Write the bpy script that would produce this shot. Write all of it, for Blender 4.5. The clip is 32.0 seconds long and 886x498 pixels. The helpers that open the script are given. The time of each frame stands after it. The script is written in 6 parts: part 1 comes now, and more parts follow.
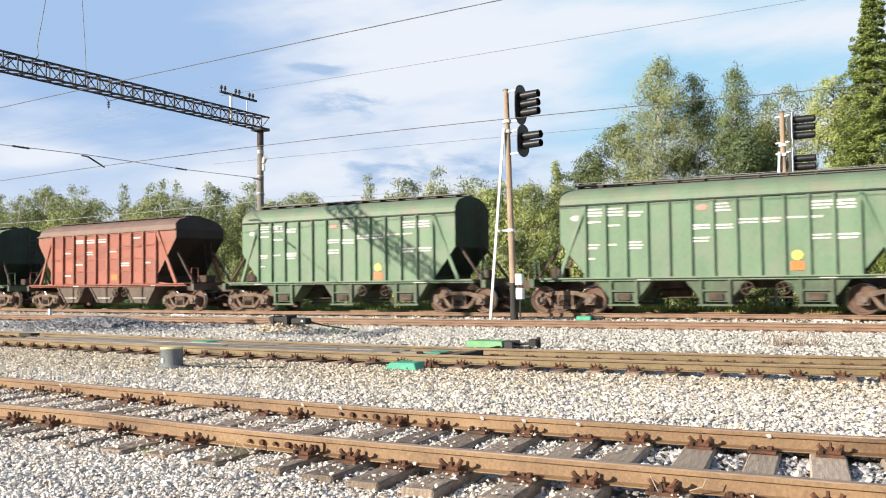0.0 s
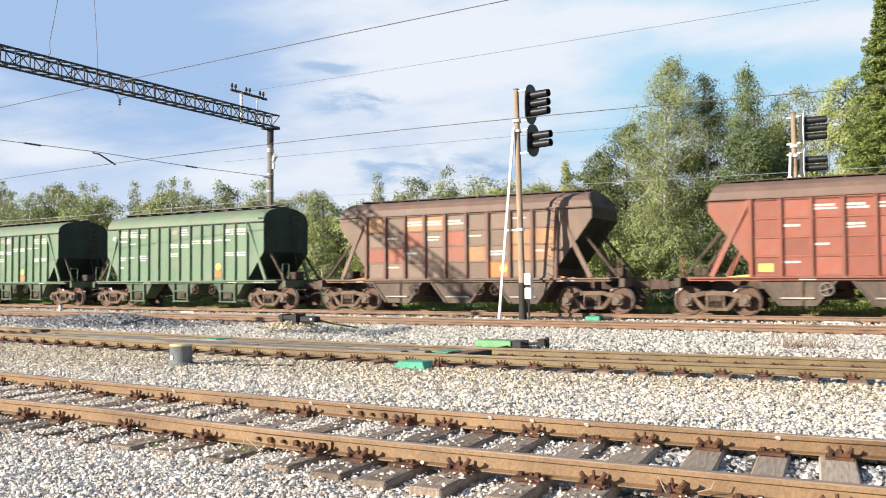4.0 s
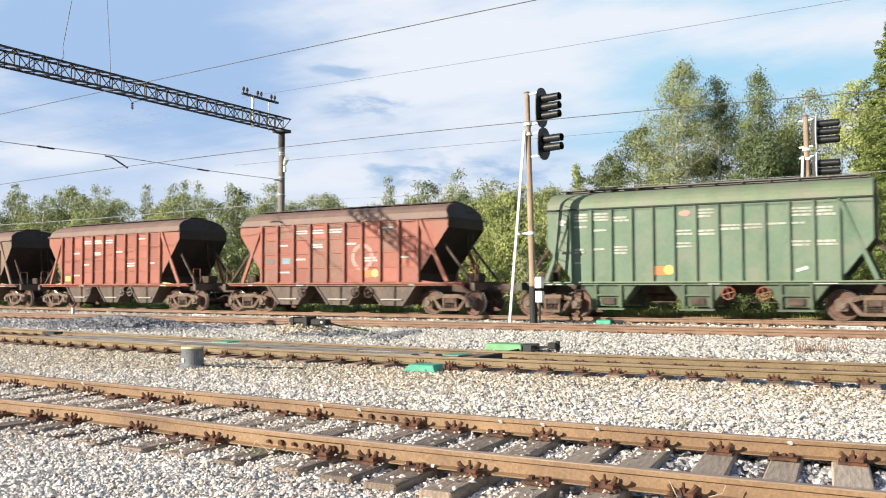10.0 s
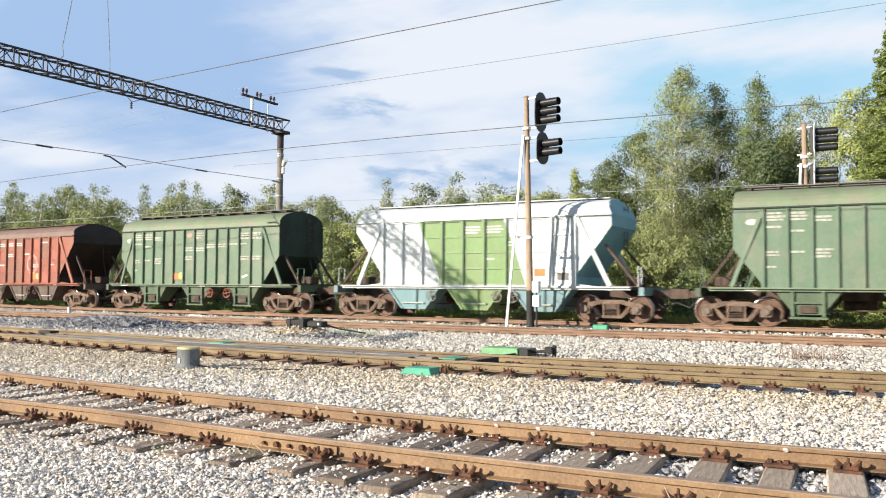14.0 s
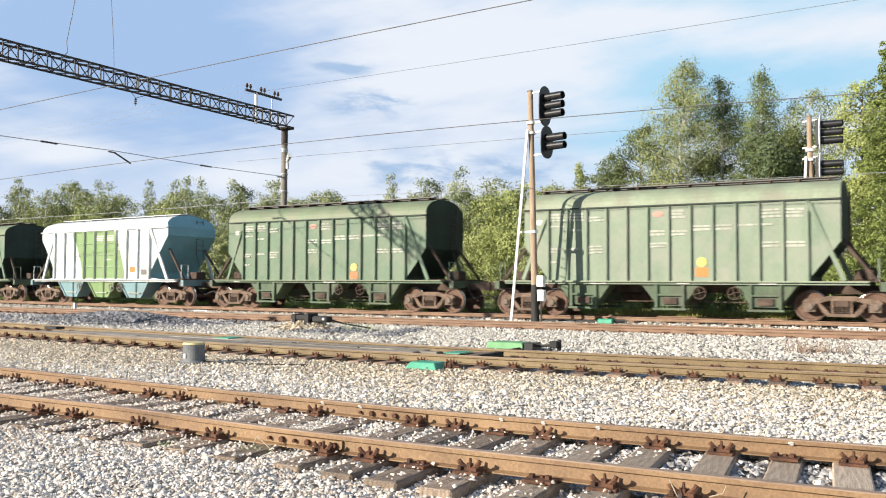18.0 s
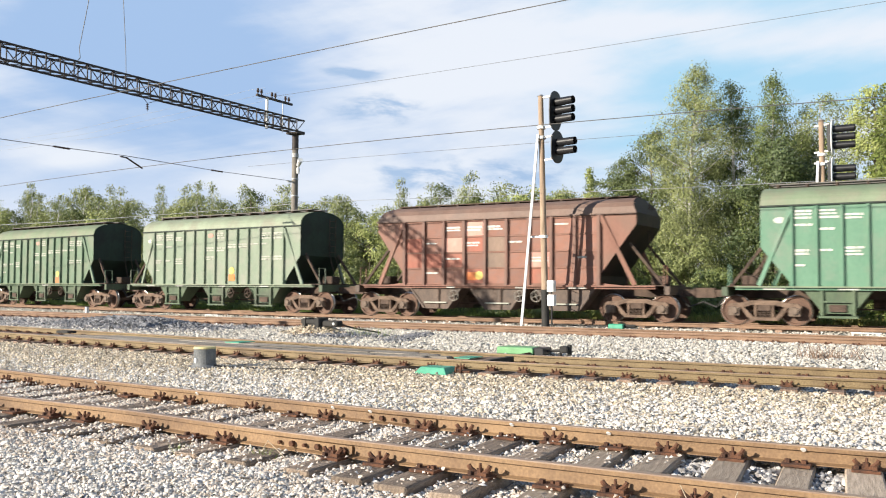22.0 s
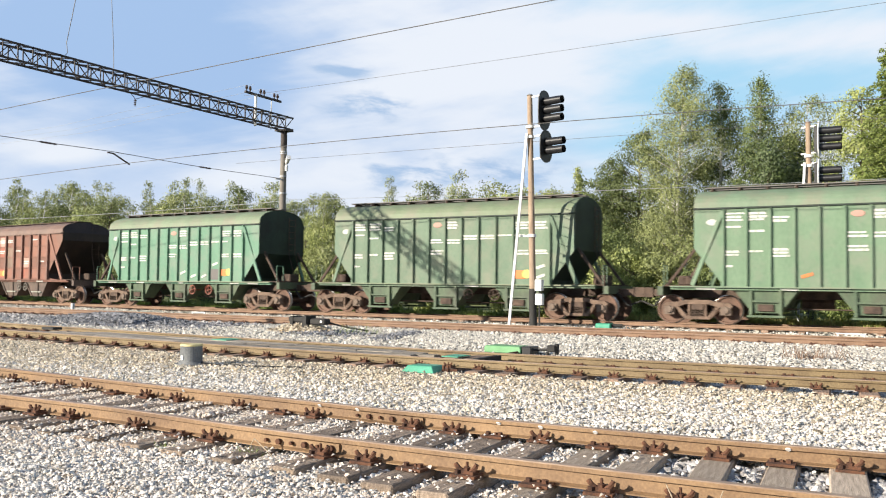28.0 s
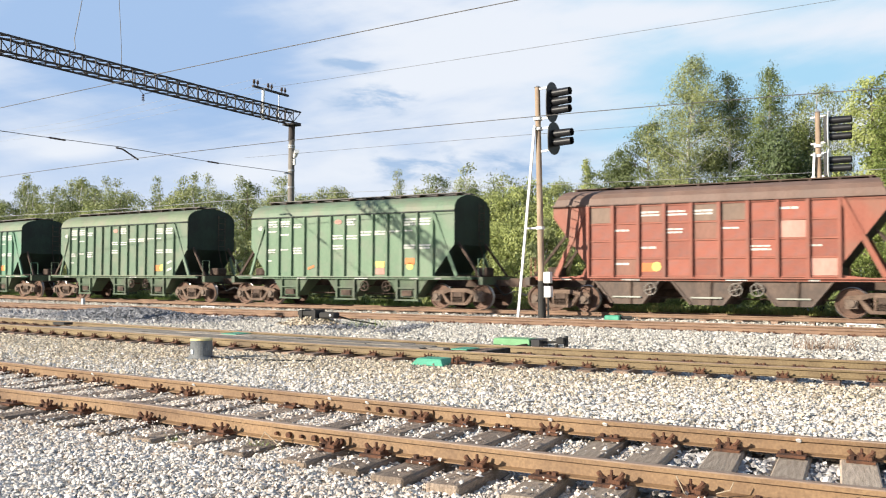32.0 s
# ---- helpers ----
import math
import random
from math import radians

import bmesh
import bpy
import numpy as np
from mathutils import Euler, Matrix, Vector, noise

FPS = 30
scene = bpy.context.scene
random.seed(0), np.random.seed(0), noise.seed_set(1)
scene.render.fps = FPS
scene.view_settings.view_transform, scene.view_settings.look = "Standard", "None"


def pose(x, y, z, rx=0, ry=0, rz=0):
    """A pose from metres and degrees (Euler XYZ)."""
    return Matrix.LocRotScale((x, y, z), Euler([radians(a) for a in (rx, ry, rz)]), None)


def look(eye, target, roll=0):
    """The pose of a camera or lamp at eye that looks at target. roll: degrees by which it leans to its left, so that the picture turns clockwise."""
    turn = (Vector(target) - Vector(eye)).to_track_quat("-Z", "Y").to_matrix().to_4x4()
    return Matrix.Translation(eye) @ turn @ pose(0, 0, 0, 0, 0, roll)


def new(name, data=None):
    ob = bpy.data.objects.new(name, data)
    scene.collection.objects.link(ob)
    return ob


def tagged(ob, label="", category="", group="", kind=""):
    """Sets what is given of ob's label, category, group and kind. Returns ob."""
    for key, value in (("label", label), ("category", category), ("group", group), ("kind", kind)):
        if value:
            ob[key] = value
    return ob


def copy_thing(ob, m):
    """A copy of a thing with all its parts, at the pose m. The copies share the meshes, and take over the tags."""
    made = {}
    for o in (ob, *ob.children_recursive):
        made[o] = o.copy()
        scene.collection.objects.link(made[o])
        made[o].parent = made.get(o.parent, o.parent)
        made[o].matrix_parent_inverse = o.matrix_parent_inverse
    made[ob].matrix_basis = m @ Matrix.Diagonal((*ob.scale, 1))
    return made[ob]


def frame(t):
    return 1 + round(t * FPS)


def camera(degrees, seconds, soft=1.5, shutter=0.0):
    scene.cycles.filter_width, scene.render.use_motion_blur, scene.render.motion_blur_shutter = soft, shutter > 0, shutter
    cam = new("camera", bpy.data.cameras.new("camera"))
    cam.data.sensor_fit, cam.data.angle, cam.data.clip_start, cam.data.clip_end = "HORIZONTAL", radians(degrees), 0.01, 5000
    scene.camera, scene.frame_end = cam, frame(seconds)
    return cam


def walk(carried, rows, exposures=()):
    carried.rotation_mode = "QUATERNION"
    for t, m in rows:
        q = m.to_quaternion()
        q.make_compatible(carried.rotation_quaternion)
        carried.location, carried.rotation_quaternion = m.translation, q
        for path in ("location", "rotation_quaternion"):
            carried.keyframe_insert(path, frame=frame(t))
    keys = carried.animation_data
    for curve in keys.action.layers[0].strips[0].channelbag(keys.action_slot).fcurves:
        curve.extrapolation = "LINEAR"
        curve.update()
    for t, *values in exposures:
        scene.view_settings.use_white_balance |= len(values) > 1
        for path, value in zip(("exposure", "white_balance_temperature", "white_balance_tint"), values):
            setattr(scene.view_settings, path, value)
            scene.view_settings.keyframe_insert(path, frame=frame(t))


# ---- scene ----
# Camera: hand-held on one spot, 1.36 m above the ballast; tracks run along x, y leads away from it.
EYE = (0.0, 0.0, 1.358)
cam = camera(54.0, 32.0, soft=1.1, shutter=0.5)
# seconds, pitch, roll, yaw
TURNS = [
    (0,2.20,0.68,28.07), (0.5,2.31,0.70,28.06), (1,2.30,0.57,28.31), (1.5,2.28,0.19,28.72), (2,2.20,0.34,28.54),
    (2.5,2.15,0.37,28.54), (3,2.16,0.39,28.58), (3.5,2.16,0.33,28.61), (5.5,2.12,0.23,28.76), (6,2.16,0.17,28.81),
    (6.5,2.15,0.06,28.78), (7,2.06,0.18,28.49), (7.5,2.13,-0.04,28.85), (8,2.18,0.08,28.95), (8.5,2.18,-0.01,29.05),
    (9,2.24,0.01,29.62), (9.5,2.23,0.10,29.53), (10,2.37,0.18,29.35), (10.5,2.54,0.08,29.01), (11,2.57,0.03,27.57),
    (11.5,2.55,-0.10,27.94), (12,2.53,0.01,28.25), (12.5,2.48,0.18,28.35), (13,2.70,0.01,28.19), (13.5,2.68,-0.33,28.74),
    (15.5,2.37,-0.42,29.60), (16,2.25,-0.25,29.36), (16.5,2.26,-0.13,29.38), (17,2.27,-0.31,29.57), (17.5,2.20,-0.19,29.35),
    (18,2.23,-0.26,29.47), (18.5,2.33,-0.43,29.65), (19,2.49,-0.34,29.68), (19.5,2.66,-0.27,29.77), (20,2.70,-0.40,29.82),
    (20.5,2.58,-0.46,29.89), (21,2.54,-0.43,29.93), (21.5,2.55,-0.20,29.79), (22,2.54,-0.33,30.14), (22.5,2.46,-0.12,29.92),
    (23,2.44,-0.25,30.37), (23.5,2.43,-0.15,30.30), (24,2.40,-0.10,30.24), (24.5,2.42,0.01,29.76), (25,2.58,-0.01,27.91),
    (25.5,2.75,-0.29,28.96), (27.5,2.56,-0.67,29.45), (28,2.45,-0.67,29.35), (28.5,2.31,-0.58,29.42), (29,2.18,-0.66,29.71),
    (29.5,2.28,-0.80,30.12), (30,2.24,-0.72,30.08), (30.5,2.12,-0.35,30.04), (31,1.79,0.04,29.83), (31.5,1.77,-0.15,30.05),
    (32,1.98,-0.31,29.92),
]
walk(cam, [(t, pose(*EYE, 90 + p, r, y)) for t, p, r, y in TURNS])

# ---- light ----
SUN_WAY = Vector((1.0, 1.54, -0.623)).normalized()
scene.view_settings.exposure = 0.82


def make_world():
    w = bpy.data.worlds.new("sky")
    scene.world = w
    w.use_nodes = True
    nt = w.node_tree
    n, l = nt.nodes, nt.links
    n.clear()
    out = n.new("ShaderNodeOutputWorld")
    bg = n.new("ShaderNodeBackground")
    sky = n.new("ShaderNodeTexSky")
    sky.sky_type = "NISHITA"
    sky.sun_disc = False
    sky.sun_elevation = math.asin(-SUN_WAY.z)
    sky.sun_rotation = math.atan2(-SUN_WAY.x, -SUN_WAY.y)
    sky.air_density, sky.dust_density, sky.ozone_density = 1.0, 0.6, 2.0
    tc = n.new("ShaderNodeTexCoord")
    sep = n.new("ShaderNodeSeparateXYZ")
    l.new(tc.outputs["Generated"], sep.inputs[0])

    def put(v, socket):
        if hasattr(v, "is_linked"):
            l.new(v, socket)
        else:
            socket.default_value = v

    def calc(kind, a, b=0.0, c=0.0):
        m = n.new("ShaderNodeMath")
        m.operation = kind
        for k, v in enumerate((a, b, c)):
            put(v, m.inputs[k])
        return m.outputs[0]

    bearing = calc("ARCTAN2", sep.outputs["X"], sep.outputs["Y"])
    rise = calc("ARCSINE", sep.outputs["Z"])

    def cloud_noise(sx, sy, slant, detail, rough, seed):
        """Noise over bearing and height, drawn out along the horizon."""
        v = n.new("ShaderNodeCombineXYZ")
        l.new(calc("MULTIPLY", bearing, sx), v.inputs[0])
        l.new(calc("MULTIPLY_ADD", rise, sy, calc("MULTIPLY", bearing, slant)), v.inputs[1])
        v.inputs[2].default_value = seed
        nz = n.new("ShaderNodeTexNoise")
        nz.inputs["Scale"].default_value = 1.0
        nz.inputs["Detail"].default_value = detail
        nz.inputs["Roughness"].default_value = rough
        nz.inputs["Distortion"].default_value = 0.3
        l.new(v.outputs[0], nz.inputs["Vector"])
        return nz.outputs["Fac"]

    def span(v, a, b):
        m = n.new("ShaderNodeMapRange")
        m.interpolation_type = "SMOOTHSTEP"
        put(v, m.inputs[0])
        m.inputs[1].default_value, m.inputs[2].default_value = a, b
        return m.outputs[0]

    def bank(at, up, wide, high):
        """A soft cloud bank about a bearing and a height."""
        p = calc("DIVIDE", calc("SUBTRACT", bearing, at), wide)
        q = calc("DIVIDE", calc("SUBTRACT", rise, up), high)
        r = calc("ADD", calc("MULTIPLY", p, p), calc("MULTIPLY", q, q))
        return calc("EXPONENT", calc("MULTIPLY", r, -1.0))

    def mix(fac, a, b):
        m = n.new("ShaderNodeMixRGB")
        for k, v in enumerate((fac, a, b)):
            put(v, m.inputs[k])
        return m.outputs[0]

    soft = cloud_noise(3.2, 9.0, 0.6, 6, 0.5, 1.7)
    streak = cloud_noise(5.0, 26.0, -5.0, 7, 0.55, 4.2)
    puffs = cloud_noise(9.0, 24.0, 1.0, 4, 0.5, 2.6)
    fine = cloud_noise(16.0, 50.0, 2.0, 6, 0.6, 7.9)
    blue = mix(span(bearing, -0.50, -0.30), BLUE_WEST, BLUE_EAST)
    blue = mix(span(rise, 0.17, 0.06), blue, HAZE)
    # pale cloud sheets
    pale = calc("MULTIPLY_ADD", soft, 0.8, calc("MULTIPLY", streak, 0.52))
    pale = calc("MULTIPLY_ADD", fine, 0.12, pale)
    for at, up, wide, high, k in PALE_BANKS:
        pale = calc("MULTIPLY_ADD", bank(at, up, wide, high), k, pale)
    col = mix(span(pale, 0.46, 0.92), blue, CLOUD)
    # thin slate-blue clouds below them
    slate = 0.0
    for at, up, wide, high, k in SLATE_BANKS:
        slate = calc("MULTIPLY_ADD", bank(at, up, wide, high), k, slate)
    torn = calc("MULTIPLY_ADD", fine, 2.6, calc("MULTIPLY_ADD", puffs, 1.6, -1.6))
    slate = calc("MULTIPLY", slate, torn)
    col = mix(calc("MULTIPLY", span(slate, 0.12, 0.75), 0.85), col, SLATE)
    # open sky overhead
    clear = n.new("ShaderNodeMixRGB")
    clear.blend_type = "MULTIPLY"
    clear.inputs[0].default_value = 1.0
    l.new(sky.outputs[0], clear.inputs[1])
    clear.inputs[2].default_value = (0.98, 0.94, 0.96, 1)
    l.new(mix(span(rise, 0.62, 0.36), clear.outputs[0], col), bg.inputs[0])
    bg.inputs[1].default_value = 0.096
    l.new(bg.outputs[0], out.inputs[0])


BLUE_WEST, BLUE_EAST, HAZE = (2.3, 3.3, 4.95, 1), (2.5, 4.2, 5.5, 1), (3.9, 4.5, 5.5, 1)
CLOUD, SLATE = (4.95, 5.25, 5.75, 1), (2.1, 3.1, 4.6, 1)
# bearing, height, half width, half height (radians), weight
PALE_BANKS = ((-0.50, 0.25, 0.20, 0.10, 0.26), (-0.93, 0.135, 0.06, 0.012, 0.30), (-0.76, 0.115, 0.05, 0.012, 0.22), (-0.09, 0.265, 0.12, 0.016, 0.24), (-0.28, 0.290, 0.12, 0.012, 0.24), (-0.14, 0.285, 0.22, 0.07, -0.17), (-0.86, 0.26, 0.16, 0.08, -0.42), (-0.80, 0.165, 0.13, 0.035, -0.16), (-0.27, 0.180, 0.14, 0.036, -0.22), (-0.10, 0.220, 0.14, 0.020, -0.26))
SLATE_BANKS = ((-0.627, 0.243, 0.040, 0.010, 1.0), (-0.602, 0.203, 0.060, 0.020, 1.1), (-0.55, 0.132, 0.08, 0.030, 0.9), (-0.43, 0.125, 0.09, 0.025, 0.8))


make_world()
sun = new("sun", bpy.data.lights.new("sun", "SUN"))
sun.data.energy = 5.0
sun.data.angle = radians(0.5)
sun.data.color = (1.0, 0.91, 0.77)
sun.matrix_world = look((-30, -46, 40), Vector((-30, -46, 40)) + SUN_WAY)


# ---- materials ----
def material(name, dark, light, rough=0.8, metal=0.0, scale=3.0, bump=0.15, fine=40.0, dirt=None, dirt_at=(0.5, 0.7), stretch=(1, 1, 1), per_piece=0.0, per_island=0.0, coords="Object"):
    """Two scales of noise between dark and light, an optional third colour in blotches, fine relief."""
    m = bpy.data.materials.new(name)
    m.use_nodes = True
    nt = m.node_tree
    n, l = nt.nodes, nt.links
    b = n["Principled BSDF"]
    tc = n.new("ShaderNodeTexCoord")
    mp = n.new("ShaderNodeMapping")
    mp.inputs["Scale"].default_value = stretch
    l.new(tc.outputs[coords], mp.inputs[0])
    big = n.new("ShaderNodeTexNoise")
    big.inputs["Scale"].default_value = scale
    big.inputs["Detail"].default_value = 5
    l.new(mp.outputs[0], big.inputs["Vector"])
    small = n.new("ShaderNodeTexNoise")
    small.inputs["Scale"].default_value = fine
    small.inputs["Detail"].default_value = 3
    l.new(mp.outputs[0], small.inputs["Vector"])
    add = n.new("ShaderNodeMath")
    add.operation = "MULTIPLY_ADD"
    add.inputs[1].default_value = 0.45
    l.new(small.outputs["Fac"], add.inputs[0])
    half = n.new("ShaderNodeMath")
    half.operation = "MULTIPLY"
    half.inputs[1].default_value = 0.55
    l.new(big.outputs["Fac"], half.inputs[0])
    l.new(half.outputs[0], add.inputs[2])
    ramp = n.new("ShaderNodeValToRGB")
    ramp.color_ramp.elements[0].position = 0.34
    ramp.color_ramp.elements[0].color = (*dark, 1)
    ramp.color_ramp.elements[1].position = 0.64
    ramp.color_ramp.elements[1].color = (*light, 1)
    l.new(add.outputs[0], ramp.inputs[0])
    colour = ramp.outputs[0]
    if dirt:
        sp = n.new("ShaderNodeTexNoise")
        sp.inputs["Scale"].default_value = scale * 0.6
        sp.inputs["Detail"].default_value = 8
        sp.inputs["Roughness"].default_value = 0.7
        l.new(tc.outputs[coords], sp.inputs["Vector"])
        dr = n.new("ShaderNodeValToRGB")
        dr.color_ramp.elements[0].position, dr.color_ramp.elements[1].position = dirt_at
        l.new(sp.outputs["Fac"], dr.inputs[0])
        mx = n.new("ShaderNodeMixRGB")
        l.new(dr.outputs[0], mx.inputs[0])
        l.new(colour, mx.inputs[1])
        mx.inputs[2].default_value = (*dirt, 1)
        colour = mx.outputs[0]
    if per_piece or per_island:
        src = n.new("ShaderNodeObjectInfo" if per_piece else "ShaderNodeNewGeometry")
        amount = per_piece or per_island
        mr = n.new("ShaderNodeMapRange")
        mr.inputs["To Min"].default_value = 1 - amount
        mr.inputs["To Max"].default_value = 1 + amount
        l.new(src.outputs["Random" if per_piece else "Random Per Island"], mr.inputs[0])
        hv = n.new("ShaderNodeHueSaturation")
        l.new(mr.outputs[0], hv.inputs["Value"])
        l.new(colour, hv.inputs["Color"])
        colour = hv.outputs[0]
    l.new(colour, b.inputs["Base Color"])
    b.inputs["Roughness"].default_value = rough
    b.inputs["Metallic"].default_value = metal
    if bump:
        bp = n.new("ShaderNodeBump")
        bp.inputs["Strength"].default_value = bump
        bp.inputs["Distance"].default_value = 0.02
        l.new(add.outputs[0], bp.inputs["Height"])
        l.new(bp.outputs[0], b.inputs["Normal"])
    return m


def leaf_material(name, dark, light, through_light=0.22):
    m = bpy.data.materials.new(name)
    m.use_nodes = True
    nt = m.node_tree
    n, l = nt.nodes, nt.links
    out = n["Material Output"]
    b = n["Principled BSDF"]
    geo = n.new("ShaderNodeNewGeometry")
    tc = n.new("ShaderNodeTexCoord")
    nz = n.new("ShaderNodeTexNoise")
    nz.inputs["Scale"].default_value = 0.5
    l.new(tc.outputs["Object"], nz.inputs["Vector"])
    ad = n.new("ShaderNodeMath")
    ad.operation = "MULTIPLY_ADD"
    ad.inputs[1].default_value = 0.5
    l.new(geo.outputs["Random Per Island"], ad.inputs[0])
    hf = n.new("ShaderNodeMath")
    hf.operation = "MULTIPLY"
    hf.inputs[1].default_value = 0.6
    l.new(nz.outputs["Fac"], hf.inputs[0])
    l.new(hf.outputs[0], ad.inputs[2])
    rp = n.new("ShaderNodeValToRGB")
    rp.color_ramp.elements[0].position, rp.color_ramp.elements[1].position = 0.15, 0.85
    rp.color_ramp.elements[0].color, rp.color_ramp.elements[1].color = (*dark, 1), (*light, 1)
    l.new(ad.outputs[0], rp.inputs[0])
    l.new(rp.outputs[0], b.inputs["Base Color"])
    b.inputs["Roughness"].default_value = 0.6
    tr = n.new("ShaderNodeBsdfTranslucent")
    l.new(rp.outputs[0], tr.inputs[0])
    mx = n.new("ShaderNodeMixShader")
    mx.inputs[0].default_value = through_light
    l.new(b.outputs[0], mx.inputs[1])
    l.new(tr.outputs[0], mx.inputs[2])
    l.new(mx.outputs[0], out.inputs["Surface"])
    return m


M = {}
M["rail"] = material("rusty_rail", (0.135, 0.078, 0.040), (0.300, 0.188, 0.096), 0.7, 0.0, 1.2, 0.12, 50, (0.075, 0.036, 0.022), (0.48, 0.78))
M["rail_far"] = material("rusty_rail_reddish", (0.125, 0.070, 0.042), (0.280, 0.175, 0.112), 0.75, 0.0, 2.0, 0.1, 60, (0.13, 0.06, 0.04), (0.55, 0.8))
M["rail_olive"] = material("rusty_rail_olive", (0.11, 0.075, 0.036), (0.25, 0.182, 0.092), 0.7, 0.0, 1.2, 0.12, 50, (0.075, 0.042, 0.024), (0.5, 0.8))
M["rail_head"] = material("worn_rail_head", (0.19, 0.125, 0.085), (0.40, 0.29, 0.21), 0.5, 0.0, 1.5, 0.08, 45, (0.14, 0.08, 0.05), (0.5, 0.8), (0.3, 6, 1))
M["rust"] = material("deep_rust", (0.032, 0.015, 0.010), (0.15, 0.064, 0.032), 0.9, 0.0, 12.0, 0.4, 90)
M["sleeper"] = material("weathered_sleeper", (0.25, 0.188, 0.135), (0.62, 0.505, 0.39), 0.9, 0.0, 3.0, 0.5, 30, (0.06, 0.045, 0.035), (0.55, 0.75), (14, 1.2, 4), per_piece=0.35)
M["sleeper_worn"] = material("worn_brown_grey_sleeper", (0.115, 0.085, 0.062), (0.40, 0.31, 0.235), 0.9, 0.0, 2.2, 0.8, 26, (0.045, 0.035, 0.028), (0.52, 0.70), (18, 1.0, 5), per_piece=0.35)
M["sleeper_brown"] = material("brown_sleeper", (0.13, 0.082, 0.056), (0.38, 0.265, 0.195), 0.9, 0.0, 3.0, 0.5, 30, (0.05, 0.035, 0.028), (0.55, 0.75), (14, 1.2, 4), per_piece=0.3)
M["stone"] = material("crushed_limestone", (0.58, 0.535, 0.48), (0.86, 0.81, 0.74), 0.9, 0.0, 8.0, 0.2, 60, per_island=0.26)
M["stone_warm"] = material("crushed_stone_warm", (0.50, 0.405, 0.325), (0.82, 0.72, 0.61), 0.9, 0.0, 8.0, 0.2, 60, per_island=0.36)
M["stone_mid"] = material("crushed_stone_buff", (0.42, 0.345, 0.25), (0.73, 0.63, 0.475), 0.9, 0.0, 8.0, 0.2, 60, per_island=0.42)
M["stone_far"] = material("crushed_stone_pale", (0.46, 0.425, 0.365), (0.72, 0.675, 0.595), 0.9, 0.0, 8.0, 0.2, 60, per_island=0.32)
M["stone_mixed"] = material("crushed_stone_mixed_grey", (0.20, 0.19, 0.19), (0.58, 0.55, 0.52), 0.9, 0.0, 8.0, 0.2, 60, per_island=0.5)
M["stone_dark"] = material("crushed_granite_grey", (0.065, 0.067, 0.075), (0.34, 0.34, 0.35), 0.9, 0.0, 8.0, 0.2, 60, per_island=0.5)
# ground under the stones, darkened to put the shade of their gaps into it
M["ballast"] = material("ballast_bed", (0.12, 0.105, 0.088), (0.42, 0.385, 0.335), 0.95, 0.0, 1.2, 0.9, 16)
M["grass"] = material("rough_grass_ground", (0.05, 0.08, 0.02), (0.20, 0.22, 0.07), 0.95, 0.0, 0.5, 0.6, 6)
M["sand"] = material("sand_heap", (0.28, 0.22, 0.15), (0.50, 0.41, 0.30), 0.95, 0.0, 3.0, 0.5, 40)
M["concrete"] = material("weathered_concrete", (0.12, 0.108, 0.092), (0.29, 0.262, 0.228), 0.9, 0.0, 2.0, 0.3, 40, (0.16, 0.14, 0.11), (0.55, 0.8))
M["white_paint"] = material("white_paint", (0.68, 0.68, 0.66), (0.86, 0.86, 0.84), 0.5, 0.0, 4.0, 0.05, 40)
M["ladder_grey"] = material("weathered_white_ladder_paint", (0.44, 0.45, 0.46), (0.66, 0.67, 0.68), 0.6, 0.0, 3.0, 0.1, 40, (0.30, 0.27, 0.24), (0.6, 0.8))
M["black_paint"] = material("black_paint", (0.008, 0.008, 0.009), (0.02, 0.02, 0.022), 0.35, 0.0, 4.0, 0.05, 40)
M["tar"] = material("tarred_base", (0.012, 0.012, 0.012), (0.035, 0.033, 0.03), 0.8, 0.0, 4.0, 0.2, 40)
M["pole_wood"] = material("signal_pole_tan", (0.22, 0.155, 0.105), (0.42, 0.315, 0.225), 0.85, 0.0, 1.5, 0.3, 30, (0.22, 0.17, 0.12), (0.55, 0.8), (6, 6, 1))
M["truss_steel"] = material("dark_truss_steel", (0.018, 0.015, 0.014), (0.07, 0.055, 0.05), 0.7, 0.2, 4.0, 0.2, 40)
M["steel_grey"] = material("galvanised_steel", (0.28, 0.29, 0.30), (0.48, 0.49, 0.50), 0.5, 0.5, 4.0, 0.1, 40)
M["wire"] = material("wire", (0.08, 0.075, 0.07), (0.17, 0.16, 0.15), 0.6, 0.3, 4.0, 0.0, 40)
M["porcelain"] = material("insulator", (0.02, 0.012, 0.01), (0.06, 0.035, 0.025), 0.25, 0.0, 4.0, 0.0, 40)
M["turquoise"] = material("turquoise_paint", (0.030, 0.23, 0.135), (0.075, 0.36, 0.235), 0.5, 0.0, 4.0, 0.1, 50)
M["lime"] = material("light_green_paint", (0.10, 0.26, 0.105), (0.16, 0.37, 0.17), 0.5, 0.0, 4.0, 0.1, 50)
M["yellow"] = material("yellow_paint", (0.46, 0.39, 0.17), (0.62, 0.54, 0.28), 0.6, 0.0, 6.0, 0.1, 50)
M["plank"] = material("grey_planks", (0.14, 0.12, 0.10), (0.34, 0.30, 0.25), 0.9, 0.0, 3.0, 0.4, 30, stretch=(1, 12, 6), per_piece=0.35)
M["bogie"] = material("dusty_bogie_steel", (0.030, 0.020, 0.015), (0.125, 0.084, 0.062), 0.9, 0.0, 3.0, 0.3, 40, (0.03, 0.02, 0.017), (0.5, 0.75), coords="Object")
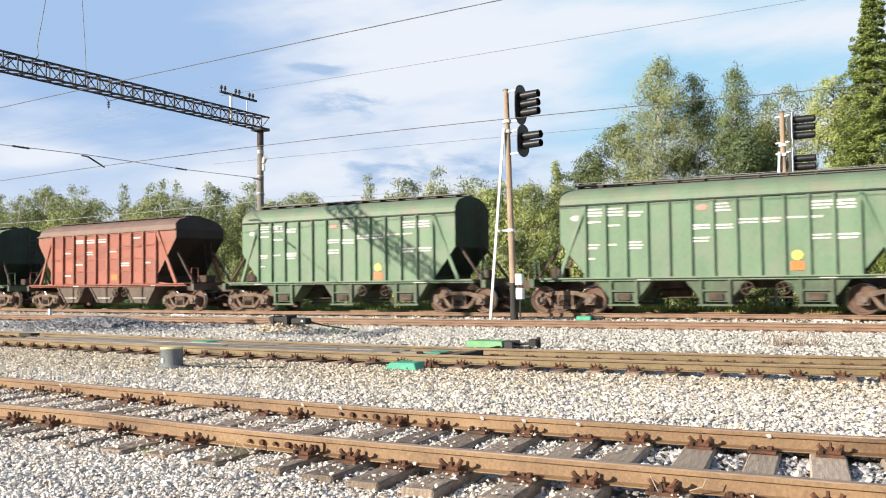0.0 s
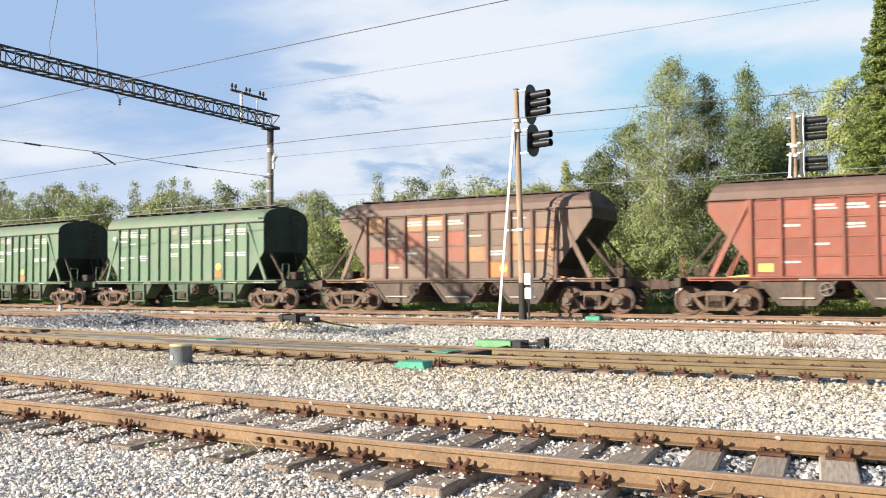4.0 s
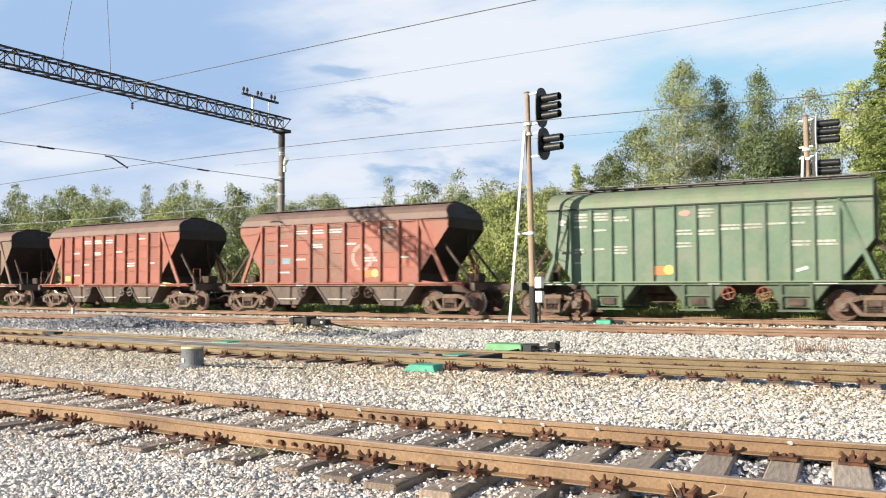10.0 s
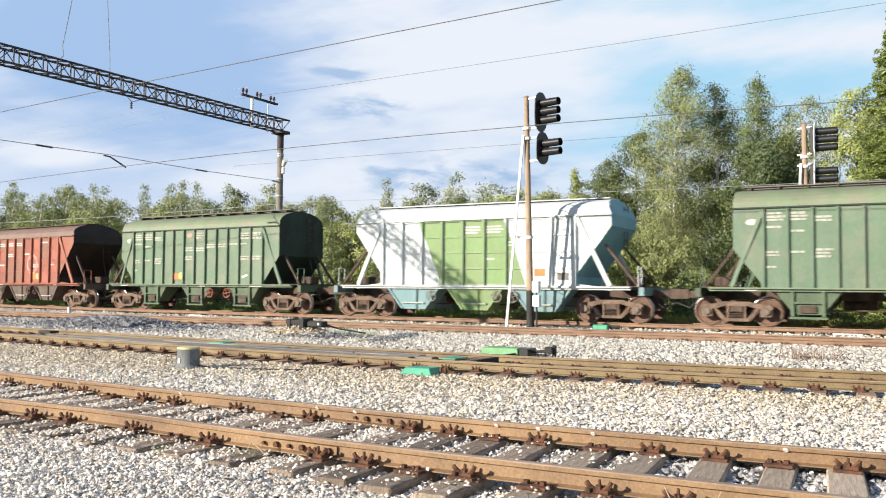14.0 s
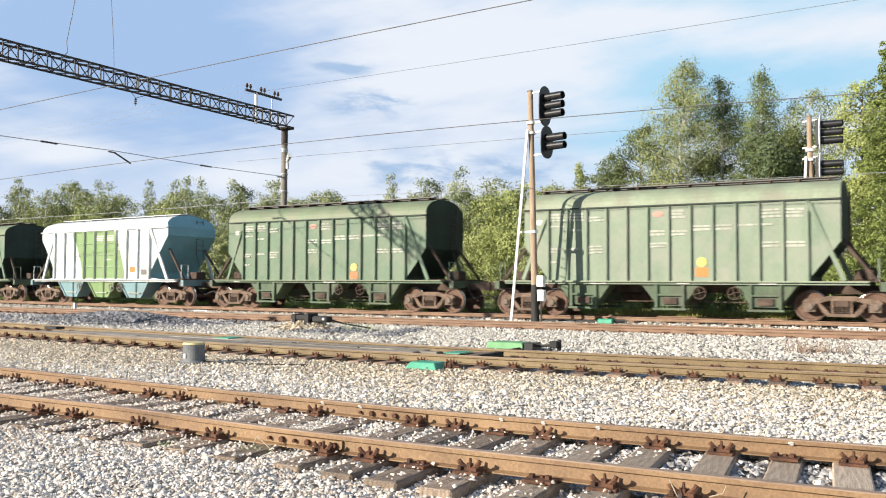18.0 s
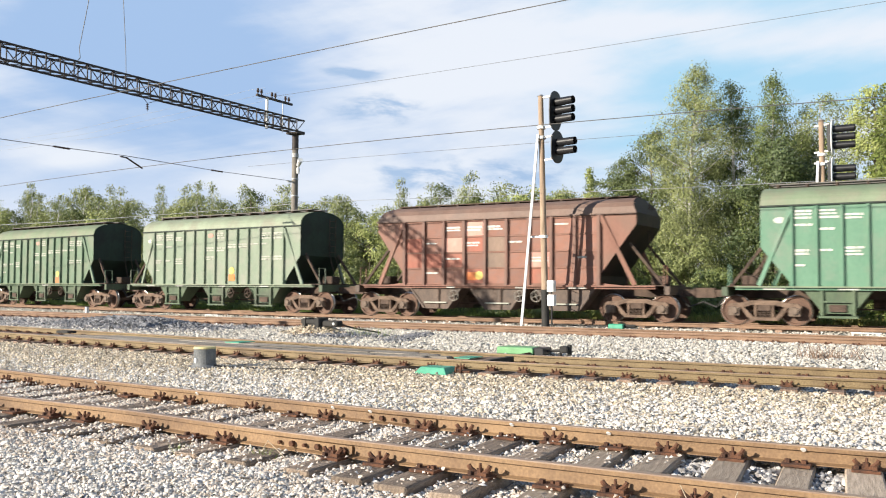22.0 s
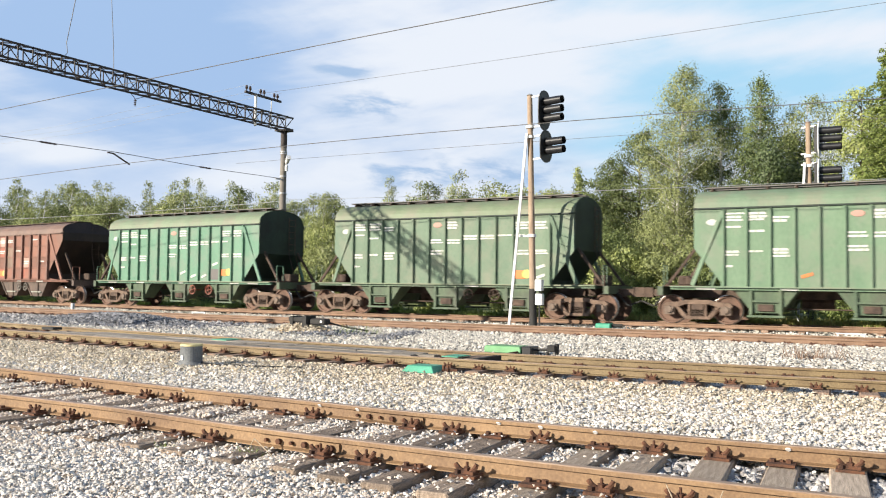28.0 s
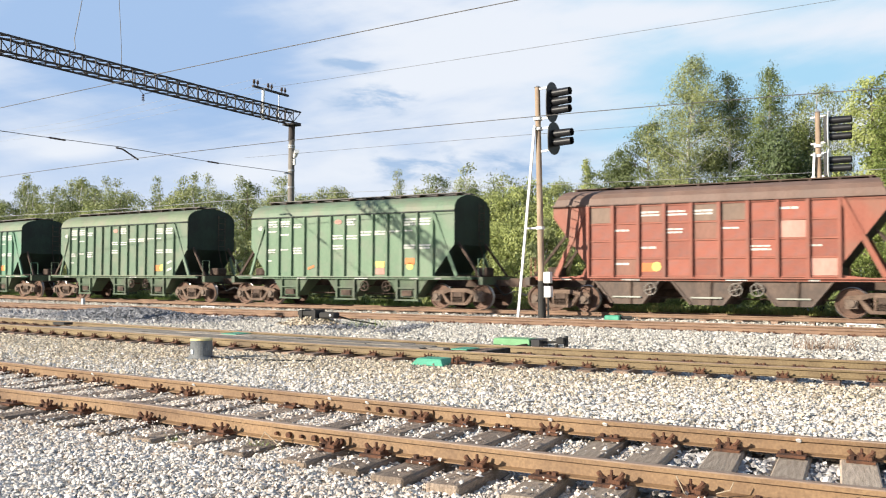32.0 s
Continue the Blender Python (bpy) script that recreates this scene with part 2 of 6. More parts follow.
M["frame_rust"] = material("dusty_rusty_side_frame", (0.060, 0.040, 0.029), (0.235, 0.160, 0.116), 0.9, 0.0, 3.0, 0.3, 40, (0.05, 0.032, 0.024), (0.50, 0.75))
M["pot_grey"] = material("bluish_grey_pot", (0.085, 0.092, 0.096), (0.20, 0.208, 0.212), 0.8, 0.0, 3.0, 0.2, 40, (0.26, 0.25, 0.23), (0.6, 0.8))
M["wheel"] = material("wheel_steel", (0.050, 0.030, 0.022), (0.18, 0.104, 0.072), 0.75, 0.2, 3.0, 0.2, 40)
M["axle_dust"] = material("pale_dusty_axle_box", (0.08, 0.058, 0.045), (0.22, 0.165, 0.128), 0.9, 0.0, 4.0, 0.3, 40)
M["tread"] = material("polished_tread", (0.35, 0.33, 0.31), (0.55, 0.53, 0.5), 0.35, 0.9, 3.0, 0.05, 40)
M["bark_birch"] = material("birch_bark", (0.20, 0.19, 0.17), (0.66, 0.64, 0.60), 0.85, 0.0, 2.0, 0.3, 20, (0.03, 0.03, 0.03), (0.6, 0.7), (1, 1, 3))
M["bark"] = material("grey_brown_bark", (0.05, 0.04, 0.03), (0.16, 0.13, 0.10), 0.9, 0.0, 2.0, 0.6, 20)
M["leaf_birch"] = leaf_material("birch_leaves", (0.085, 0.108, 0.038), (0.37, 0.40, 0.160), 0.15)
M["leaf_alder"] = leaf_material("alder_leaves", (0.042, 0.066, 0.021), (0.24, 0.29, 0.092), 0.15)
M["leaf_light"] = leaf_material("willow_leaves", (0.13, 0.165, 0.045), (0.44, 0.48, 0.160), 0.15)
M["leaf_mid"] = leaf_material("aspen_leaves", (0.070, 0.090, 0.029), (0.32, 0.355, 0.128), 0.15)
# two alder greens with the shade in and between crowns put into the colour
M["leaf_deep_shade"] = leaf_material("deep_shade_alder_leaves", (0.022, 0.042, 0.014), (0.115, 0.155, 0.055), 0.15)
M["leaf_shady"] = leaf_material("shady_alder_leaves", (0.030, 0.052, 0.016), (0.180, 0.215, 0.075), 0.18)
M["leaf_spruce"] = leaf_material("spruce_needles", (0.09, 0.135, 0.035), (0.33, 0.39, 0.11), 0.2)
M["straw"] = leaf_material("dry_grass_blades", (0.16, 0.17, 0.04), (0.50, 0.43, 0.15), 0.3)
M["blade"] = leaf_material("grass_blades", (0.09, 0.15, 0.03), (0.34, 0.42, 0.11), 0.3)


# ---- shaping ----
def box(bm, x0, x1, y0, y1, z0, z1):
    v = [bm.verts.new(p) for p in ((x0, y0, z0), (x1, y0, z0), (x1, y1, z0), (x0, y1, z0), (x0, y0, z1), (x1, y0, z1), (x1, y1, z1), (x0, y1, z1))]
    for f in ((0, 3, 2, 1), (4, 5, 6, 7), (0, 1, 5, 4), (1, 2, 6, 5), (2, 3, 7, 6), (3, 0, 4, 7)):
        bm.faces.new([v[i] for i in f])
    return v


def rod(bm, a, b, r, r2=None, sides=8, cap=True):
    """A round bar from a to b."""
    a, b = Vector(a), Vector(b)
    r2 = r if r2 is None else r2
    q = (b - a).to_track_quat("Z", "Y")
    rings = []
    for p, rad in ((a, r), (b, r2)):
        rings.append([bm.verts.new(p + q @ Vector((rad * math.cos(k * math.tau / sides), rad * math.sin(k * math.tau / sides), 0))) for k in range(sides)])
    for k in range(sides):
        bm.faces.new((rings[0][k], rings[0][(k + 1) % sides], rings[1][(k + 1) % sides], rings[1][k]))
    if cap:
        bm.faces.new(rings[0][::-1])
        bm.faces.new(rings[1])


def tube(bm, pts, r, sides=6):
    """One round bar bent along points."""
    rings = []
    for i, p in enumerate(pts):
        d = Vector(pts[min(i + 1, len(pts) - 1)]) - Vector(pts[max(i - 1, 0)])
        q = d.to_track_quat("Z", "Y")
        rings.append([bm.verts.new(Vector(p) + q @ Vector((r * math.cos(k * math.tau / sides), r * math.sin(k * math.tau / sides), 0))) for k in range(sides)])
    for a, b in zip(rings, rings[1:]):
        for k in range(sides):
            bm.faces.new((a[k], a[(k + 1) % sides], b[(k + 1) % sides], b[k]))
    bm.faces.new(rings[0][::-1])
    bm.faces.new(rings[-1])


def bar(bm, a, b, w, h):
    """A square bar from a to b, w wide and h high."""
    a, b = Vector(a), Vector(b)
    q = (b - a).to_track_quat("X", "Z")
    rings = [[bm.verts.new(p + q @ Vector((0, sy * w / 2, sz * h / 2))) for sy, sz in ((-1, -1), (1, -1), (1, 1), (-1, 1))] for p in (a, b)]
    for k in range(4):
        bm.faces.new((rings[0][k], rings[0][(k + 1) % 4], rings[1][(k + 1) % 4], rings[1][k]))
    bm.faces.new(rings[0][::-1])
    bm.faces.new(rings[1])


def prism(bm, outline, y0, y1):
    """An outline in x and z, drawn from y0 to y1."""
    a = [bm.verts.new((x, y0, z)) for x, z in outline]
    b = [bm.verts.new((x, y1, z)) for x, z in outline]
    bm.faces.new(a)
    bm.faces.new(b[::-1])
    k = len(a)
    for i in range(k):
        bm.faces.new((a[i], b[i], b[(i + 1) % k], a[(i + 1) % k]))


def sweep(bm, profile, path):
    """A profile in (side, up) carried along a path of (x, y, z) that runs near x."""
    rings = []
    for i, p in enumerate(path):
        d = Vector(path[min(i + 1, len(path) - 1)]) - Vector(path[max(i - 1, 0)])
        side = Vector((-d.y, d.x, 0)).normalized()
        rings.append([bm.verts.new(Vector(p) + side * s + Vector((0, 0, u))) for s, u in profile])
    k = len(profile)
    for a, b in zip(rings, rings[1:]):
        for i in range(k):
            bm.faces.new((a[i], a[(i + 1) % k], b[(i + 1) % k], b[i]))
    bm.faces.new(rings[0][::-1])
    bm.faces.new(rings[-1])


def mesh_of(name, bm, mat, smooth=False, bevel=0.0):
    if bevel:
        bmesh.ops.bevel(bm, geom=[e for e in bm.edges], offset=bevel, segments=1, affect="EDGES", clamp_overlap=True)
    bmesh.ops.recalc_face_normals(bm, faces=bm.faces)
    me = bpy.data.meshes.new(name)
    bm.to_mesh(me)
    bm.free()
    for m in mat if isinstance(mat, (list, tuple)) else (mat,):
        me.materials.append(m)
    if smooth:
        me.polygons.foreach_set("use_smooth", [True] * len(me.polygons))
    return me


def part(name, bm, mat, parent, label="", smooth=False, bevel=0.0):
    ob = new(name, mesh_of(name, bm, mat, smooth, bevel))
    ob.parent = parent
    return tagged(ob, label)


def piece(name, me, parent, m):
    ob = new(name, me)
    ob.parent = parent
    ob.matrix_basis = m
    return ob


def thing(name, m, label, category, group="", kind=""):
    ob = new(name)
    ob.empty_display_size = 0.2
    ob.matrix_basis = m
    return tagged(ob, label, category, group, kind)


def mesh_from(name, verts, faces_flat, corner_count, mat, smooth=False):
    """A mesh from arrays: verts (n, 3), faces as one flat run of corner indices."""
    me = bpy.data.meshes.new(name)
    k = len(faces_flat) // corner_count
    me.vertices.add(len(verts))
    me.vertices.foreach_set("co", np.asarray(verts, np.float32).ravel())
    me.loops.add(len(faces_flat))
    me.loops.foreach_set("vertex_index", np.asarray(faces_flat, np.int32))
    me.polygons.add(k)
    me.polygons.foreach_set("loop_start", np.arange(0, k * corner_count, corner_count, dtype=np.int32))
    me.update(calc_edges=True)
    me.materials.append(mat)
    if smooth:
        me.polygons.foreach_set("use_smooth", [True] * k)
    return me


# ---- ground ----
RT = 0.20  # rail top above the ballast
N_Y, M_Y, C_Y, T_Y = 5.42, 12.31, 22.75, 29.80  # near rail of each track
GAUGE = 1.52


def lie_n(x):
    return N_Y + 1.5 * (1 - math.exp(-0.0069 * (x + 3) ** 2 / 1.5))


def lie_m(x):
    return M_Y + 2.2 * (1 - math.exp(-0.0068 * (x + 8) ** 2 / 2.2))


def splay(x):
    """The far rail of the switch leaves the near one towards -x."""
    f = min(1.0, max(0.0, (-x - 6.0) / 8.0))
    return 0.30 * f * f * (3 - 2 * f)


def lie_c(x):
    return C_Y + 0.6 * (1 - math.exp(-0.0003 * (x + 15) ** 2 / 0.6))


def lie_t(x):
    """The main track bends away towards -x."""
    q = max(0.0, -15.0 - x)
    return T_Y + (0.0021 * q * q if q < 45 else 0.0021 * 45 * (2 * q - 45))


def along_t(s):
    """Place on the main track's middle line at a way s along it."""
    q = max(0.0, -15.0 - s)
    x = s + (2.94e-6 * q ** 3 if q < 45 else 0.268 + 0.0173 * (q - 45))
    return Vector((x, lie_t(x) + GAUGE / 2, RT))


def wave(x, k):
    """The old siding's rails wander a little out of line."""
    if k == 0:
        return 0.10 * math.exp(-((x + 6.7) / 1.3) ** 2)
    return min(0.12, 0.010 * max(0.0, x + 3.0) ** 2) - 0.04 * math.exp(-((x + 4.2) / 1.0) ** 2)


def bed(x, d):
    """Height of the ballast shoulder at a distance d behind the siding's near rail; it is dug out towards +x."""
    up = np.clip((d + 2.3) / 1.5, 0, 1) * np.clip((GAUGE + 2.2 - d) / 1.4, 0, 1)
    up = up * up * (3 - 2 * up)
    dug = np.clip((x + 4.2) / 1.6, 0, 1) * np.clip((d + 1.4) / 0.6, 0, 1) * np.clip((GAUGE + 0.15 - d) / 0.2, 0, 1)
    return 0.030 * up - 0.045 * up * dug


def make_ground():
    bm = bmesh.new()
    xs = [-1500, -400, -150, -90, -70, -60, -54, -48, -42, -36, -30, -24, -18, -12, -6, 0, 6, 12, 25, 60, 200, 1500]
    ys = [-1500, -300, -60, -10, 0, 4, 8, 12, 16, 20, 24, 28, 31, 33.0, 35.5, 39, 48, 60, 90, 200, 1500]
    grid = [[bm.verts.new((x, y + (min(12.0, lie_t(x) - T_Y) if 30 < y < 70 else 0.0), -0.03 if y < 33.2 else -0.35 + min(0.5, (y - 35.5) * 0.02))) for x in xs] for y in ys]
    for j in range(len(ys) - 1):
        for i in range(len(xs) - 1):
            f = bm.faces.new((grid[j][i], grid[j][i + 1], grid[j + 1][i + 1], grid[j + 1][i]))
            f.material_index = 1 if ys[j] >= 33.0 or ys[j] < -20 else 0
    ob = new("ground", mesh_of("ground", bm, (M["ballast"], M["grass"])))
    tagged(ob, "pale crushed-stone ballast plain running into rough green verge", "ground", kind="structure")


make_ground()

RAIL_H = 0.135
RAIL = [(-0.060, 0.0), (0.060, 0.0), (0.060, 0.008), (0.012, 0.020), (0.008, 0.093), (0.036, 0.100), (0.036, 0.128), (0.029, 0.135), (-0.029, 0.135), (-0.036, 0.128), (-0.036, 0.100), (-0.008, 0.093), (-0.012, 0.020), (-0.060, 0.008)]


def clip_mesh(name, near, low=False, size=1.0):
    """Ribbed tie plate with two curled clips and a bolt, on the side of the rail that faces the camera (near) or away."""
    s = -1 if near else 1
    bm = bmesh.new()
    box(bm, -0.10, 0.10, min(s * 0.05, s * 0.20), max(s * 0.05, s * 0.20), 0.0, 0.020)
    if low:
        for dx in (-0.06, 0.055):
            rod(bm, (dx, s * 0.12, 0.02), (dx, s * 0.12, 0.045), 0.024, sides=6)
        rod(bm, (0.0, s * 0.09, 0.02), (0.0, s * 0.09, 0.034), 0.018, sides=6)
        return mesh_of(name, bm, M["rust"])
    bar(bm, (-0.078, s * 0.120, 0.030), (0.078, s * 0.120, 0.030), 0.050, 0.024)
    # bent spring clips on both sides of the bolt
    for k, h in ((-1, 0.082), (1, 0.092)):
        tube(bm, [(k * 0.026, s * 0.118, 0.030), (k * 0.056, s * 0.128, 0.050), (k * 0.076, s * 0.134, 0.070), (k * 0.086, s * 0.130, h)], 0.0175, 6)
        bar(bm, (k * 0.056, s * 0.130, 0.042), (k * 0.050, s * 0.055, 0.028), 0.036, 0.018)
        rod(bm, (k * 0.062, s * 0.150, 0.020), (k * 0.062, s * 0.150, 0.046), 0.024, sides=6)
    rod(bm, (0.0, s * 0.118, 0.03), (0.003, s * 0.121, 0.100), 0.015, 0.011, sides=6)
    rod(bm, (0.0, s * 0.118, 0.040), (0.0, s * 0.118, 0.064), 0.028, sides=6)
    bmesh.ops.scale(bm, vec=(size * 0.95, size * 0.96, size * 0.98), verts=bm.verts)
    return mesh_of(name, bm, M["rust"])


CLIP_NEAR, CLIP_FAR, CLIP_LOW = clip_mesh("clip", True), clip_mesh("clip", False), clip_mesh("clip", True, True)
CLIP_SWITCH = clip_mesh("clip", True, False, 0.86)
# the siding's sleepers lie unevenly: (x, fastening)
SIDING = [(-8.25, 1), (-7.68, 2), (-7.18, 2), (-6.78, 0), (-6.24, 2), (-5.65, 1), (-5.24, 2), (-4.65, 0), (-4.08, 2), (-3.66, 2), (-3.25, 1), (-2.83, 2), (-2.31, 1), (-1.88, 2), (-1.39, 2), (-0.94, 1), (-0.48, 2)]
SIDING = [(-8.25 - 0.52 * k, 2 if k % 3 else 1) for k in range(120, 0, -1)] + SIDING + [(-0.48 + 0.49 * k, 2 if k % 3 else 1) for k in range(1, 40)]


def sleeper_mesh(length, w, top, mat="sleeper"):
    bm = bmesh.new()
    box(bm, -w / 2, w / 2, -length / 2, length / 2, -0.14, top)
    return mesh_of("sleeper", bm, M[mat], bevel=0.012)


def make_bed():
    """The raised ballast bed under the siding."""
    bm = bmesh.new()
    xs = [-60, -40, -28, -20, -15] + [-12 + 0.4 * i for i in range(38)]
    ds = [-2.3, -1.9, -1.5, -1.1, -0.8, -0.4, 0.0, 0.5, 1.0, 1.4, 1.6, 2.0, 2.5, 3.0, 3.5, 3.72]
    grid = [[bm.verts.new((x, lie_n(x) + d, float(bed(x, d)) - 0.022)) for x in xs] for d in ds]
    for a, b in zip(grid, grid[1:]):
        for i in range(len(xs) - 1):
            bm.faces.new((a[i], a[i + 1], b[i + 1], b[i]))
    ob = new("ballast_bed", mesh_of("ballast_bed", bm, M["ballast"]))
    tagged(ob, "shallow shoulder of pale crushed stone under the siding", "ballast", kind="structure")


make_bed()
SLEEPERS = [sleeper_mesh(2.75, 0.24, 0.0), sleeper_mesh(2.70, 0.22, -0.004), sleeper_mesh(2.78, 0.25, 0.003)]
SLEEPERS_WORN = [sleeper_mesh(2.68, 0.23, 0.0, "sleeper_worn"), sleeper_mesh(2.60, 0.21, -0.008, "sleeper_worn"), sleeper_mesh(2.74, 0.25, 0.002, "sleeper_worn")]
SLEEPERS_BROWN = [sleeper_mesh(2.42, 0.23, 0.0, "sleeper_brown"), sleeper_mesh(2.34, 0.21, -0.004, "sleeper_brown")]


def rail_y(lie, x, k):
    return lie(x) + k * (GAUGE + (splay(x) if lie is lie_m else 0.0)) + (wave(x, k) if lie is lie_n else 0.0)


def make_track(label, lie, x0, x1, step, first, clips, rail_mat, step_far=1.0):
    t = thing("railway_track", pose(0, 0, 0), label, "railway track", kind="structure")
    n = int((x1 - x0) / step_far)
    for k in (0, 1):
        bm = bmesh.new()
        sweep(bm, RAIL, [(x0 + (x1 - x0) * i / n, rail_y(lie, x0 + (x1 - x0) * i / n, k), RT - RAIL_H) for i in range(n + 1)])
        bm.faces.ensure_lookup_table()
        for f in bm.faces:
            c = f.calc_center_median()
            f.material_index = 1 if c.z > RT - 0.008 else 0
        part("rail", bm, (rail_mat, M["rail_head"]), t)
    rnd = random.Random(int(x0 * 7 + step * 1000))
    places = SIDING if lie is lie_n else [(first + i * step, 2) for i in range(int((x1 - first) / step) + 1)]
    for x, fast in places:
        if x0 < x < x1:
            y = lie(x) + GAUGE / 2
            slope = math.degrees(math.atan((lie(x + 0.5) - lie(x - 0.5))))
            z = RT - RAIL_H
            piece("sleeper", rnd.choice(SLEEPERS_BROWN if lie is not lie_n else SLEEPERS if x > -2.6 else SLEEPERS_WORN), t, pose(x + rnd.uniform(-0.02, 0.02), y + rnd.uniform(-0.06, 0.06), z - rnd.uniform(0.0, 0.008), 0, 0, slope + (3.6 if lie is lie_n else 0.0) + rnd.uniform(-1.0, 1.0)))
            if clips[0] <= x <= clips[1] and fast:
                for k in (0, 1):
                    xc = x + (0.05 - 0.10 * k if lie is lie_n else 0.0)
                    yy = rail_y(lie, x, k)
                    piece("rail_clip", CLIP_LOW if fast != 2 or lie is lie_c or (k == 1 and lie is lie_m) else CLIP_SWITCH if lie is lie_m else CLIP_NEAR, t, pose(xc, yy, z, 0, 0, slope))
                    if lie is lie_n:
                        piece("rail_clip", CLIP_FAR, t, pose(xc, yy, z, 0, 0, slope))
    return t


track_n = make_track("rusty siding track on weathered timber sleepers in pale gravel", lie_n, -80, 30, 0.513, -79.98 + 0.07, (-14, 3), M["rail"], 0.5)
make_track("rusty switch track with timber sleepers and bolted clips", lie_m, -110, 40, 0.54, -109.9, (-32, 2), M["rail_olive"])
make_track("reddish rusty track beside the signal", lie_c, -140, 60, 0.60, -139.9, (-36, 1), M["rail_far"], 2.0)
make_track("main track carrying the freight train", lie_t, -260, 180, 1.1, -259.9, (0, 0), M["rail_far"], 4.0)


# ---- hopper wagons ----
def paint(name, dark, light, dirt):
    return material(name, dark, light, 0.65, 0.0, 1.6, 0.05, 25, dirt, (0.46, 0.74), (1, 1, 0.22), coords="Object")


PAINTS = {
    "green": paint("green_wagon_paint", (0.090, 0.160, 0.094), (0.153, 0.235, 0.145), (0.180, 0.205, 0.150)),
    "fresh": paint("bluish_green_wagon_paint", (0.075, 0.180, 0.115), (0.125, 0.250, 0.165), (0.175, 0.215, 0.165)),
    "olive": paint("faded_olive_wagon_paint", (0.142, 0.192, 0.134), (0.220, 0.268, 0.194), (0.255, 0.258, 0.210)),
    "moss": paint("moss_green_wagon_paint", (0.080, 0.134, 0.083), (0.136, 0.200, 0.132), (0.185, 0.195, 0.140)),
    "red": paint("faded_red_wagon_paint", (0.235, 0.066, 0.040), (0.340, 0.116, 0.073), (0.220, 0.110, 0.075)),
    "brown": paint("brown_wagon_paint", (0.165, 0.070, 0.046), (0.250, 0.115, 0.078), (0.155, 0.090, 0.064)),
    "grime": paint("dusty_brown_wagon_paint", (0.150, 0.098, 0.068), (0.235, 0.155, 0.112), (0.130, 0.088, 0.066)),
    "white": paint("white_wagon_paint", (0.480, 0.520, 0.520), (0.610, 0.635, 0.630), (0.400, 0.440, 0.440)),
    "teal": paint("teal_wagon_paint", (0.120, 0.225, 0.245), (0.190, 0.300, 0.325), (0.150, 0.190, 0.190)),
    "leafgreen": paint("leaf_green_panel_paint", (0.125, 0.215, 0.075), (0.190, 0.295, 0.120), (0.180, 0.215, 0.110)),
    "roofbrown": paint("dusty_roof_paint", (0.125, 0.075, 0.055), (0.205, 0.130, 0.100), (0.150, 0.105, 0.085)),
    "orange": paint("orange_placard", (0.560, 0.140, 0.030), (0.680, 0.220, 0.050), (0.420, 0.170, 0.085)),
    "yellow": paint("yellow_placard", (0.610, 0.470, 0.070), (0.720, 0.610, 0.170), (0.510, 0.420, 0.170)),
    "ochre": paint("ochre_panel_paint", (0.310, 0.160, 0.070), (0.410, 0.230, 0.110), (0.220, 0.125, 0.080)),
    "pale_red": paint("pale_red_panel_paint", (0.430, 0.200, 0.160), (0.550, 0.300, 0.240), (0.350, 0.190, 0.150)),
    "cyan": paint("cyan_end_paint", (0.17, 0.38, 0.45), (0.25, 0.48, 0.55), (0.20, 0.36, 0.40)),
    "faint": paint("faded_lettering", (0.300, 0.310, 0.260), (0.440, 0.445, 0.385), (0.250, 0.260, 0.210)),
    "letter": paint("lettering_white", (0.440, 0.440, 0.400), (0.620, 0.620, 0.580), (0.420, 0.420, 0.380)),
}
for nm in ("green", "fresh", "olive", "moss"):
    c = {"green": (0.115, 0.165, 0.105), "fresh": (0.135, 0.175, 0.11), "olive": (0.19, 0.225, 0.155), "moss": (0.125, 0.16, 0.095)}[nm]
    PAINTS[nm + "_roof"] = paint("dusty_" + nm + "_roof_paint", c, tuple(v * 1.4 for v in c), (0.20, 0.19, 0.14))
PAINTS["dusty_ledge"] = paint("dusty_pale_ledge", (0.42, 0.41, 0.36), (0.60, 0.58, 0.52), (0.33, 0.33, 0.28))
PAINTS["patch_grey"] = paint("grey_primer_patch", (0.10, 0.09, 0.085), (0.16, 0.145, 0.135), (0.12, 0.11, 0.10))
for nm in ("red", "brown", "grime", "white"):
    c = {"red": (0.232, 0.068, 0.042), "brown": (0.178, 0.076, 0.050), "grime": (0.17, 0.112, 0.080), "white": (0.50, 0.535, 0.535)}[nm]
    PAINTS[nm + "_panel"] = material(nm + "_panel_paint", c, tuple(v * 1.38 for v in c), 0.65, 0.0, 2.5, 0.04, 25, tuple(0.5 * v + 0.06 for v in c), (0.46, 0.74), per_piece=0.0 if nm == "white" else 0.20)
# rib colours: body paint darkened, shade on the rib sides put into it
PAINTS["rib_red"] = paint("shaded_red_rib_paint", (0.215, 0.062, 0.038), (0.310, 0.102, 0.065), (0.16, 0.085, 0.065))
PAINTS["rib_brown"] = paint("shaded_brown_rib_paint", (0.125, 0.060, 0.044), (0.205, 0.105, 0.078), (0.13, 0.08, 0.06))
PAINTS["near_black_green"] = paint("near_black_green_end", (0.008, 0.018, 0.012), (0.022, 0.042, 0.028), (0.012, 0.012, 0.010))
PAINTS["near_black_brown"] = paint("near_black_brown_end", (0.014, 0.009, 0.007), (0.045, 0.026, 0.019), (0.015, 0.012, 0.010))
PAINTS["under_brown"] = paint("dark_brown_underframe", (0.060, 0.041, 0.031), (0.160, 0.108, 0.080), (0.05, 0.04, 0.035))
PAINTS["under_green"] = paint("dark_green_underframe", (0.045, 0.08, 0.045), (0.11, 0.15, 0.085), (0.06, 0.055, 0.045))
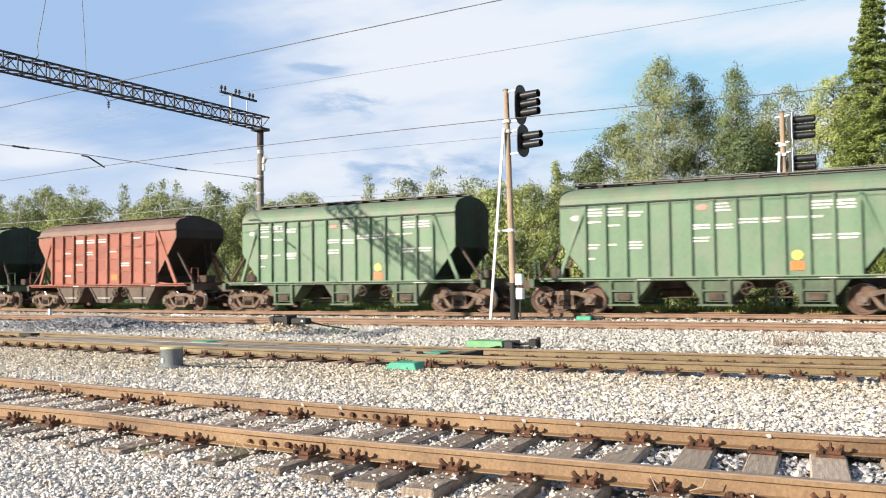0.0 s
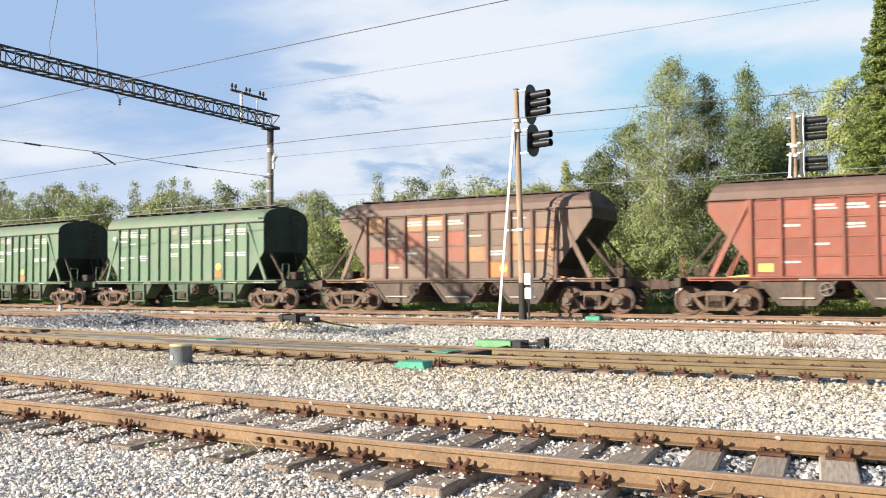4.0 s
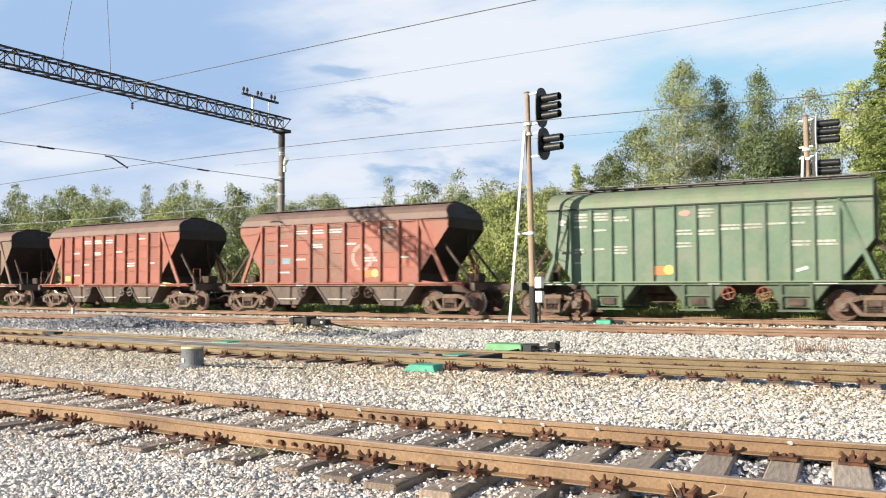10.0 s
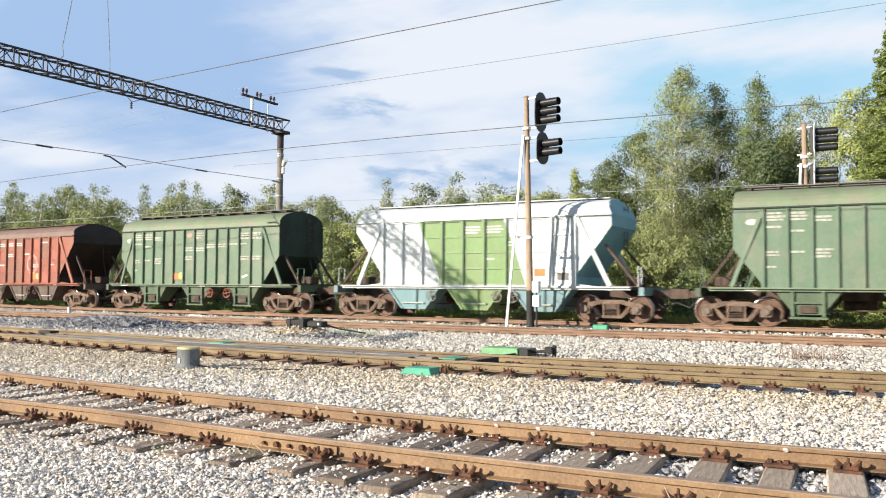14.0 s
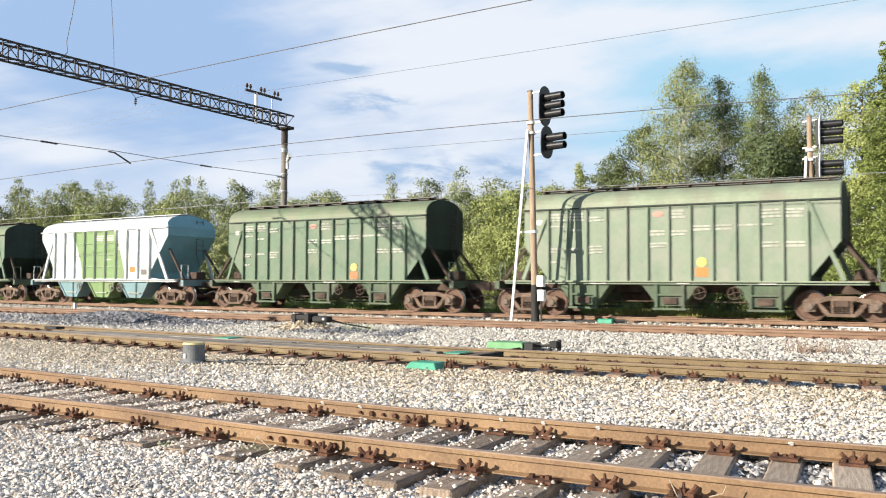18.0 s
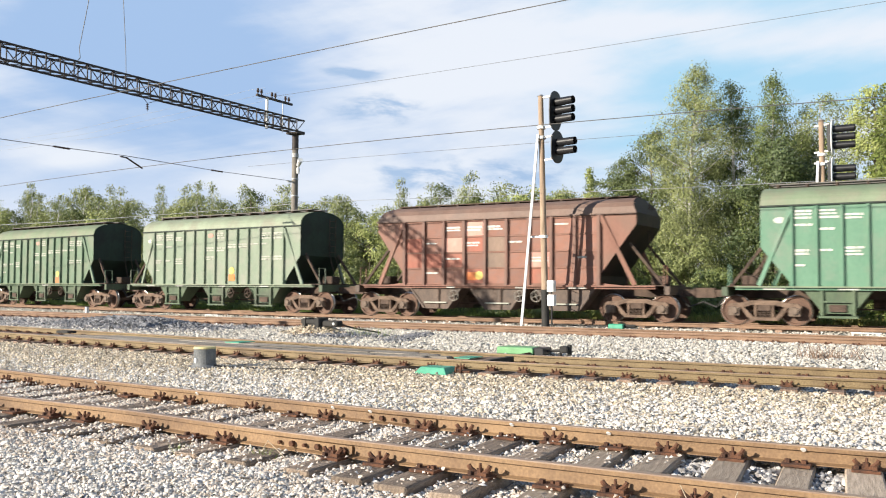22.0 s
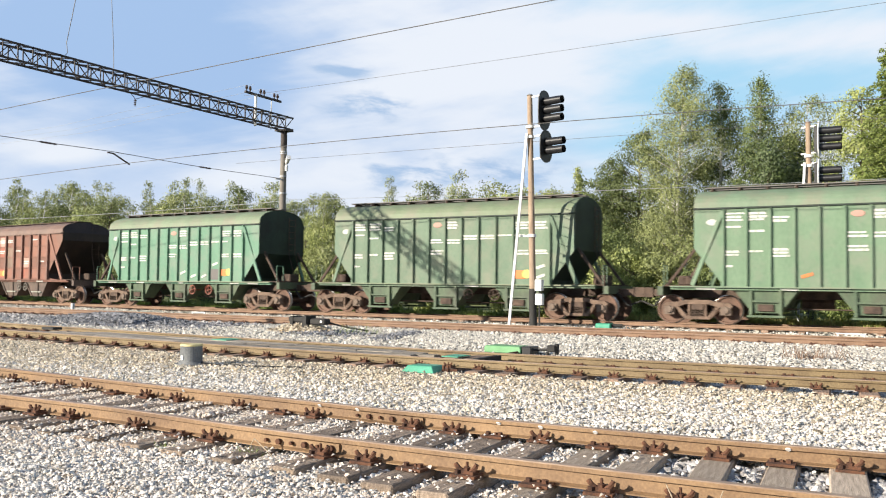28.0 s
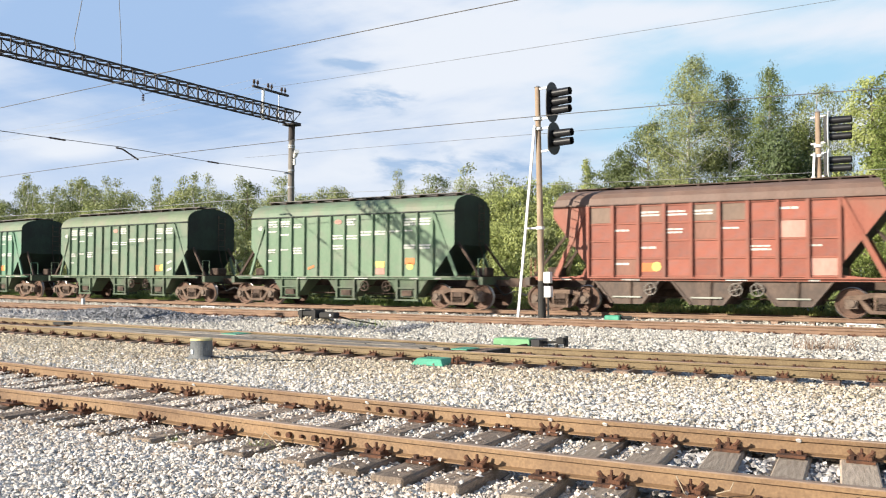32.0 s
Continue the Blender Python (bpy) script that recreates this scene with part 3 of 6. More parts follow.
SIDE = 1.44  # half width


def wheel_mesh():
    """A wheelset: axle and two solid wheels with flange."""
    bm = bmesh.new()
    prof = [(0.70, 0.10), (0.715, 0.16), (0.73, 0.20), (0.735, 0.40), (0.72, 0.415), (0.72, 0.505), (0.745, 0.505), (0.755, 0.48), (0.85, 0.4755), (0.85, 0.415), (0.80, 0.40), (0.785, 0.20), (0.84, 0.16), (0.84, 0.10)]
    n = 24
    for s in (-1, 1):
        rings = [[bm.verts.new((r * math.cos(k * math.tau / n), s * y, r * math.sin(k * math.tau / n))) for k in range(n)] for y, r in prof]
        for a, b in zip(rings, rings[1:]):
            for k in range(n):
                bm.faces.new((a[k], a[(k + 1) % n], b[(k + 1) % n], b[k]))
    rod(bm, (0, -1.08, 0), (0, 1.08, 0), 0.085, sides=12)
    me = mesh_of("wheelset", bm, (M["wheel"], M["tread"]))
    for p in me.polygons:
        if 0.74 < abs(p.center.y) < 0.85 and p.center.x ** 2 + p.center.z ** 2 > 0.21:
            p.material_index = 1
    return me


def side_frame_mesh():
    bm = bmesh.new()
    y0, y1 = -0.09, 0.09
    top = [(-1.13, 0.62), (-1.05, 0.70), (-0.60, 0.74), (-0.42, 0.80), (0.42, 0.80), (0.60, 0.74), (1.05, 0.70), (1.13, 0.62), (1.13, 0.53), (0.62, 0.58), (0.36, 0.66), (-0.36, 0.66), (-0.62, 0.58), (-1.13, 0.53)]
    prism(bm, top, y0, y1)
    prism(bm, [(-0.72, 0.57), (-0.60, 0.57), (-0.36, 0.30), (-0.30, 0.17), (-0.42, 0.17), (-0.55, 0.30)], y0, y1)
    prism(bm, [(0.60, 0.57), (0.72, 0.57), (0.55, 0.30), (0.42, 0.17), (0.30, 0.17), (0.36, 0.30)], y0, y1)
    prism(bm, [(-0.42, 0.26), (0.42, 0.26), (0.40, 0.16), (-0.40, 0.16)], y0 - 0.02, y1 + 0.02)
    prism(bm, [(-0.30, 0.66), (-0.24, 0.66), (-0.24, 0.26), (-0.30, 0.26)], y0, y1)
    prism(bm, [(0.24, 0.66), (0.30, 0.66), (0.30, 0.26), (0.24, 0.26)], y0, y1)
    return mesh_of("side_frame", bm, M["frame_rust"])


def axle_box_mesh():
    bm = bmesh.new()
    box(bm, -0.17, 0.17, -0.13, 0.12, -0.17, 0.10)
    rod(bm, (0, -0.13, 0), (0, -0.20, 0), 0.125, 0.115, sides=14)
    return mesh_of("axle_box", bm, M["axle_dust"])


def spring_mesh():
    bm = bmesh.new()
    n, turns, r = 40, 4, 0.075
    pts = [(r * math.cos(i / n * turns * math.tau), r * math.sin(i / n * turns * math.tau), i / n * 0.22) for i in range(n + 1)]
    tube(bm, pts, 0.016, 5)
    return mesh_of("spring", bm, M["bogie"])


def bolster_mesh():
    bm = bmesh.new()
    box(bm, -0.20, 0.20, -1.12, 1.12, 0.48, 0.66)
    box(bm, -0.32, 0.32, -0.35, 0.35, 0.60, 0.84)
    for s in (-1, 1):
        bar(bm, (s * 0.45, -0.78, 0.40), (s * 0.45, 0.78, 0.40), 0.10, 0.12)
    return mesh_of("bogie", bm, M["bogie"])


def brake_shoe_mesh():
    """Curved block on its hanger beside a wheel."""
    bm = bmesh.new()
    prism(bm, [(0.00, -0.16), (0.07, -0.18), (0.045, 0.0), (0.07, 0.18), (0.00, 0.16), (-0.03, 0.0)], -0.06, 0.06)
    bar(bm, (0.0, 0.0, 0.0), (-0.03, 0.0, 0.34), 0.03, 0.03)
    return mesh_of("brake_shoe", bm, M["bogie"])


BRAKE_SHOE = brake_shoe_mesh()
WHEELSET, SIDE_FRAME, AXLE_BOX, SPRING, BOLSTER = wheel_mesh(), side_frame_mesh(), axle_box_mesh(), spring_mesh(), bolster_mesh()


def handwheel_mesh():
    bm = bmesh.new()
    n = 18
    for k in range(n):
        a, b = k * math.tau / n, (k + 1) * math.tau / n
        rod(bm, (0.20 * math.cos(a), 0, 0.20 * math.sin(a)), (0.20 * math.cos(b), 0, 0.20 * math.sin(b)), 0.022, sides=5, cap=False)
    for k in range(4):
        a = k * math.tau / 4 + 0.3
        rod(bm, (0, 0, 0), (0.2 * math.cos(a), 0, 0.2 * math.sin(a)), 0.018, sides=5)
    rod(bm, (0, -0.04, 0), (0, 0.5, 0), 0.035, sides=8)
    return mesh_of("handwheel", bm, M["bogie"])


HANDWHEEL = handwheel_mesh()
WHEELSETS = []


def add_bogie(wagon, x):
    b = piece("bogie", BOLSTER, wagon, pose(x, 0, 0))
    for dx in (-0.925, 0.925):
        w = piece("wheelset", WHEELSET, b, pose(dx, 0, 0.4785))
        WHEELSETS.append(w)
        for s in (-1, 1):
            piece("axle_box", AXLE_BOX, b, pose(dx, s * 1.06, 0.4785, 0, 0, 0 if s < 0 else 180))
    for dx in (-0.40, 0.40):
        for s in (-1, 1):
            piece("brake_shoe", BRAKE_SHOE, b, pose(dx, s * 0.79, 0.44, 0, 0, 0 if dx > 0 else 180))
    for s in (-1, 1):
        piece("side_frame", SIDE_FRAME, b, pose(0, s * 1.04, 0))
        for dx in (-0.15, 0.0, 0.15):
            piece("spring", SPRING, b, pose(dx, s * 1.04, 0.26))
    return b


def roof_bm(length, crown, eave, over=0.0, inset=0.0, step=16):
    """A rounded roof shell over the side walls."""
    bm = bmesh.new()
    prof = []
    for i in range(step + 1):
        a = math.pi * i / step
        prof.append((-(SIDE + over) * math.cos(a), eave + (crown - eave) * math.sin(a) ** 0.8))
    ends = []
    for s in (-1, 1):
        ends.append([bm.verts.new((s * (length / 2 - inset * (z - eave) / (crown - eave)), y, z)) for y, z in prof])
    for i in range(step):
        bm.faces.new((ends[0][i], ends[0][i + 1], ends[1][i + 1], ends[1][i]))
    bm.faces.new(ends[0])
    bm.faces.new(ends[1][::-1])
    bm.faces.new((ends[0][0], ends[1][0], ends[1][-1], ends[0][-1]))
    return bm


def repaint_ends(ob, mat):
    """Faces turned towards the wagon's ends take a material of their own."""
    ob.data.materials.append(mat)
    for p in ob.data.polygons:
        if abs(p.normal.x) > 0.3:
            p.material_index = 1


def wagon_frame(wagon, body_mat, end_x, style):
    """Sill, end platforms, couplers, funnels, bogies, brake gear."""
    mats = style.get("funnels", PAINTS["under_brown" if style.get("grid") else "under_green"])
    for s in (-1, 1):
        bm = bmesh.new()
        box(bm, -6.05, 6.05, s * 1.40 - 0.05, s * 1.40 + 0.05, 1.14, 1.26)
        part("side_sill", bm, body_mat, wagon)
        bm = bmesh.new()
        box(bm, -6.05, 6.05, s * 1.50 - 0.055, s * 1.50 + 0.055, 1.215, 1.262)
        part("sill_ledge", bm, style.get("ledge", body_mat), wagon)
    rnd = random.Random(style["seed"] + 50)
    for x in (-5.0, -2.6, 0.4, 3.2, 4.3):
        if rnd.random() < 0.7:
            x += rnd.uniform(-0.5, 0.5)
            bars(wagon, "sill_patch", x, x + rnd.uniform(0.25, 0.7), 1.15, 1.21, PAINTS["letter"], y=-1.456, t=0.006)
    bm = bmesh.new()
    box(bm, -6.60, 6.60, -0.28, 0.28, 0.86, 1.14)
    part("centre_sill", bm, M["bogie"], wagon)
    for s in (-1, 1):
        bm = bmesh.new()
        box(bm, s * 6.42 - 0.09, s * 6.42 + 0.09, -1.4, 1.4, 0.95, 1.24)
        part("end_beam", bm, mats, wagon)
        bm = bmesh.new()
        x0, x1 = sorted((s * 5.2, s * 6.35))
        box(bm, x0, x1, -1.36, 1.36, 1.245, 1.285)
        part("end_platform", bm, M["bogie"], wagon)
        bm = bmesh.new()
        x0, x1 = sorted((s * 6.5, s * 7.0))
        box(bm, x0, x1, -0.13, 0.13, 0.90, 1.14)
        x0, x1 = sorted((s * 7.0, s * 7.42))
        box(bm, x0, x1, -0.17, 0.19, 0.86, 1.20)
        part("coupler", bm, M["bogie"], wagon)
        bm = bmesh.new()
        rod(bm, (s * 6.5, -0.45, 1.0), (s * 6.9, -0.42, 0.55), 0.03, sides=6)
        rod(bm, (s * 6.9, -0.42, 0.55), (s * 7.35, -0.30, 0.72), 0.03, sides=6)
        part("brake_hose", bm, M["tar"], wagon)
        add_bogie(wagon, s * 5.25)
    for fx in (-2.70, 0.0, 2.70) if style.get("grid") else (-3.05, 0.0, 3.05):
        mat = style["middle_funnel"] if style.get("middle_funnel") and fx == 0 else mats
        bm = bmesh.new()
        tw = 1.16 if style.get("grid") else 1.02
        for s in (-1, 1):
            top = [(fx - tw, s * 1.34, 1.198), (fx + tw, s * 1.34, 1.198), (fx + tw, s * 0.45, 1.198), (fx - tw, s * 0.45, 1.198)]
            bw, bz = (0.52, 0.34) if style.get("grid") else (0.42, 0.42)
            low = [(fx - bw, s * 1.30, bz), (fx + bw, s * 1.30, bz), (fx + bw, s * 0.70, bz), (fx - bw, s * 0.70, bz)]
            a, b = [bm.verts.new(p) for p in top], [bm.verts.new(p) for p in low]
            for k in range(4):
                bm.faces.new((a[k], a[(k + 1) % 4], b[(k + 1) % 4], b[k]))
            bm.faces.new(a)
            bm.faces.new(b[::-1])
        fun = part("discharge_funnel", bm, mat, wagon)
        for s in (-1, 1):
            if style.get("grid"):
                for a, b in ((-tw + 0.03, -bw), (0.16, 0.13), (tw - 0.03, bw)):
                    bm = bmesh.new()
                    bar(bm, (fx + a, s * 1.365, 1.13), (fx + b, s * 1.325, bz + 0.02), 0.06, 0.07)
                    part("funnel_rib", bm, mat, fun)
                bm = bmesh.new()
                box(bm, fx - 0.50, fx + 0.50, s * 1.345 - 0.04, s * 1.345 + 0.04, 0.56, 0.61)
                part("outlet_bar", bm, PAINTS["faint"], fun)
                continue
            for dx in (-0.45, 0.45):
                bm = bmesh.new()
                box(bm, fx + dx - 0.045, fx + dx + 0.045, s * 1.36 - 0.06, s * 1.36 + 0.06, 0.36, 1.135)
                part("outlet_post", bm, mat, fun)
            bm = bmesh.new()
            box(bm, fx - 0.56, fx + 0.56, s * 1.32 - 0.09, s * 1.32 + 0.09, 0.28, 0.35)
            part("outlet_sill", bm, mat, fun)
            bm = bmesh.new()
            box(bm, fx - 0.40, fx + 0.40, s * 1.37 - 0.04, s * 1.37 + 0.04, 0.76, 0.82)
            part("outlet_bar", bm, mat, fun)
            bm = bmesh.new()
            box(bm, fx - 0.24, fx + 0.24, s * 1.35 - 0.03, s * 1.35 + 0.03, 0.48, 0.70)
            part("outlet_door", bm, M["bogie"], fun)
    for hx in style.get("wheels", (-1.85, 0.95, 1.62) if style.get("grid") else (1.0, 2.1)):
        w = piece("handwheel", HANDWHEEL, wagon, pose(hx, -1.42, 0.86))
        if style.get("wheel_mat"):
            bmw = HANDWHEEL.copy()
            bmw.materials[0] = style["wheel_mat"]
            w.data = bmw
    bm = bmesh.new()
    rod(bm, (-2.2, 0.6, 0.75), (-1.2, 0.6, 0.75), 0.2, sides=12)
    part("air_tank", bm, M["bogie"], wagon)
    bm = bmesh.new()
    rod(bm, (-4.2, -0.5, 0.55), (4.2, -0.5, 0.55), 0.025, sides=6)
    part("brake_rod", bm, M["bogie"], wagon)
    # ladder and hand rail on the end nearest the following wagon
    for s in (-1, 1):
        bm = bmesh.new()
        x = s * 6.30
        for y in (-1.35, -0.95):
            rod(bm, (x, y, 1.26), (x, y, 1.95), 0.018, sides=6)
        rod(bm, (x, -1.35, 1.95), (x, -0.95, 1.95), 0.018, sides=6)
        part("hand_rail", bm, body_mat, wagon)
        bm = bmesh.new()
        for y in (0.35, 0.75):
            rod(bm, (s * (end_x + 0.10), y, 2.6), (s * (end_x + 0.10), y, 4.2), 0.018, sides=6)
            rod(bm, (s * (end_x + 0.10), y, 2.6), (s * (end_x + 0.55), y, 1.26), 0.018, sides=6)
        for k in range(6):
            rod(bm, (s * (end_x + 0.10), 0.35, 2.7 + k * 0.28), (s * (end_x + 0.10), 0.75, 2.7 + k * 0.28), 0.012, sides=5)
        part("end_ladder", bm, M["bogie"], wagon)
        for y in (-1.15, 1.15):
            bm = bmesh.new()
            bar(bm, (s * 6.25, y, 1.26), (s * (end_x - 0.15), y * 0.92, 2.75), 0.09, 0.09)
            part("end_post", bm, M["bogie"], wagon)
        bm = bmesh.new()
        x0, x1 = sorted((s * 5.55, s * 6.1))
        box(bm, x0, x1, -0.30, 0.30, 1.285, 1.62)
        part("brake_cylinder_box", bm, M["bogie"], wagon, bevel=0.04)


def strut(wagon, a, b, mat, w=0.13):
    for s in (-1, 1):
        bm = bmesh.new()
        bar(bm, (a[0], s * (SIDE + 0.05), a[1]), (b[0], s * (SIDE - 0.06), b[1]), 0.08, w)
        part("corner_strut", bm, mat, wagon)


def bars(wagon, name, x0, x1, z0, z1, mat, y=-SIDE - 0.012, t=0.008):
    bm = bmesh.new()
    box(bm, x0, x1, y - t, y + t, z0, z1)
    return part(name, bm, mat, wagon)


def grain_wagon(index, col, style):
    """Grain hopper: rounded roof, smooth side with upright ribs, undercut ends."""
    body = PAINTS[col]
    w = thing("hopper_wagon", pose(0, T_Y + GAUGE / 2, RT), style["label"], "freight wagon", "freight train wagons")
    L, top, low = 5.28, 3.83, 1.26
    bm = bmesh.new()
    prism(bm, [(-L, top), (L, top), (L, 2.50), (4.42, 1.40), (4.42, 1.20), (-4.42, 1.20), (-4.42, 1.40), (-L, 2.50)], -SIDE, SIDE)
    repaint_ends(part("body", bm, body, w), PAINTS["near_black_green"])
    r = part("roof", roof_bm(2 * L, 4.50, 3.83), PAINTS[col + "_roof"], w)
    repaint_ends(r, PAINTS["near_black_green"])
    for s in (-1, 1):
        bm = bmesh.new()
        box(bm, -L - 0.01, L + 0.01, s * (SIDE + 0.02) - 0.05, s * (SIDE + 0.02) + 0.05, 3.785, 3.83)
        part("cornice", bm, PAINTS["near_black_green"], w)
    bm = bmesh.new()
    box(bm, -0.03, 0.03, -0.62, 0.62, 4.40, 4.56)
    bracket = mesh_of("board_bracket", bm, M["bogie"])
    for k in range(12):
        piece("board_bracket", bracket, r, pose(-4.87 + k * 0.885, 0, 0))
    for y in (-0.56, 0.10):
        bm = bmesh.new()
        box(bm, -5.1, 5.1, y, y + 0.42, 4.565, 4.60)
        part("running_board", bm, PAINTS["patch_grey"], r)
    for s in (-1, 1):
        bm = bmesh.new()
        box(bm, -L, L, s * 1.352 - 0.012, s * 1.352 + 0.012, 4.04, 4.075)
        part("roof_seam", bm, PAINTS[col + "_roof"], r)
    for hx in (-3.6, -1.2, 1.2, 3.6):
        bm = bmesh.new()
        rod(bm, (hx, 0.75, 4.33), (hx, 0.75, 4.50), 0.33, 0.31, sides=16)
        part("roof_hatch", bm, body, r)
    for k in range(13):
        x = -4.33 + k * 0.722
        for s in (-1, 1):
            bm = bmesh.new()
            y0, y1 = sorted((s * SIDE, s * (SIDE + 0.10)))
            box(bm, x - 0.035, x + 0.035, y0 - 0.002, y1, low, 3.77)
            part("rib", bm, body, w)
    for s in (-1, 1):
        strut(w, (s * 4.36, 3.70), (s * 5.35, 1.28), body)
    wagon_frame(w, body, L, dict(style, ledge=PAINTS[col + "_roof"]))
    lettering(w, style, -4.33, 0.722)
    return w


def lettering(w, style, first, step):
    """Unreadable stencil lines as plain bars between the ribs, and placards."""
    rnd = random.Random(style["seed"])
    x_of = lambda c: first + c * step
    for c, z, lines, wide in style.get("text", ()):
        for k in range(lines):
            ln = wide * rnd.uniform(0.82, 1.0)
            x0, h = x_of(c) + 0.08, rnd.uniform(0.055, 0.078)
            x = 0.0
            while x < ln - 0.05:
                word = min(rnd.uniform(0.12, 0.36), ln - x)
                bars(w, "stencil_word", x0 + x, x0 + x + word, z - k * 0.105 - h, z - k * 0.105, PAINTS["faint" if style.get("faded") else "letter"])
                x += word + 0.03
    for c, z, mat, kind in style.get("marks", ()) + (LOGO if not style.get("cells") and step < 0.8 else ()):
        x = x_of(c) + step / 2
        if kind == "disc":
            bm = bmesh.new()
            rod(bm, (x, -SIDE - 0.004, z), (x, -SIDE - 0.02, z), 0.15, sides=20)
            part("round_mark", bm, PAINTS[mat], w)
        elif kind in ("flag", "stack"):
            if kind == "flag":
                bars(w, "placard", x - 0.33, x + 0.12, z - 0.15, z + 0.15, PAINTS["orange"])
                dx, dz = 0.18, 0.02
            else:
                bars(w, "placard", x - 0.20, x + 0.20, z - 0.32, z - 0.02, PAINTS["orange"])
                dx, dz = 0.0, 0.16
            bm = bmesh.new()
            rod(bm, (x + dx, -SIDE - 0.010, z + dz), (x + dx, -SIDE - 0.028, z + dz), 0.17, sides=8)
            part("round_mark", bm, PAINTS[mat], w)
        elif kind == "oval":
            bm = bmesh.new()
            ring = [(x + 0.19 * math.cos(i * math.tau / 20), z + 0.10 * math.sin(i * math.tau / 20)) for i in range(20)]
            prism(bm, ring, -SIDE - 0.018, -SIDE - 0.004)
            part("oval_mark", bm, PAINTS[mat], w)
        elif kind == "square":
            bars(w, "primer_patch", x - 0.26, x + 0.26, z - 0.24, z + 0.24, PAINTS[mat], t=0.005)
        elif kind == "dash":
            bm = bmesh.new()
            bar(bm, (x - 0.17, -SIDE - 0.012, z - 0.05), (x + 0.17, -SIDE - 0.012, z + 0.06), 0.012, 0.10)
            part("chalk_mark", bm, PAINTS[mat], w)
        elif kind == "ring":
            bm = bmesh.new()
            v = [[bm.verts.new((x + r * math.cos(i * math.tau / 28), -SIDE - y, z + r * math.sin(i * math.tau / 28))) for i in range(28)] for r, y in ((0.56, 0.012), (0.56, 0.022), (0.40, 0.022), (0.40, 0.012))]
            for p, q in zip(v, v[1:] + v[:1]):
                for i in range(28):
                    bm.faces.new((p[i], p[(i + 1) % 28], q[(i + 1) % 28], q[i]))
            part("painted_ring", bm, PAINTS[mat], w)
        else:
            bars(w, "placard", x - 0.22, x + 0.22, z - 0.13, z + 0.13, PAINTS[mat])


def clip_outline(pts, x0, x1, z0, z1):
    """A convex outline cut to a rectangle."""
    for axis, lim, sign in ((0, x0, 1), (0, x1, -1), (1, z0, 1), (1, z1, -1)):
        res = []
        for p, q in zip(pts, pts[1:] + pts[:1]):
            dp, dq = sign * (p[axis] - lim), sign * (q[axis] - lim)
            if dp >= 0:
                res.append(p)
            if dp * dq < 0:
                f = dp / (dp - dq)
                res.append((p[0] + (q[0] - p[0]) * f, p[1] + (q[1] - p[1]) * f))
        pts = res
        if len(pts) < 3:
            return None
    return pts


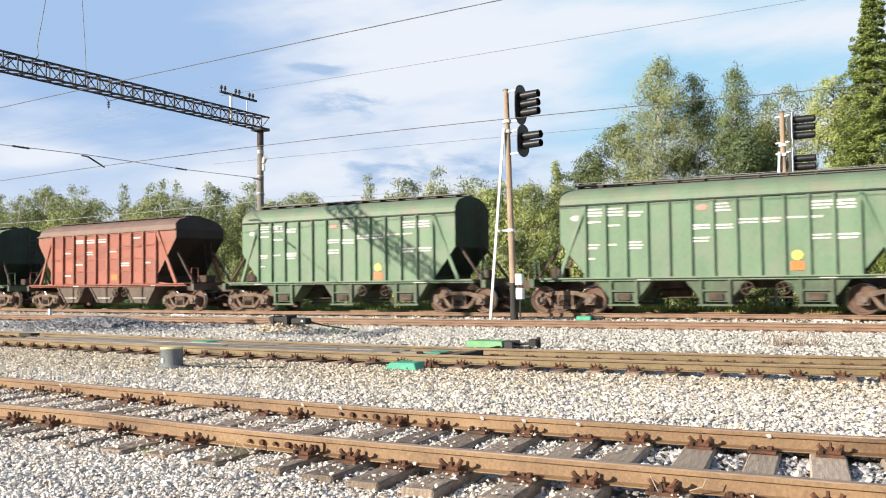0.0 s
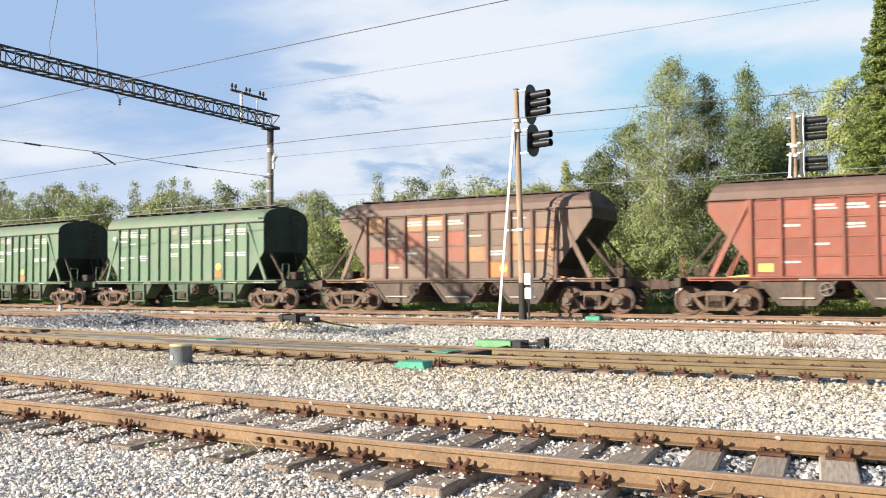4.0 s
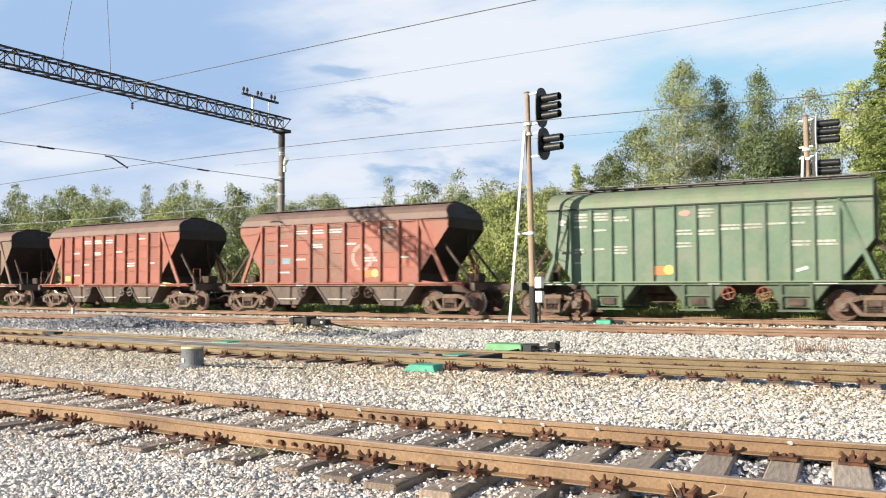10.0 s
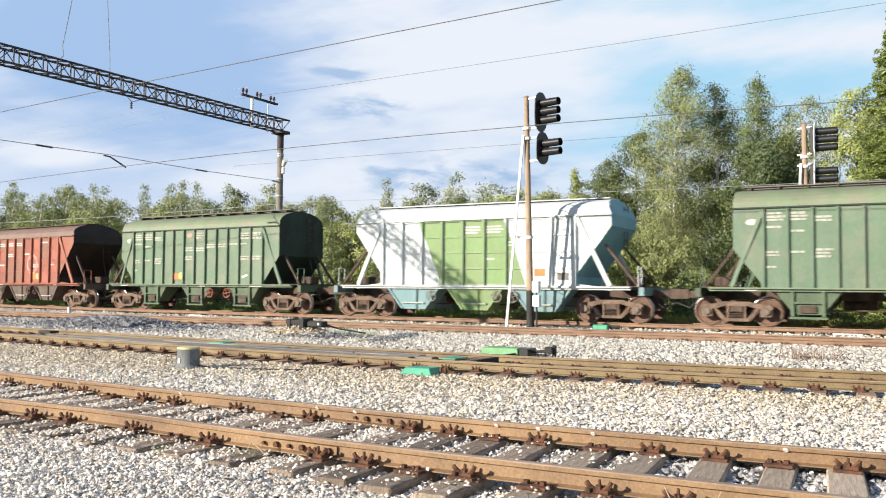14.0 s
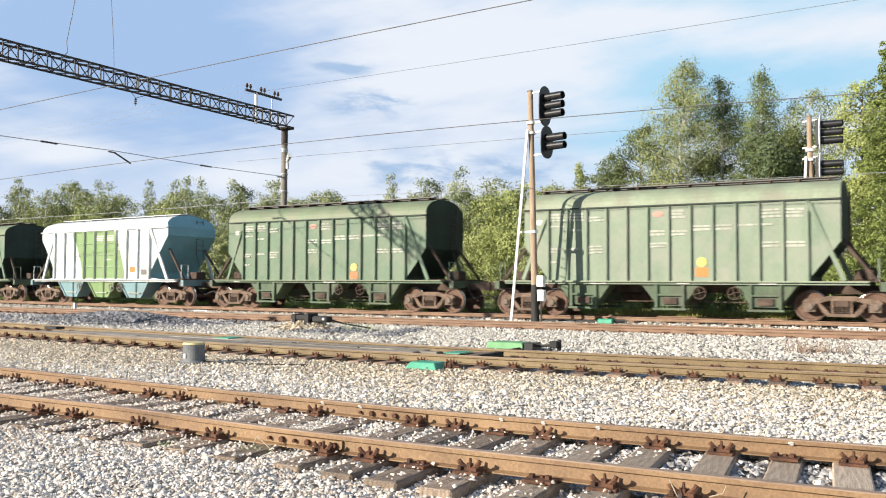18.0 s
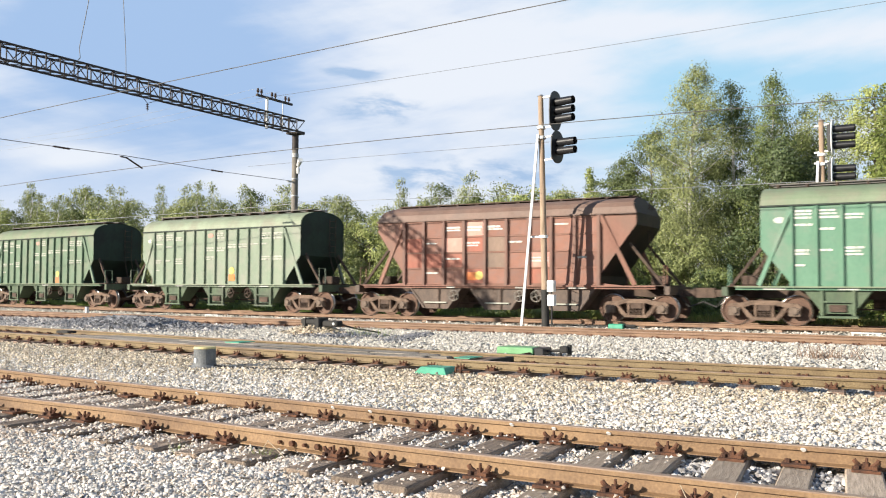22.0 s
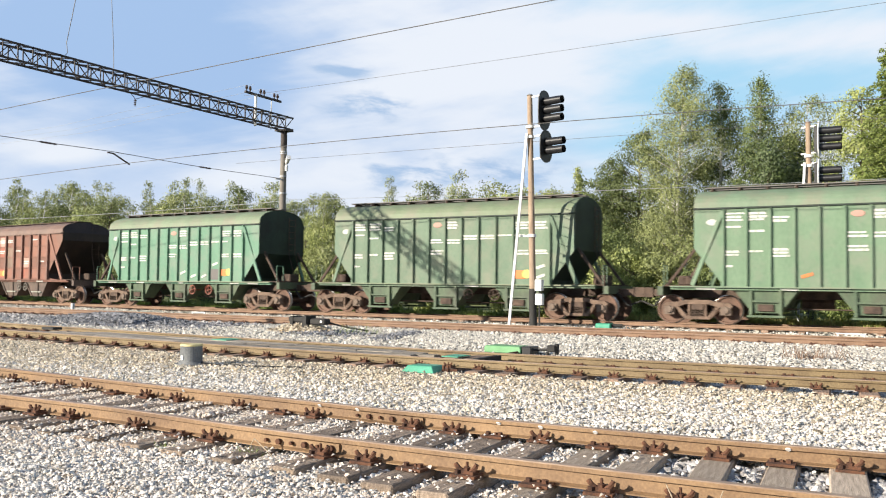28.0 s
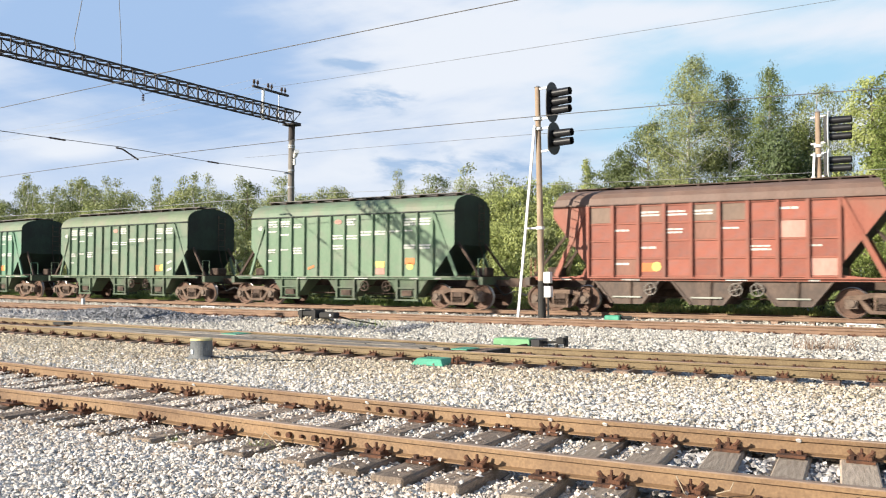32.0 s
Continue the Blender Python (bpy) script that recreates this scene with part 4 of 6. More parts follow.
def mineral_wagon(index, col, style):
    """Hopper with a gridded side, peaked rounded roof and wide sloping end sheets."""
    body, roofm = PAINTS[col], PAINTS[style.get("roof", "roofbrown")]
    w = thing("hopper_wagon", pose(0, T_Y + GAUGE / 2, RT), style["label"], "freight wagon", "freight train wagons")
    L, top, low = 5.38, 3.80, 1.26
    bm = bmesh.new()
    prism(bm, [(-L, top), (L, top), (L, 3.38), (4.05, 1.60), (4.05, 1.20), (-4.05, 1.20), (-4.05, 1.60), (-L, 3.38)], -SIDE, SIDE)
    repaint_ends(part("body", bm, body, w), PAINTS[style.get("ends", "near_black_brown")])
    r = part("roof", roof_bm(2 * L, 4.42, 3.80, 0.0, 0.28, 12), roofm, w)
    repaint_ends(r, PAINTS[style.get("ends", "near_black_brown")])
    for s in (-1, 1):
        bm = bmesh.new()
        box(bm, -L - 0.02, L + 0.02, s * (SIDE + 0.03) - 0.06, s * (SIDE + 0.03) + 0.06, 3.745, 3.80)
        part("eave", bm, roofm, r)
        bm = bmesh.new()
        box(bm, -L + 0.12, L - 0.12, s * 1.225 - 0.012, s * 1.225 + 0.012, 4.13, 4.17)
        part("roof_seam", bm, roofm, r)
    bm = bmesh.new()
    box(bm, -0.03, 0.03, -0.5, 0.5, 4.34, 4.44)
    bracket = mesh_of("board_bracket", bm, M["bogie"])
    for k in range(12):
        piece("board_bracket", bracket, r, pose(-4.87 + k * 0.885, 0, 0))
    bm = bmesh.new()
    box(bm, -5.0, 5.0, -0.45, 0.45, 4.445, 4.48)
    part("running_board", bm, M["bogie"] if style.get("roof", "roofbrown") == "roofbrown" else roofm, r)
    for hx in (-3.6, -1.2, 1.2, 3.6):
        bm = bmesh.new()
        rod(bm, (hx, 0.72, 4.22), (hx, 0.72, 4.40), 0.33, 0.31, sides=16)
        part("roof_hatch", bm, roofm, r)
    ribm = body if col == "white" else PAINTS["rib_red" if col == "red" else "rib_brown"]
    cells = style.get("cells", {})
    for k in range(10):
        x = -4.05 + k * 0.90
        for s in (-1, 1):
            bm = bmesh.new()
            y0, y1 = sorted((s * SIDE, s * (SIDE + 0.12)))
            box(bm, x - 0.055, x + 0.055, y0 - 0.002, y1, low, 3.74)
            part("rib", bm, ribm, w)
    for j in range(5):
        z = 1.30 + j * 0.60
        for s in (-1, 1):
            bm = bmesh.new()
            y0, y1 = sorted((s * SIDE, s * (SIDE + 0.040)))
            box(bm, -4.05, 4.05, y0 - 0.002, y1, z - 0.022, z + 0.022)
            part("rail_band", bm, body, w)
    bm = bmesh.new()
    box(bm, 0.05, 0.85, -0.004, 0.004, 0.036, 0.564)
    plate = mesh_of("side_panel", bm, PAINTS[col + "_panel"])
    for c in range(9):
        for j in range(4):
            if (c, j) not in cells:
                piece("side_panel", plate, w, pose(-4.05 + c * 0.90, -SIDE - 0.007, 1.30 + j * 0.60))
    for (c, j), mat in cells.items():
        x = -4.05 + c * 0.90
        bars(w, "repainted_panel", x + 0.055, x + 0.845, 1.335 + j * 0.60, 1.865 + j * 0.60, PAINTS[mat], t=0.005)
    if style.get("block"):
        edge = [(-1.395, 1.30), (2.16, 1.30), (1.305, 3.74), (-2.385, 3.74)]
        bm = bmesh.new()
        for c in range(1, 8):
            for j in range(4):
                x, z = -4.05 + c * 0.90, 1.30 + j * 0.60
                cut = clip_outline(edge, x + 0.05, x + 0.85, z + 0.034, z + 0.566)
                if cut:
                    bm = bmesh.new()
                    prism(bm, cut, -SIDE - 0.016, -SIDE - 0.012)
                    part("painted_panel", bm, PAINTS[style["block"]], w)
            cut = clip_outline(edge, -4.05 + c * 0.90 - 0.056, -4.05 + c * 0.90 + 0.056, 1.28, 3.74)
            if cut:
                bm = bmesh.new()
                prism(bm, cut, -SIDE - 0.126, -SIDE - 0.121)
                part("painted_rib_face", bm, PAINTS[style["block"]], w)
        for j in range(5):
            cut = clip_outline(edge, -4.0, 4.0, 1.278 + j * 0.60, 1.322 + j * 0.60)
            if cut:
                bm = bmesh.new()
                prism(bm, cut, -SIDE - 0.047, -SIDE - 0.042)
                part("painted_band_face", bm, PAINTS[style["block"]], w)
    for s in (-1, 1):
        strut(w, (s * 4.10, 3.72), (s * 5.30, 1.28), body, 0.16)
        for y in (-1.36, 1.36):
            bm = bmesh.new()
            bar(bm, (s * 4.05, y, 1.30), (s * 5.35, y, 1.16), 0.10, 0.10)
            part("sill_brace", bm, PAINTS[style.get("brace", "ochre")] if style.get("brace") else body, w)
    wagon_frame(w, body, L - 0.2, dict(style, grid=True))
    lettering(w, style, -4.05, 0.90)
    return w


TXT_GREEN = ((0, 3.65, 3, 0.58), (0, 3.22, 1, 0.55), (0, 2.42, 2, 0.42), (0, 1.95, 1, 0.3), (1, 3.65, 3, 0.56), (1, 3.08, 1, 0.5), (1, 2.42, 1, 0.42), (2, 3.5, 2, 0.55), (2, 2.48, 3, 0.52), (6, 3.64, 3, 0.5), (5, 2.97, 2, 0.6), (6, 2.95, 2, 0.62), (5, 2.55, 2, 0.58), (7, 3.10, 2, 0.66), (8, 3.10, 2, 0.62), (9, 3.10, 1, 0.66), (10, 3.10, 1, 0.42), (10, 3.56, 3, 0.66), (11, 3.56, 3, 0.56), (10, 2.52, 2, 0.55), (11, 2.52, 2, 0.62))
LOGO = ((5, 3.52, "pale_red", "oval"), (-1, 3.35, "letter", "oval"))
TXT_RED = ((2, 3.5, 2, 0.7), (3, 3.5, 2, 0.7), (3, 2.9, 2, 0.6), (4, 3.5, 2, 0.7), (1, 2.9, 1, 0.5), (5, 2.9, 1, 0.6), (1, 1.75, 1, 0.6), (2, 2.3, 1, 0.6), (6, 2.3, 2, 0.7), (7, 3.5, 1, 0.6), (8, 2.3, 1, 0.4))
GREEN = "dusty green steel grain hopper wagon with rounded roof"
CONSIST = [
    (0, grain_wagon, "green", dict(label="dark green steel grain hopper wagon with rounded roof", seed=1, text=TXT_GREEN)),
    (1, mineral_wagon, "red", dict(label="faded red gridded hopper wagon with brown roof", seed=2, text=TXT_RED, marks=((5, 1.6, "orange", "card"),))),
    (2, grain_wagon, "green", dict(label=GREEN + ", orange placard", seed=3, text=TXT_GREEN, marks=((8, 1.62, "yellow", "stack"),))),
    (3, grain_wagon, "green", dict(label=GREEN + " and yellow disc", seed=4, text=TXT_GREEN, marks=((9, 1.72, "yellow", "stack"),))),
    (4, mineral_wagon, "grime", dict(label="dusty brown gridded hopper wagon with ochre and red repainted panels", seed=5, text=TXT_RED, brace="orange", marks=((6, 1.62, "yellow", "flag"),), cells={(2, 3): "ochre", (3, 3): "ochre", (4, 2): "red", (2, 2): "red", (5, 1): "ochre", (7, 1): "ochre", (8, 1): "ochre", (0, 1): "red", (1, 1): "red", (0, 3): "ochre", (4, 1): "red", (6, 0): "orange", (7, 2): "ochre", (8, 2): "ochre"})),
    (5, mineral_wagon, "red", dict(label="faded red gridded hopper wagon with yellow sill braces", seed=6, text=TXT_RED, brace="yellow", marks=((0, 1.55, "yellow", "card"),), wheel_mat=M["concrete"])),
    (6, mineral_wagon, "red", dict(label="faded red gridded hopper wagon with pale ring mark", seed=7, text=TXT_RED, marks=((6, 1.62, "yellow", "flag"), (1, 2.2, "teal", "card"), (0, 2.2, "patch_grey", "card"), (5.5, 2.30, "pale_red", "ring")), cells={(c, j): "brown" for c, j in ((0, 2), (1, 3), (2, 3), (3, 0), (3, 1), (3, 2), (4, 0), (4, 1), (4, 2), (4, 3), (7, 2), (7, 3), (0, 0))})),
    (7, grain_wagon, "moss", dict(label=GREEN + ", orange placard", seed=8, faded=True, text=TXT_GREEN, marks=((4, 1.62, "yellow", "flag"), (10, 1.62, "dusty_ledge", "dash")), wheel_mat=PAINTS["red"])),
    (8, mineral_wagon, "white", dict(label="white hopper wagon with leaf-green panel block and teal underside", seed=9, block="leafgreen", ends="cyan", roof="white", funnels=PAINTS["teal"], text=((4, 3.5, 3, 0.7), (5, 3.5, 3, 0.7), (6, 3.5, 3, 0.7), (6, 2.9, 2, 0.7), (5, 2.3, 1, 0.4), (7, 2.4, 3, 0.5)), marks=((8, 1.62, "patch_grey", "card"), (7, 1.75, "orange", "card"),), middle_funnel=PAINTS["leafgreen"], wheel_mat=M["concrete"])),
    (9, grain_wagon, "moss", dict(label=GREEN + ", yellow disc", seed=10, faded=True, text=TXT_GREEN, marks=((8, 1.62, "yellow", "stack"),))),
    (10, grain_wagon, "olive", dict(label="faded olive-green grain hopper wagon with rounded roof", seed=11, faded=True, text=TXT_GREEN, marks=((7, 1.72, "yellow", "stack"),))),
    (11, mineral_wagon, "brown", dict(label="brown gridded hopper wagon with patched red panels", seed=12, text=TXT_RED, marks=((3, 1.6, "yellow", "flag"),), cells={(0, 2): "red", (0, 1): "red", (1, 1): "red", (2, 1): "red", (3, 3): "pale_red", (3, 2): "red", (3, 0): "red", (6, 1): "pale_red", (6, 0): "red", (2, 2): "pale_red", (4, 2): "grime", (4, 1): "grime"}, wheel_mat=M["concrete"])),
    (12, grain_wagon, "fresh", dict(label="bluish-green grain hopper wagon with rounded roof", seed=13, text=TXT_GREEN, marks=((10, 1.66, "yellow", "flag"), (9, 1.58, "patch_grey", "square"), (6, 1.66, "letter", "dash"), (7, 1.5, "letter", "dash"), (8, 1.5, "letter", "dash"), (9, 2.05, "letter", "dash")), wheel_mat=PAINTS["red"])),
    (13, grain_wagon, "moss", dict(label="dusty moss-green grain hopper wagon with white stencilled lines", seed=14, text=TXT_GREEN, marks=((10, 1.62, "yellow", "flag"), (11, 1.9, "letter", "dash"), (11, 1.55, "letter", "dash")))),
    (14, grain_wagon, "green", dict(label=GREEN + ", two placards", seed=15, text=TXT_GREEN, marks=((8, 1.74, "yellow", "card"), (8, 1.46, "pale_red", "card"), (10, 1.66, "yellow", "disc"), (10, 1.86, "orange", "card"), (3, 1.62, "orange", "dash")))),
    (15, mineral_wagon, "red", dict(label="faded red gridded hopper wagon with round yellow mark", seed=16, text=TXT_RED, cells={(4, 3): "grime", (4, 2): "brown", (5, 3): "grime", (7, 2): "pale_red", (8, 0): "pale_red", (0, 3): "grime", (1, 0): "brown", (2, 3): "brown"}, marks=((2, 1.6, "yellow", "flag"),), wheel_mat=M["concrete"])),
    (16, grain_wagon, "green", dict(label=GREEN, seed=17, text=TXT_GREEN)),
]
WAGONS = [(k, make(k, col, style)) for k, make, col, style in CONSIST]


# ---- signals ----
def signal_head(sig, x, y, z0, z1, lights, plate_mat, turn=-14, plate_w=0.70):
    """Backing board across the track with hooded lamps that face +x."""
    m = pose(x, y, 0, 0, 0, turn)
    zm, hz = (z0 + z1) / 2, (z1 - z0) / 2
    bm = bmesh.new()
    rim = []
    for i in range(28):
        a = i * math.tau / 28
        cy = plate_w / 2 * math.copysign(abs(math.cos(a)) ** 0.9, math.cos(a))
        cz = hz * math.copysign(abs(math.sin(a)) ** 0.75, math.sin(a))
        rim.append((cy, zm + cz))
    a = [bm.verts.new((-0.015, p, q)) for p, q in rim]
    b = [bm.verts.new((0.015, p, q)) for p, q in rim]
    bm.faces.new(a)
    bm.faces.new(b[::-1])
    for i in range(28):
        bm.faces.new((a[i], b[i], b[(i + 1) % 28], a[(i + 1) % 28]))
    plate = part("backing_board", bm, plate_mat, sig)
    plate.matrix_basis = m
    bm = bmesh.new()
    box(bm, -0.16, -0.017, -0.14, 0.14, zm - hz * 0.72, zm + hz * 0.72)
    box_ob = part("lamp_case", bm, M["black_paint"], plate)
    for k in range(lights):
        z = zm + (k - (lights - 1) / 2) * 0.295
        bm = bmesh.new()
        n = 16
        r0, r1 = 0.142, 0.132
        inner, outer = [], []
        for ring, rr, sx in ((0, r0, 0.016), (1, r1, 0.74)):
            outer.append([bm.verts.new((sx, rr * math.cos(math.radians(-60 + 300 * i / n) + 0.0) * 1.0, z + rr * math.sin(math.radians(-60 + 300 * i / n)))) for i in range(n + 1)])
            inner.append([bm.verts.new((sx, (rr - 0.008) * math.cos(math.radians(-60 + 300 * i / n)), z + (rr - 0.008) * math.sin(math.radians(-60 + 300 * i / n)))) for i in range(n + 1)])
        for i in range(n):
            bm.faces.new((outer[0][i], outer[0][i + 1], outer[1][i + 1], outer[1][i]))
            bm.faces.new((inner[0][i + 1], inner[0][i], inner[1][i], inner[1][i + 1]))
            bm.faces.new((outer[1][i], outer[1][i + 1], inner[1][i + 1], inner[1][i]))
        part("hood", bm, M["black_paint"], plate)
        bm = bmesh.new()
        rod(bm, (0.016, 0, z), (0.05, 0, z), 0.10, 0.09, sides=14)
        part("lens", bm, M["porcelain"], plate)
    for z in (z0 + 0.18, z1 - 0.15):
        bm = bmesh.new()
        bar(bm, (x - 0.12, y, z), (x - 0.62, y, z - 0.05), 0.05, 0.06)
        part("bracket", bm, M["white_paint"], sig)


def make_signal(label, x, y, lean, height, heads, plate_mat, ladder_top, ladder_dx, black_to, boxes, ground, across, turn):
    s = thing("railway_signal", pose(0, 0, 0), label, "railway signal")
    bm = bmesh.new()
    f = black_to / height
    top = Vector((x + lean, y, height))
    foot = Vector((x, y, ground - 0.3))
    mid = foot.lerp(top, f)
    rod(bm, mid, top, 0.115, 0.088, sides=16)
    part("pole", bm, M["pole_wood"], s, smooth=False)
    bm = bmesh.new()
    rod(bm, foot, mid, 0.138, 0.122, sides=16)
    part("tarred_foot", bm, M["tar"], s)
    bm = bmesh.new()
    rod(bm, top, top + Vector((0, 0, 0.05)), 0.115, 0.06, sides=16)
    part("cap", bm, M["steel_grey"], s)
    lt = Vector((x + lean * ladder_top / height - 0.14, y, ladder_top))
    lf = Vector((x - ladder_dx, y, ground))
    lad = None
    across = Vector((across, 0.9, 0)).normalized() * 0.19
    for side in (-1, 1):
        bm = bmesh.new()
        bar(bm, lf + across * side, lt + across * side, 0.05, 0.085)
        part("ladder_rail", bm, M["ladder_grey"], s)
    k = 1
    while k * 0.32 < ladder_top - 0.2:
        p = lf.lerp(lt, k * 0.32 / ladder_top)
        bm = bmesh.new()
        rod(bm, p - across, p + across, 0.013, sides=6)
        part("rung", bm, M["ladder_grey"], s)
        k += 1
    for z in (ladder_top * 0.47, ladder_top - 0.1, ladder_top + 0.25):
        c = Vector((x + lean * z / height, y, z))
        bm = bmesh.new()
        rod(bm, c - Vector((0, 0, 0.05)), c + Vector((0, 0, 0.05)), 0.15, sides=16)
        q = lf.lerp(lt, min(1, z / ladder_top))
        bar(bm, c, (q.x, y, z), 0.05, 0.06)
        part("clamp", bm, M["white_paint"], s)
    for hx, z0, z1, n in heads:
        signal_head(s, hx, y, z0, z1, n, plate_mat, turn)
    for bx, z0, z1 in boxes:
        bm = bmesh.new()
        box(bm, bx - 0.12, bx + 0.12, y - 0.34, y - 0.12, z0, z1)
        b = part("relay_box", bm, M["white_paint"], s, bevel=0.012)
        bm = bmesh.new()
        rod(bm, (bx, y - 0.22, ground), (bx, y - 0.22, z0), 0.025, sides=8)
        part("cable_duct", bm, M["tar"], s)
    return s


make_signal("two-headed black railway signal on a tan pole with white ladder", -11.90, 27.5, -0.20, 8.00, ((-11.55, 6.74, 8.12, 3), (-11.48, 5.62, 6.74, 2)), M["black_paint"], 6.65, 0.92, 1.55, ((-11.60, 1.24, 1.62), (-11.58, 0.76, 1.14)), 0.0, -0.43, -14)
make_signal("railway signal seen from behind with white boards and black hoods", -3.80, 34.0, -0.10, 7.50, ((-3.52, 6.20, 7.50, 3), (-3.52, 4.98, 6.14, 2)), M["white_paint"], 6.0, 0.50, 3.05, (), -0.3, -0.10, -3)


# ---- overhead line gantry ----
GX = -28.42


def make_gantry():
    g = thing("catenary_gantry", pose(0, 0, 0), "dark lattice steel portal gantry on concrete masts over the tracks", "gantry")
    y0, y1, z0, z1, hw = 8.6, 34.35, 9.17, 9.76, 0.28
    for dx in (-hw, hw):
        for z in (z0, z1):
            bm = bmesh.new()
            box(bm, GX + dx - 0.034, GX + dx + 0.034, y0, y1, z - 0.034, z + 0.034)
            part("chord", bm, M["truss_steel"], g)
    n = 44
    step = (y1 - y0) / n
    bm = bmesh.new()
    bar(bm, (0, 0, 0), (0, step, z1 - z0), 0.03, 0.028)
    up = mesh_of("lattice_bar", bm, M["truss_steel"])
    bm = bmesh.new()
    bar(bm, (0, 0, z1 - z0), (0, step, 0), 0.03, 0.028)
    down = mesh_of("lattice_bar", bm, M["truss_steel"])
    bm = bmesh.new()
    bar(bm, (0, 0, 0), (0, 0, z1 - z0), 0.035, 0.035)
    post = mesh_of("lattice_post", bm, M["truss_steel"])
    bm = bmesh.new()
    bar(bm, (-hw, 0, 0), (hw, step, 0), 0.035, 0.03)
    flat = mesh_of("lattice_brace", bm, M["truss_steel"])
    for k in range(n):
        y = y0 + k * step
        for dx in (-hw, hw):
            piece("lattice_bar", up if k % 2 else down, g, pose(GX + dx, y, z0))
            piece("lattice_post", post, g, pose(GX + dx, y, z0))
        for z in (z0, z1):
            piece("lattice_brace", flat, g, pose(GX, y, z))
    for y in (8.9, 34.0):
        bm = bmesh.new()
        rod(bm, (GX, y, -0.6), (GX, y, 9.08), 0.195, 0.145, sides=18)
        mast = part("mast", bm, M["concrete"], g)
        bm = bmesh.new()
        rod(bm, (GX, y, 8.25), (GX, y, 9.06), 0.165, 0.165, sides=14)
        box(bm, GX - 0.36, GX + 0.36, y - 0.30, y + 0.30, 9.05, 9.13)
        part("mast_head", bm, M["truss_steel"], mast)
        for z in (8.0, 7.9, 6.75, 5.9):
            bm = bmesh.new()
            rod(bm, (GX, y, z), (GX, y, z + 0.06), 0.182, sides=18)
            part("collar", bm, M["steel_grey"], mast)
    # feeder insulators on a cross arm above the truss
    bm = bmesh.new()
    box(bm, GX - 0.05, GX + 0.05, 31.1, 33.7, 10.46, 10.56)
    part("cross_arm", bm, M["truss_steel"], g)
    for y, m, r in ((31.85, M["white_paint"], 0.07), (33.0, M["steel_grey"], 0.025)):
        bm = bmesh.new()
        rod(bm, (GX, y, 9.0), (GX, y, 10.48), r, sides=10)
        part("arm_post", bm, m, g)
    for y in (31.2, 31.45, 32.2, 32.45, 33.2, 33.45):
        bm = bmesh.new()
        rod(bm, (GX, y, 10.56), (GX, y, 10.66), 0.03, sides=8)
        rod(bm, (GX, y, 10.66), (GX, y, 10.73), 0.060, 0.075, sides=12)
        rod(bm, (GX, y, 10.73), (GX, y, 10.84), 0.065, 0.045, sides=12)
        part("pin_insulator", bm, M["porcelain"], g)
    # string insulators under the truss
    for y in (24.6, 13.1):
        bm = bmesh.new()
        rod(bm, (GX, y - 0.35, 9.17), (GX, y, 8.88), 0.012, sides=6)
        rod(bm, (GX, y + 0.75, 9.17), (GX, y, 8.88), 0.012, sides=6)
        rod(bm, (GX, y, 8.90), (GX, y, 8.55), 0.010, sides=6)
        for k in range(3):
            rod(bm, (GX, y, 8.86 - k * 0.09), (GX, y, 8.81 - k * 0.09), 0.03, 0.065, sides=12)
        part("string_insulator", bm, M["porcelain"], g)
    bm = bmesh.new()
    rod(bm, (GX + 0.2, 34.0, 7.45), (GX + 0.5, 33.8, 7.7), 0.09, 0.13, sides=14)
    rod(bm, (GX + 0.2, 34.0, 7.35), (GX + 0.2, 34.0, 7.05), 0.08, sides=12)
    part("horn", bm, M["white_paint"], g)
    bm = bmesh.new()
    bar(bm, (GX, 34, 6.62), (GX + 0.1, 33.3, 6.58), 0.06, 0.06)
    part("rope_bracket", bm, M["steel_grey"], g)
    # registration arm
    bm = bmesh.new()
    rod(bm, (GX, 23.3, 6.50), (GX, 23.6, 6.49), 0.03, sides=8)
    rod(bm, (GX, 23.6, 6.49), (GX, 24.4, 6.16), 0.035, sides=8)
    part("registration_arm", bm, M["porcelain"], g)
    return g


make_gantry()


def rope_insulator(y, z, ln):
    ob = thing("rope_insulator", pose(GX, y, z), "dark stick insulator in the cross rope", "insulator", "rope insulators")
    bm = bmesh.new()
    rod(bm, (0, -ln / 2, 0), (0, ln / 2, 0), 0.03, sides=8)
    for k in range(4):
        rod(bm, (0, -ln * 0.4 + k * ln * 0.25, 0), (0, -ln * 0.4 + k * ln * 0.25 + 0.04, 0), 0.042, sides=10)
    part("stick", bm, M["porcelain"], ob)


rope_insulator(20.65, 6.475, 0.7)
rope_insulator(28.6, 6.55, 0.7)


def wire(label, pts, r=0.009, mat="wire"):
    bm = bmesh.new()
    tube(bm, pts, r)
    ob = new("overhead_wire", mesh_of("overhead_wire", bm, M[mat]))
    return tagged(ob, label, "overhead wire", "overhead line wires")


def along(y, a, b, c, x0, x1, n=24):
    """A wire along the tracks at y, its height a quadratic in x through three (x, z) points."""
    k = np.polyfit([a[0], b[0], c[0]], [a[1], b[1], c[1]], 2)
    return [(x0 + (x1 - x0) * i / n, y, float(np.polyval(k, x0 + (x1 - x0) * i / n))) for i in range(n + 1)]


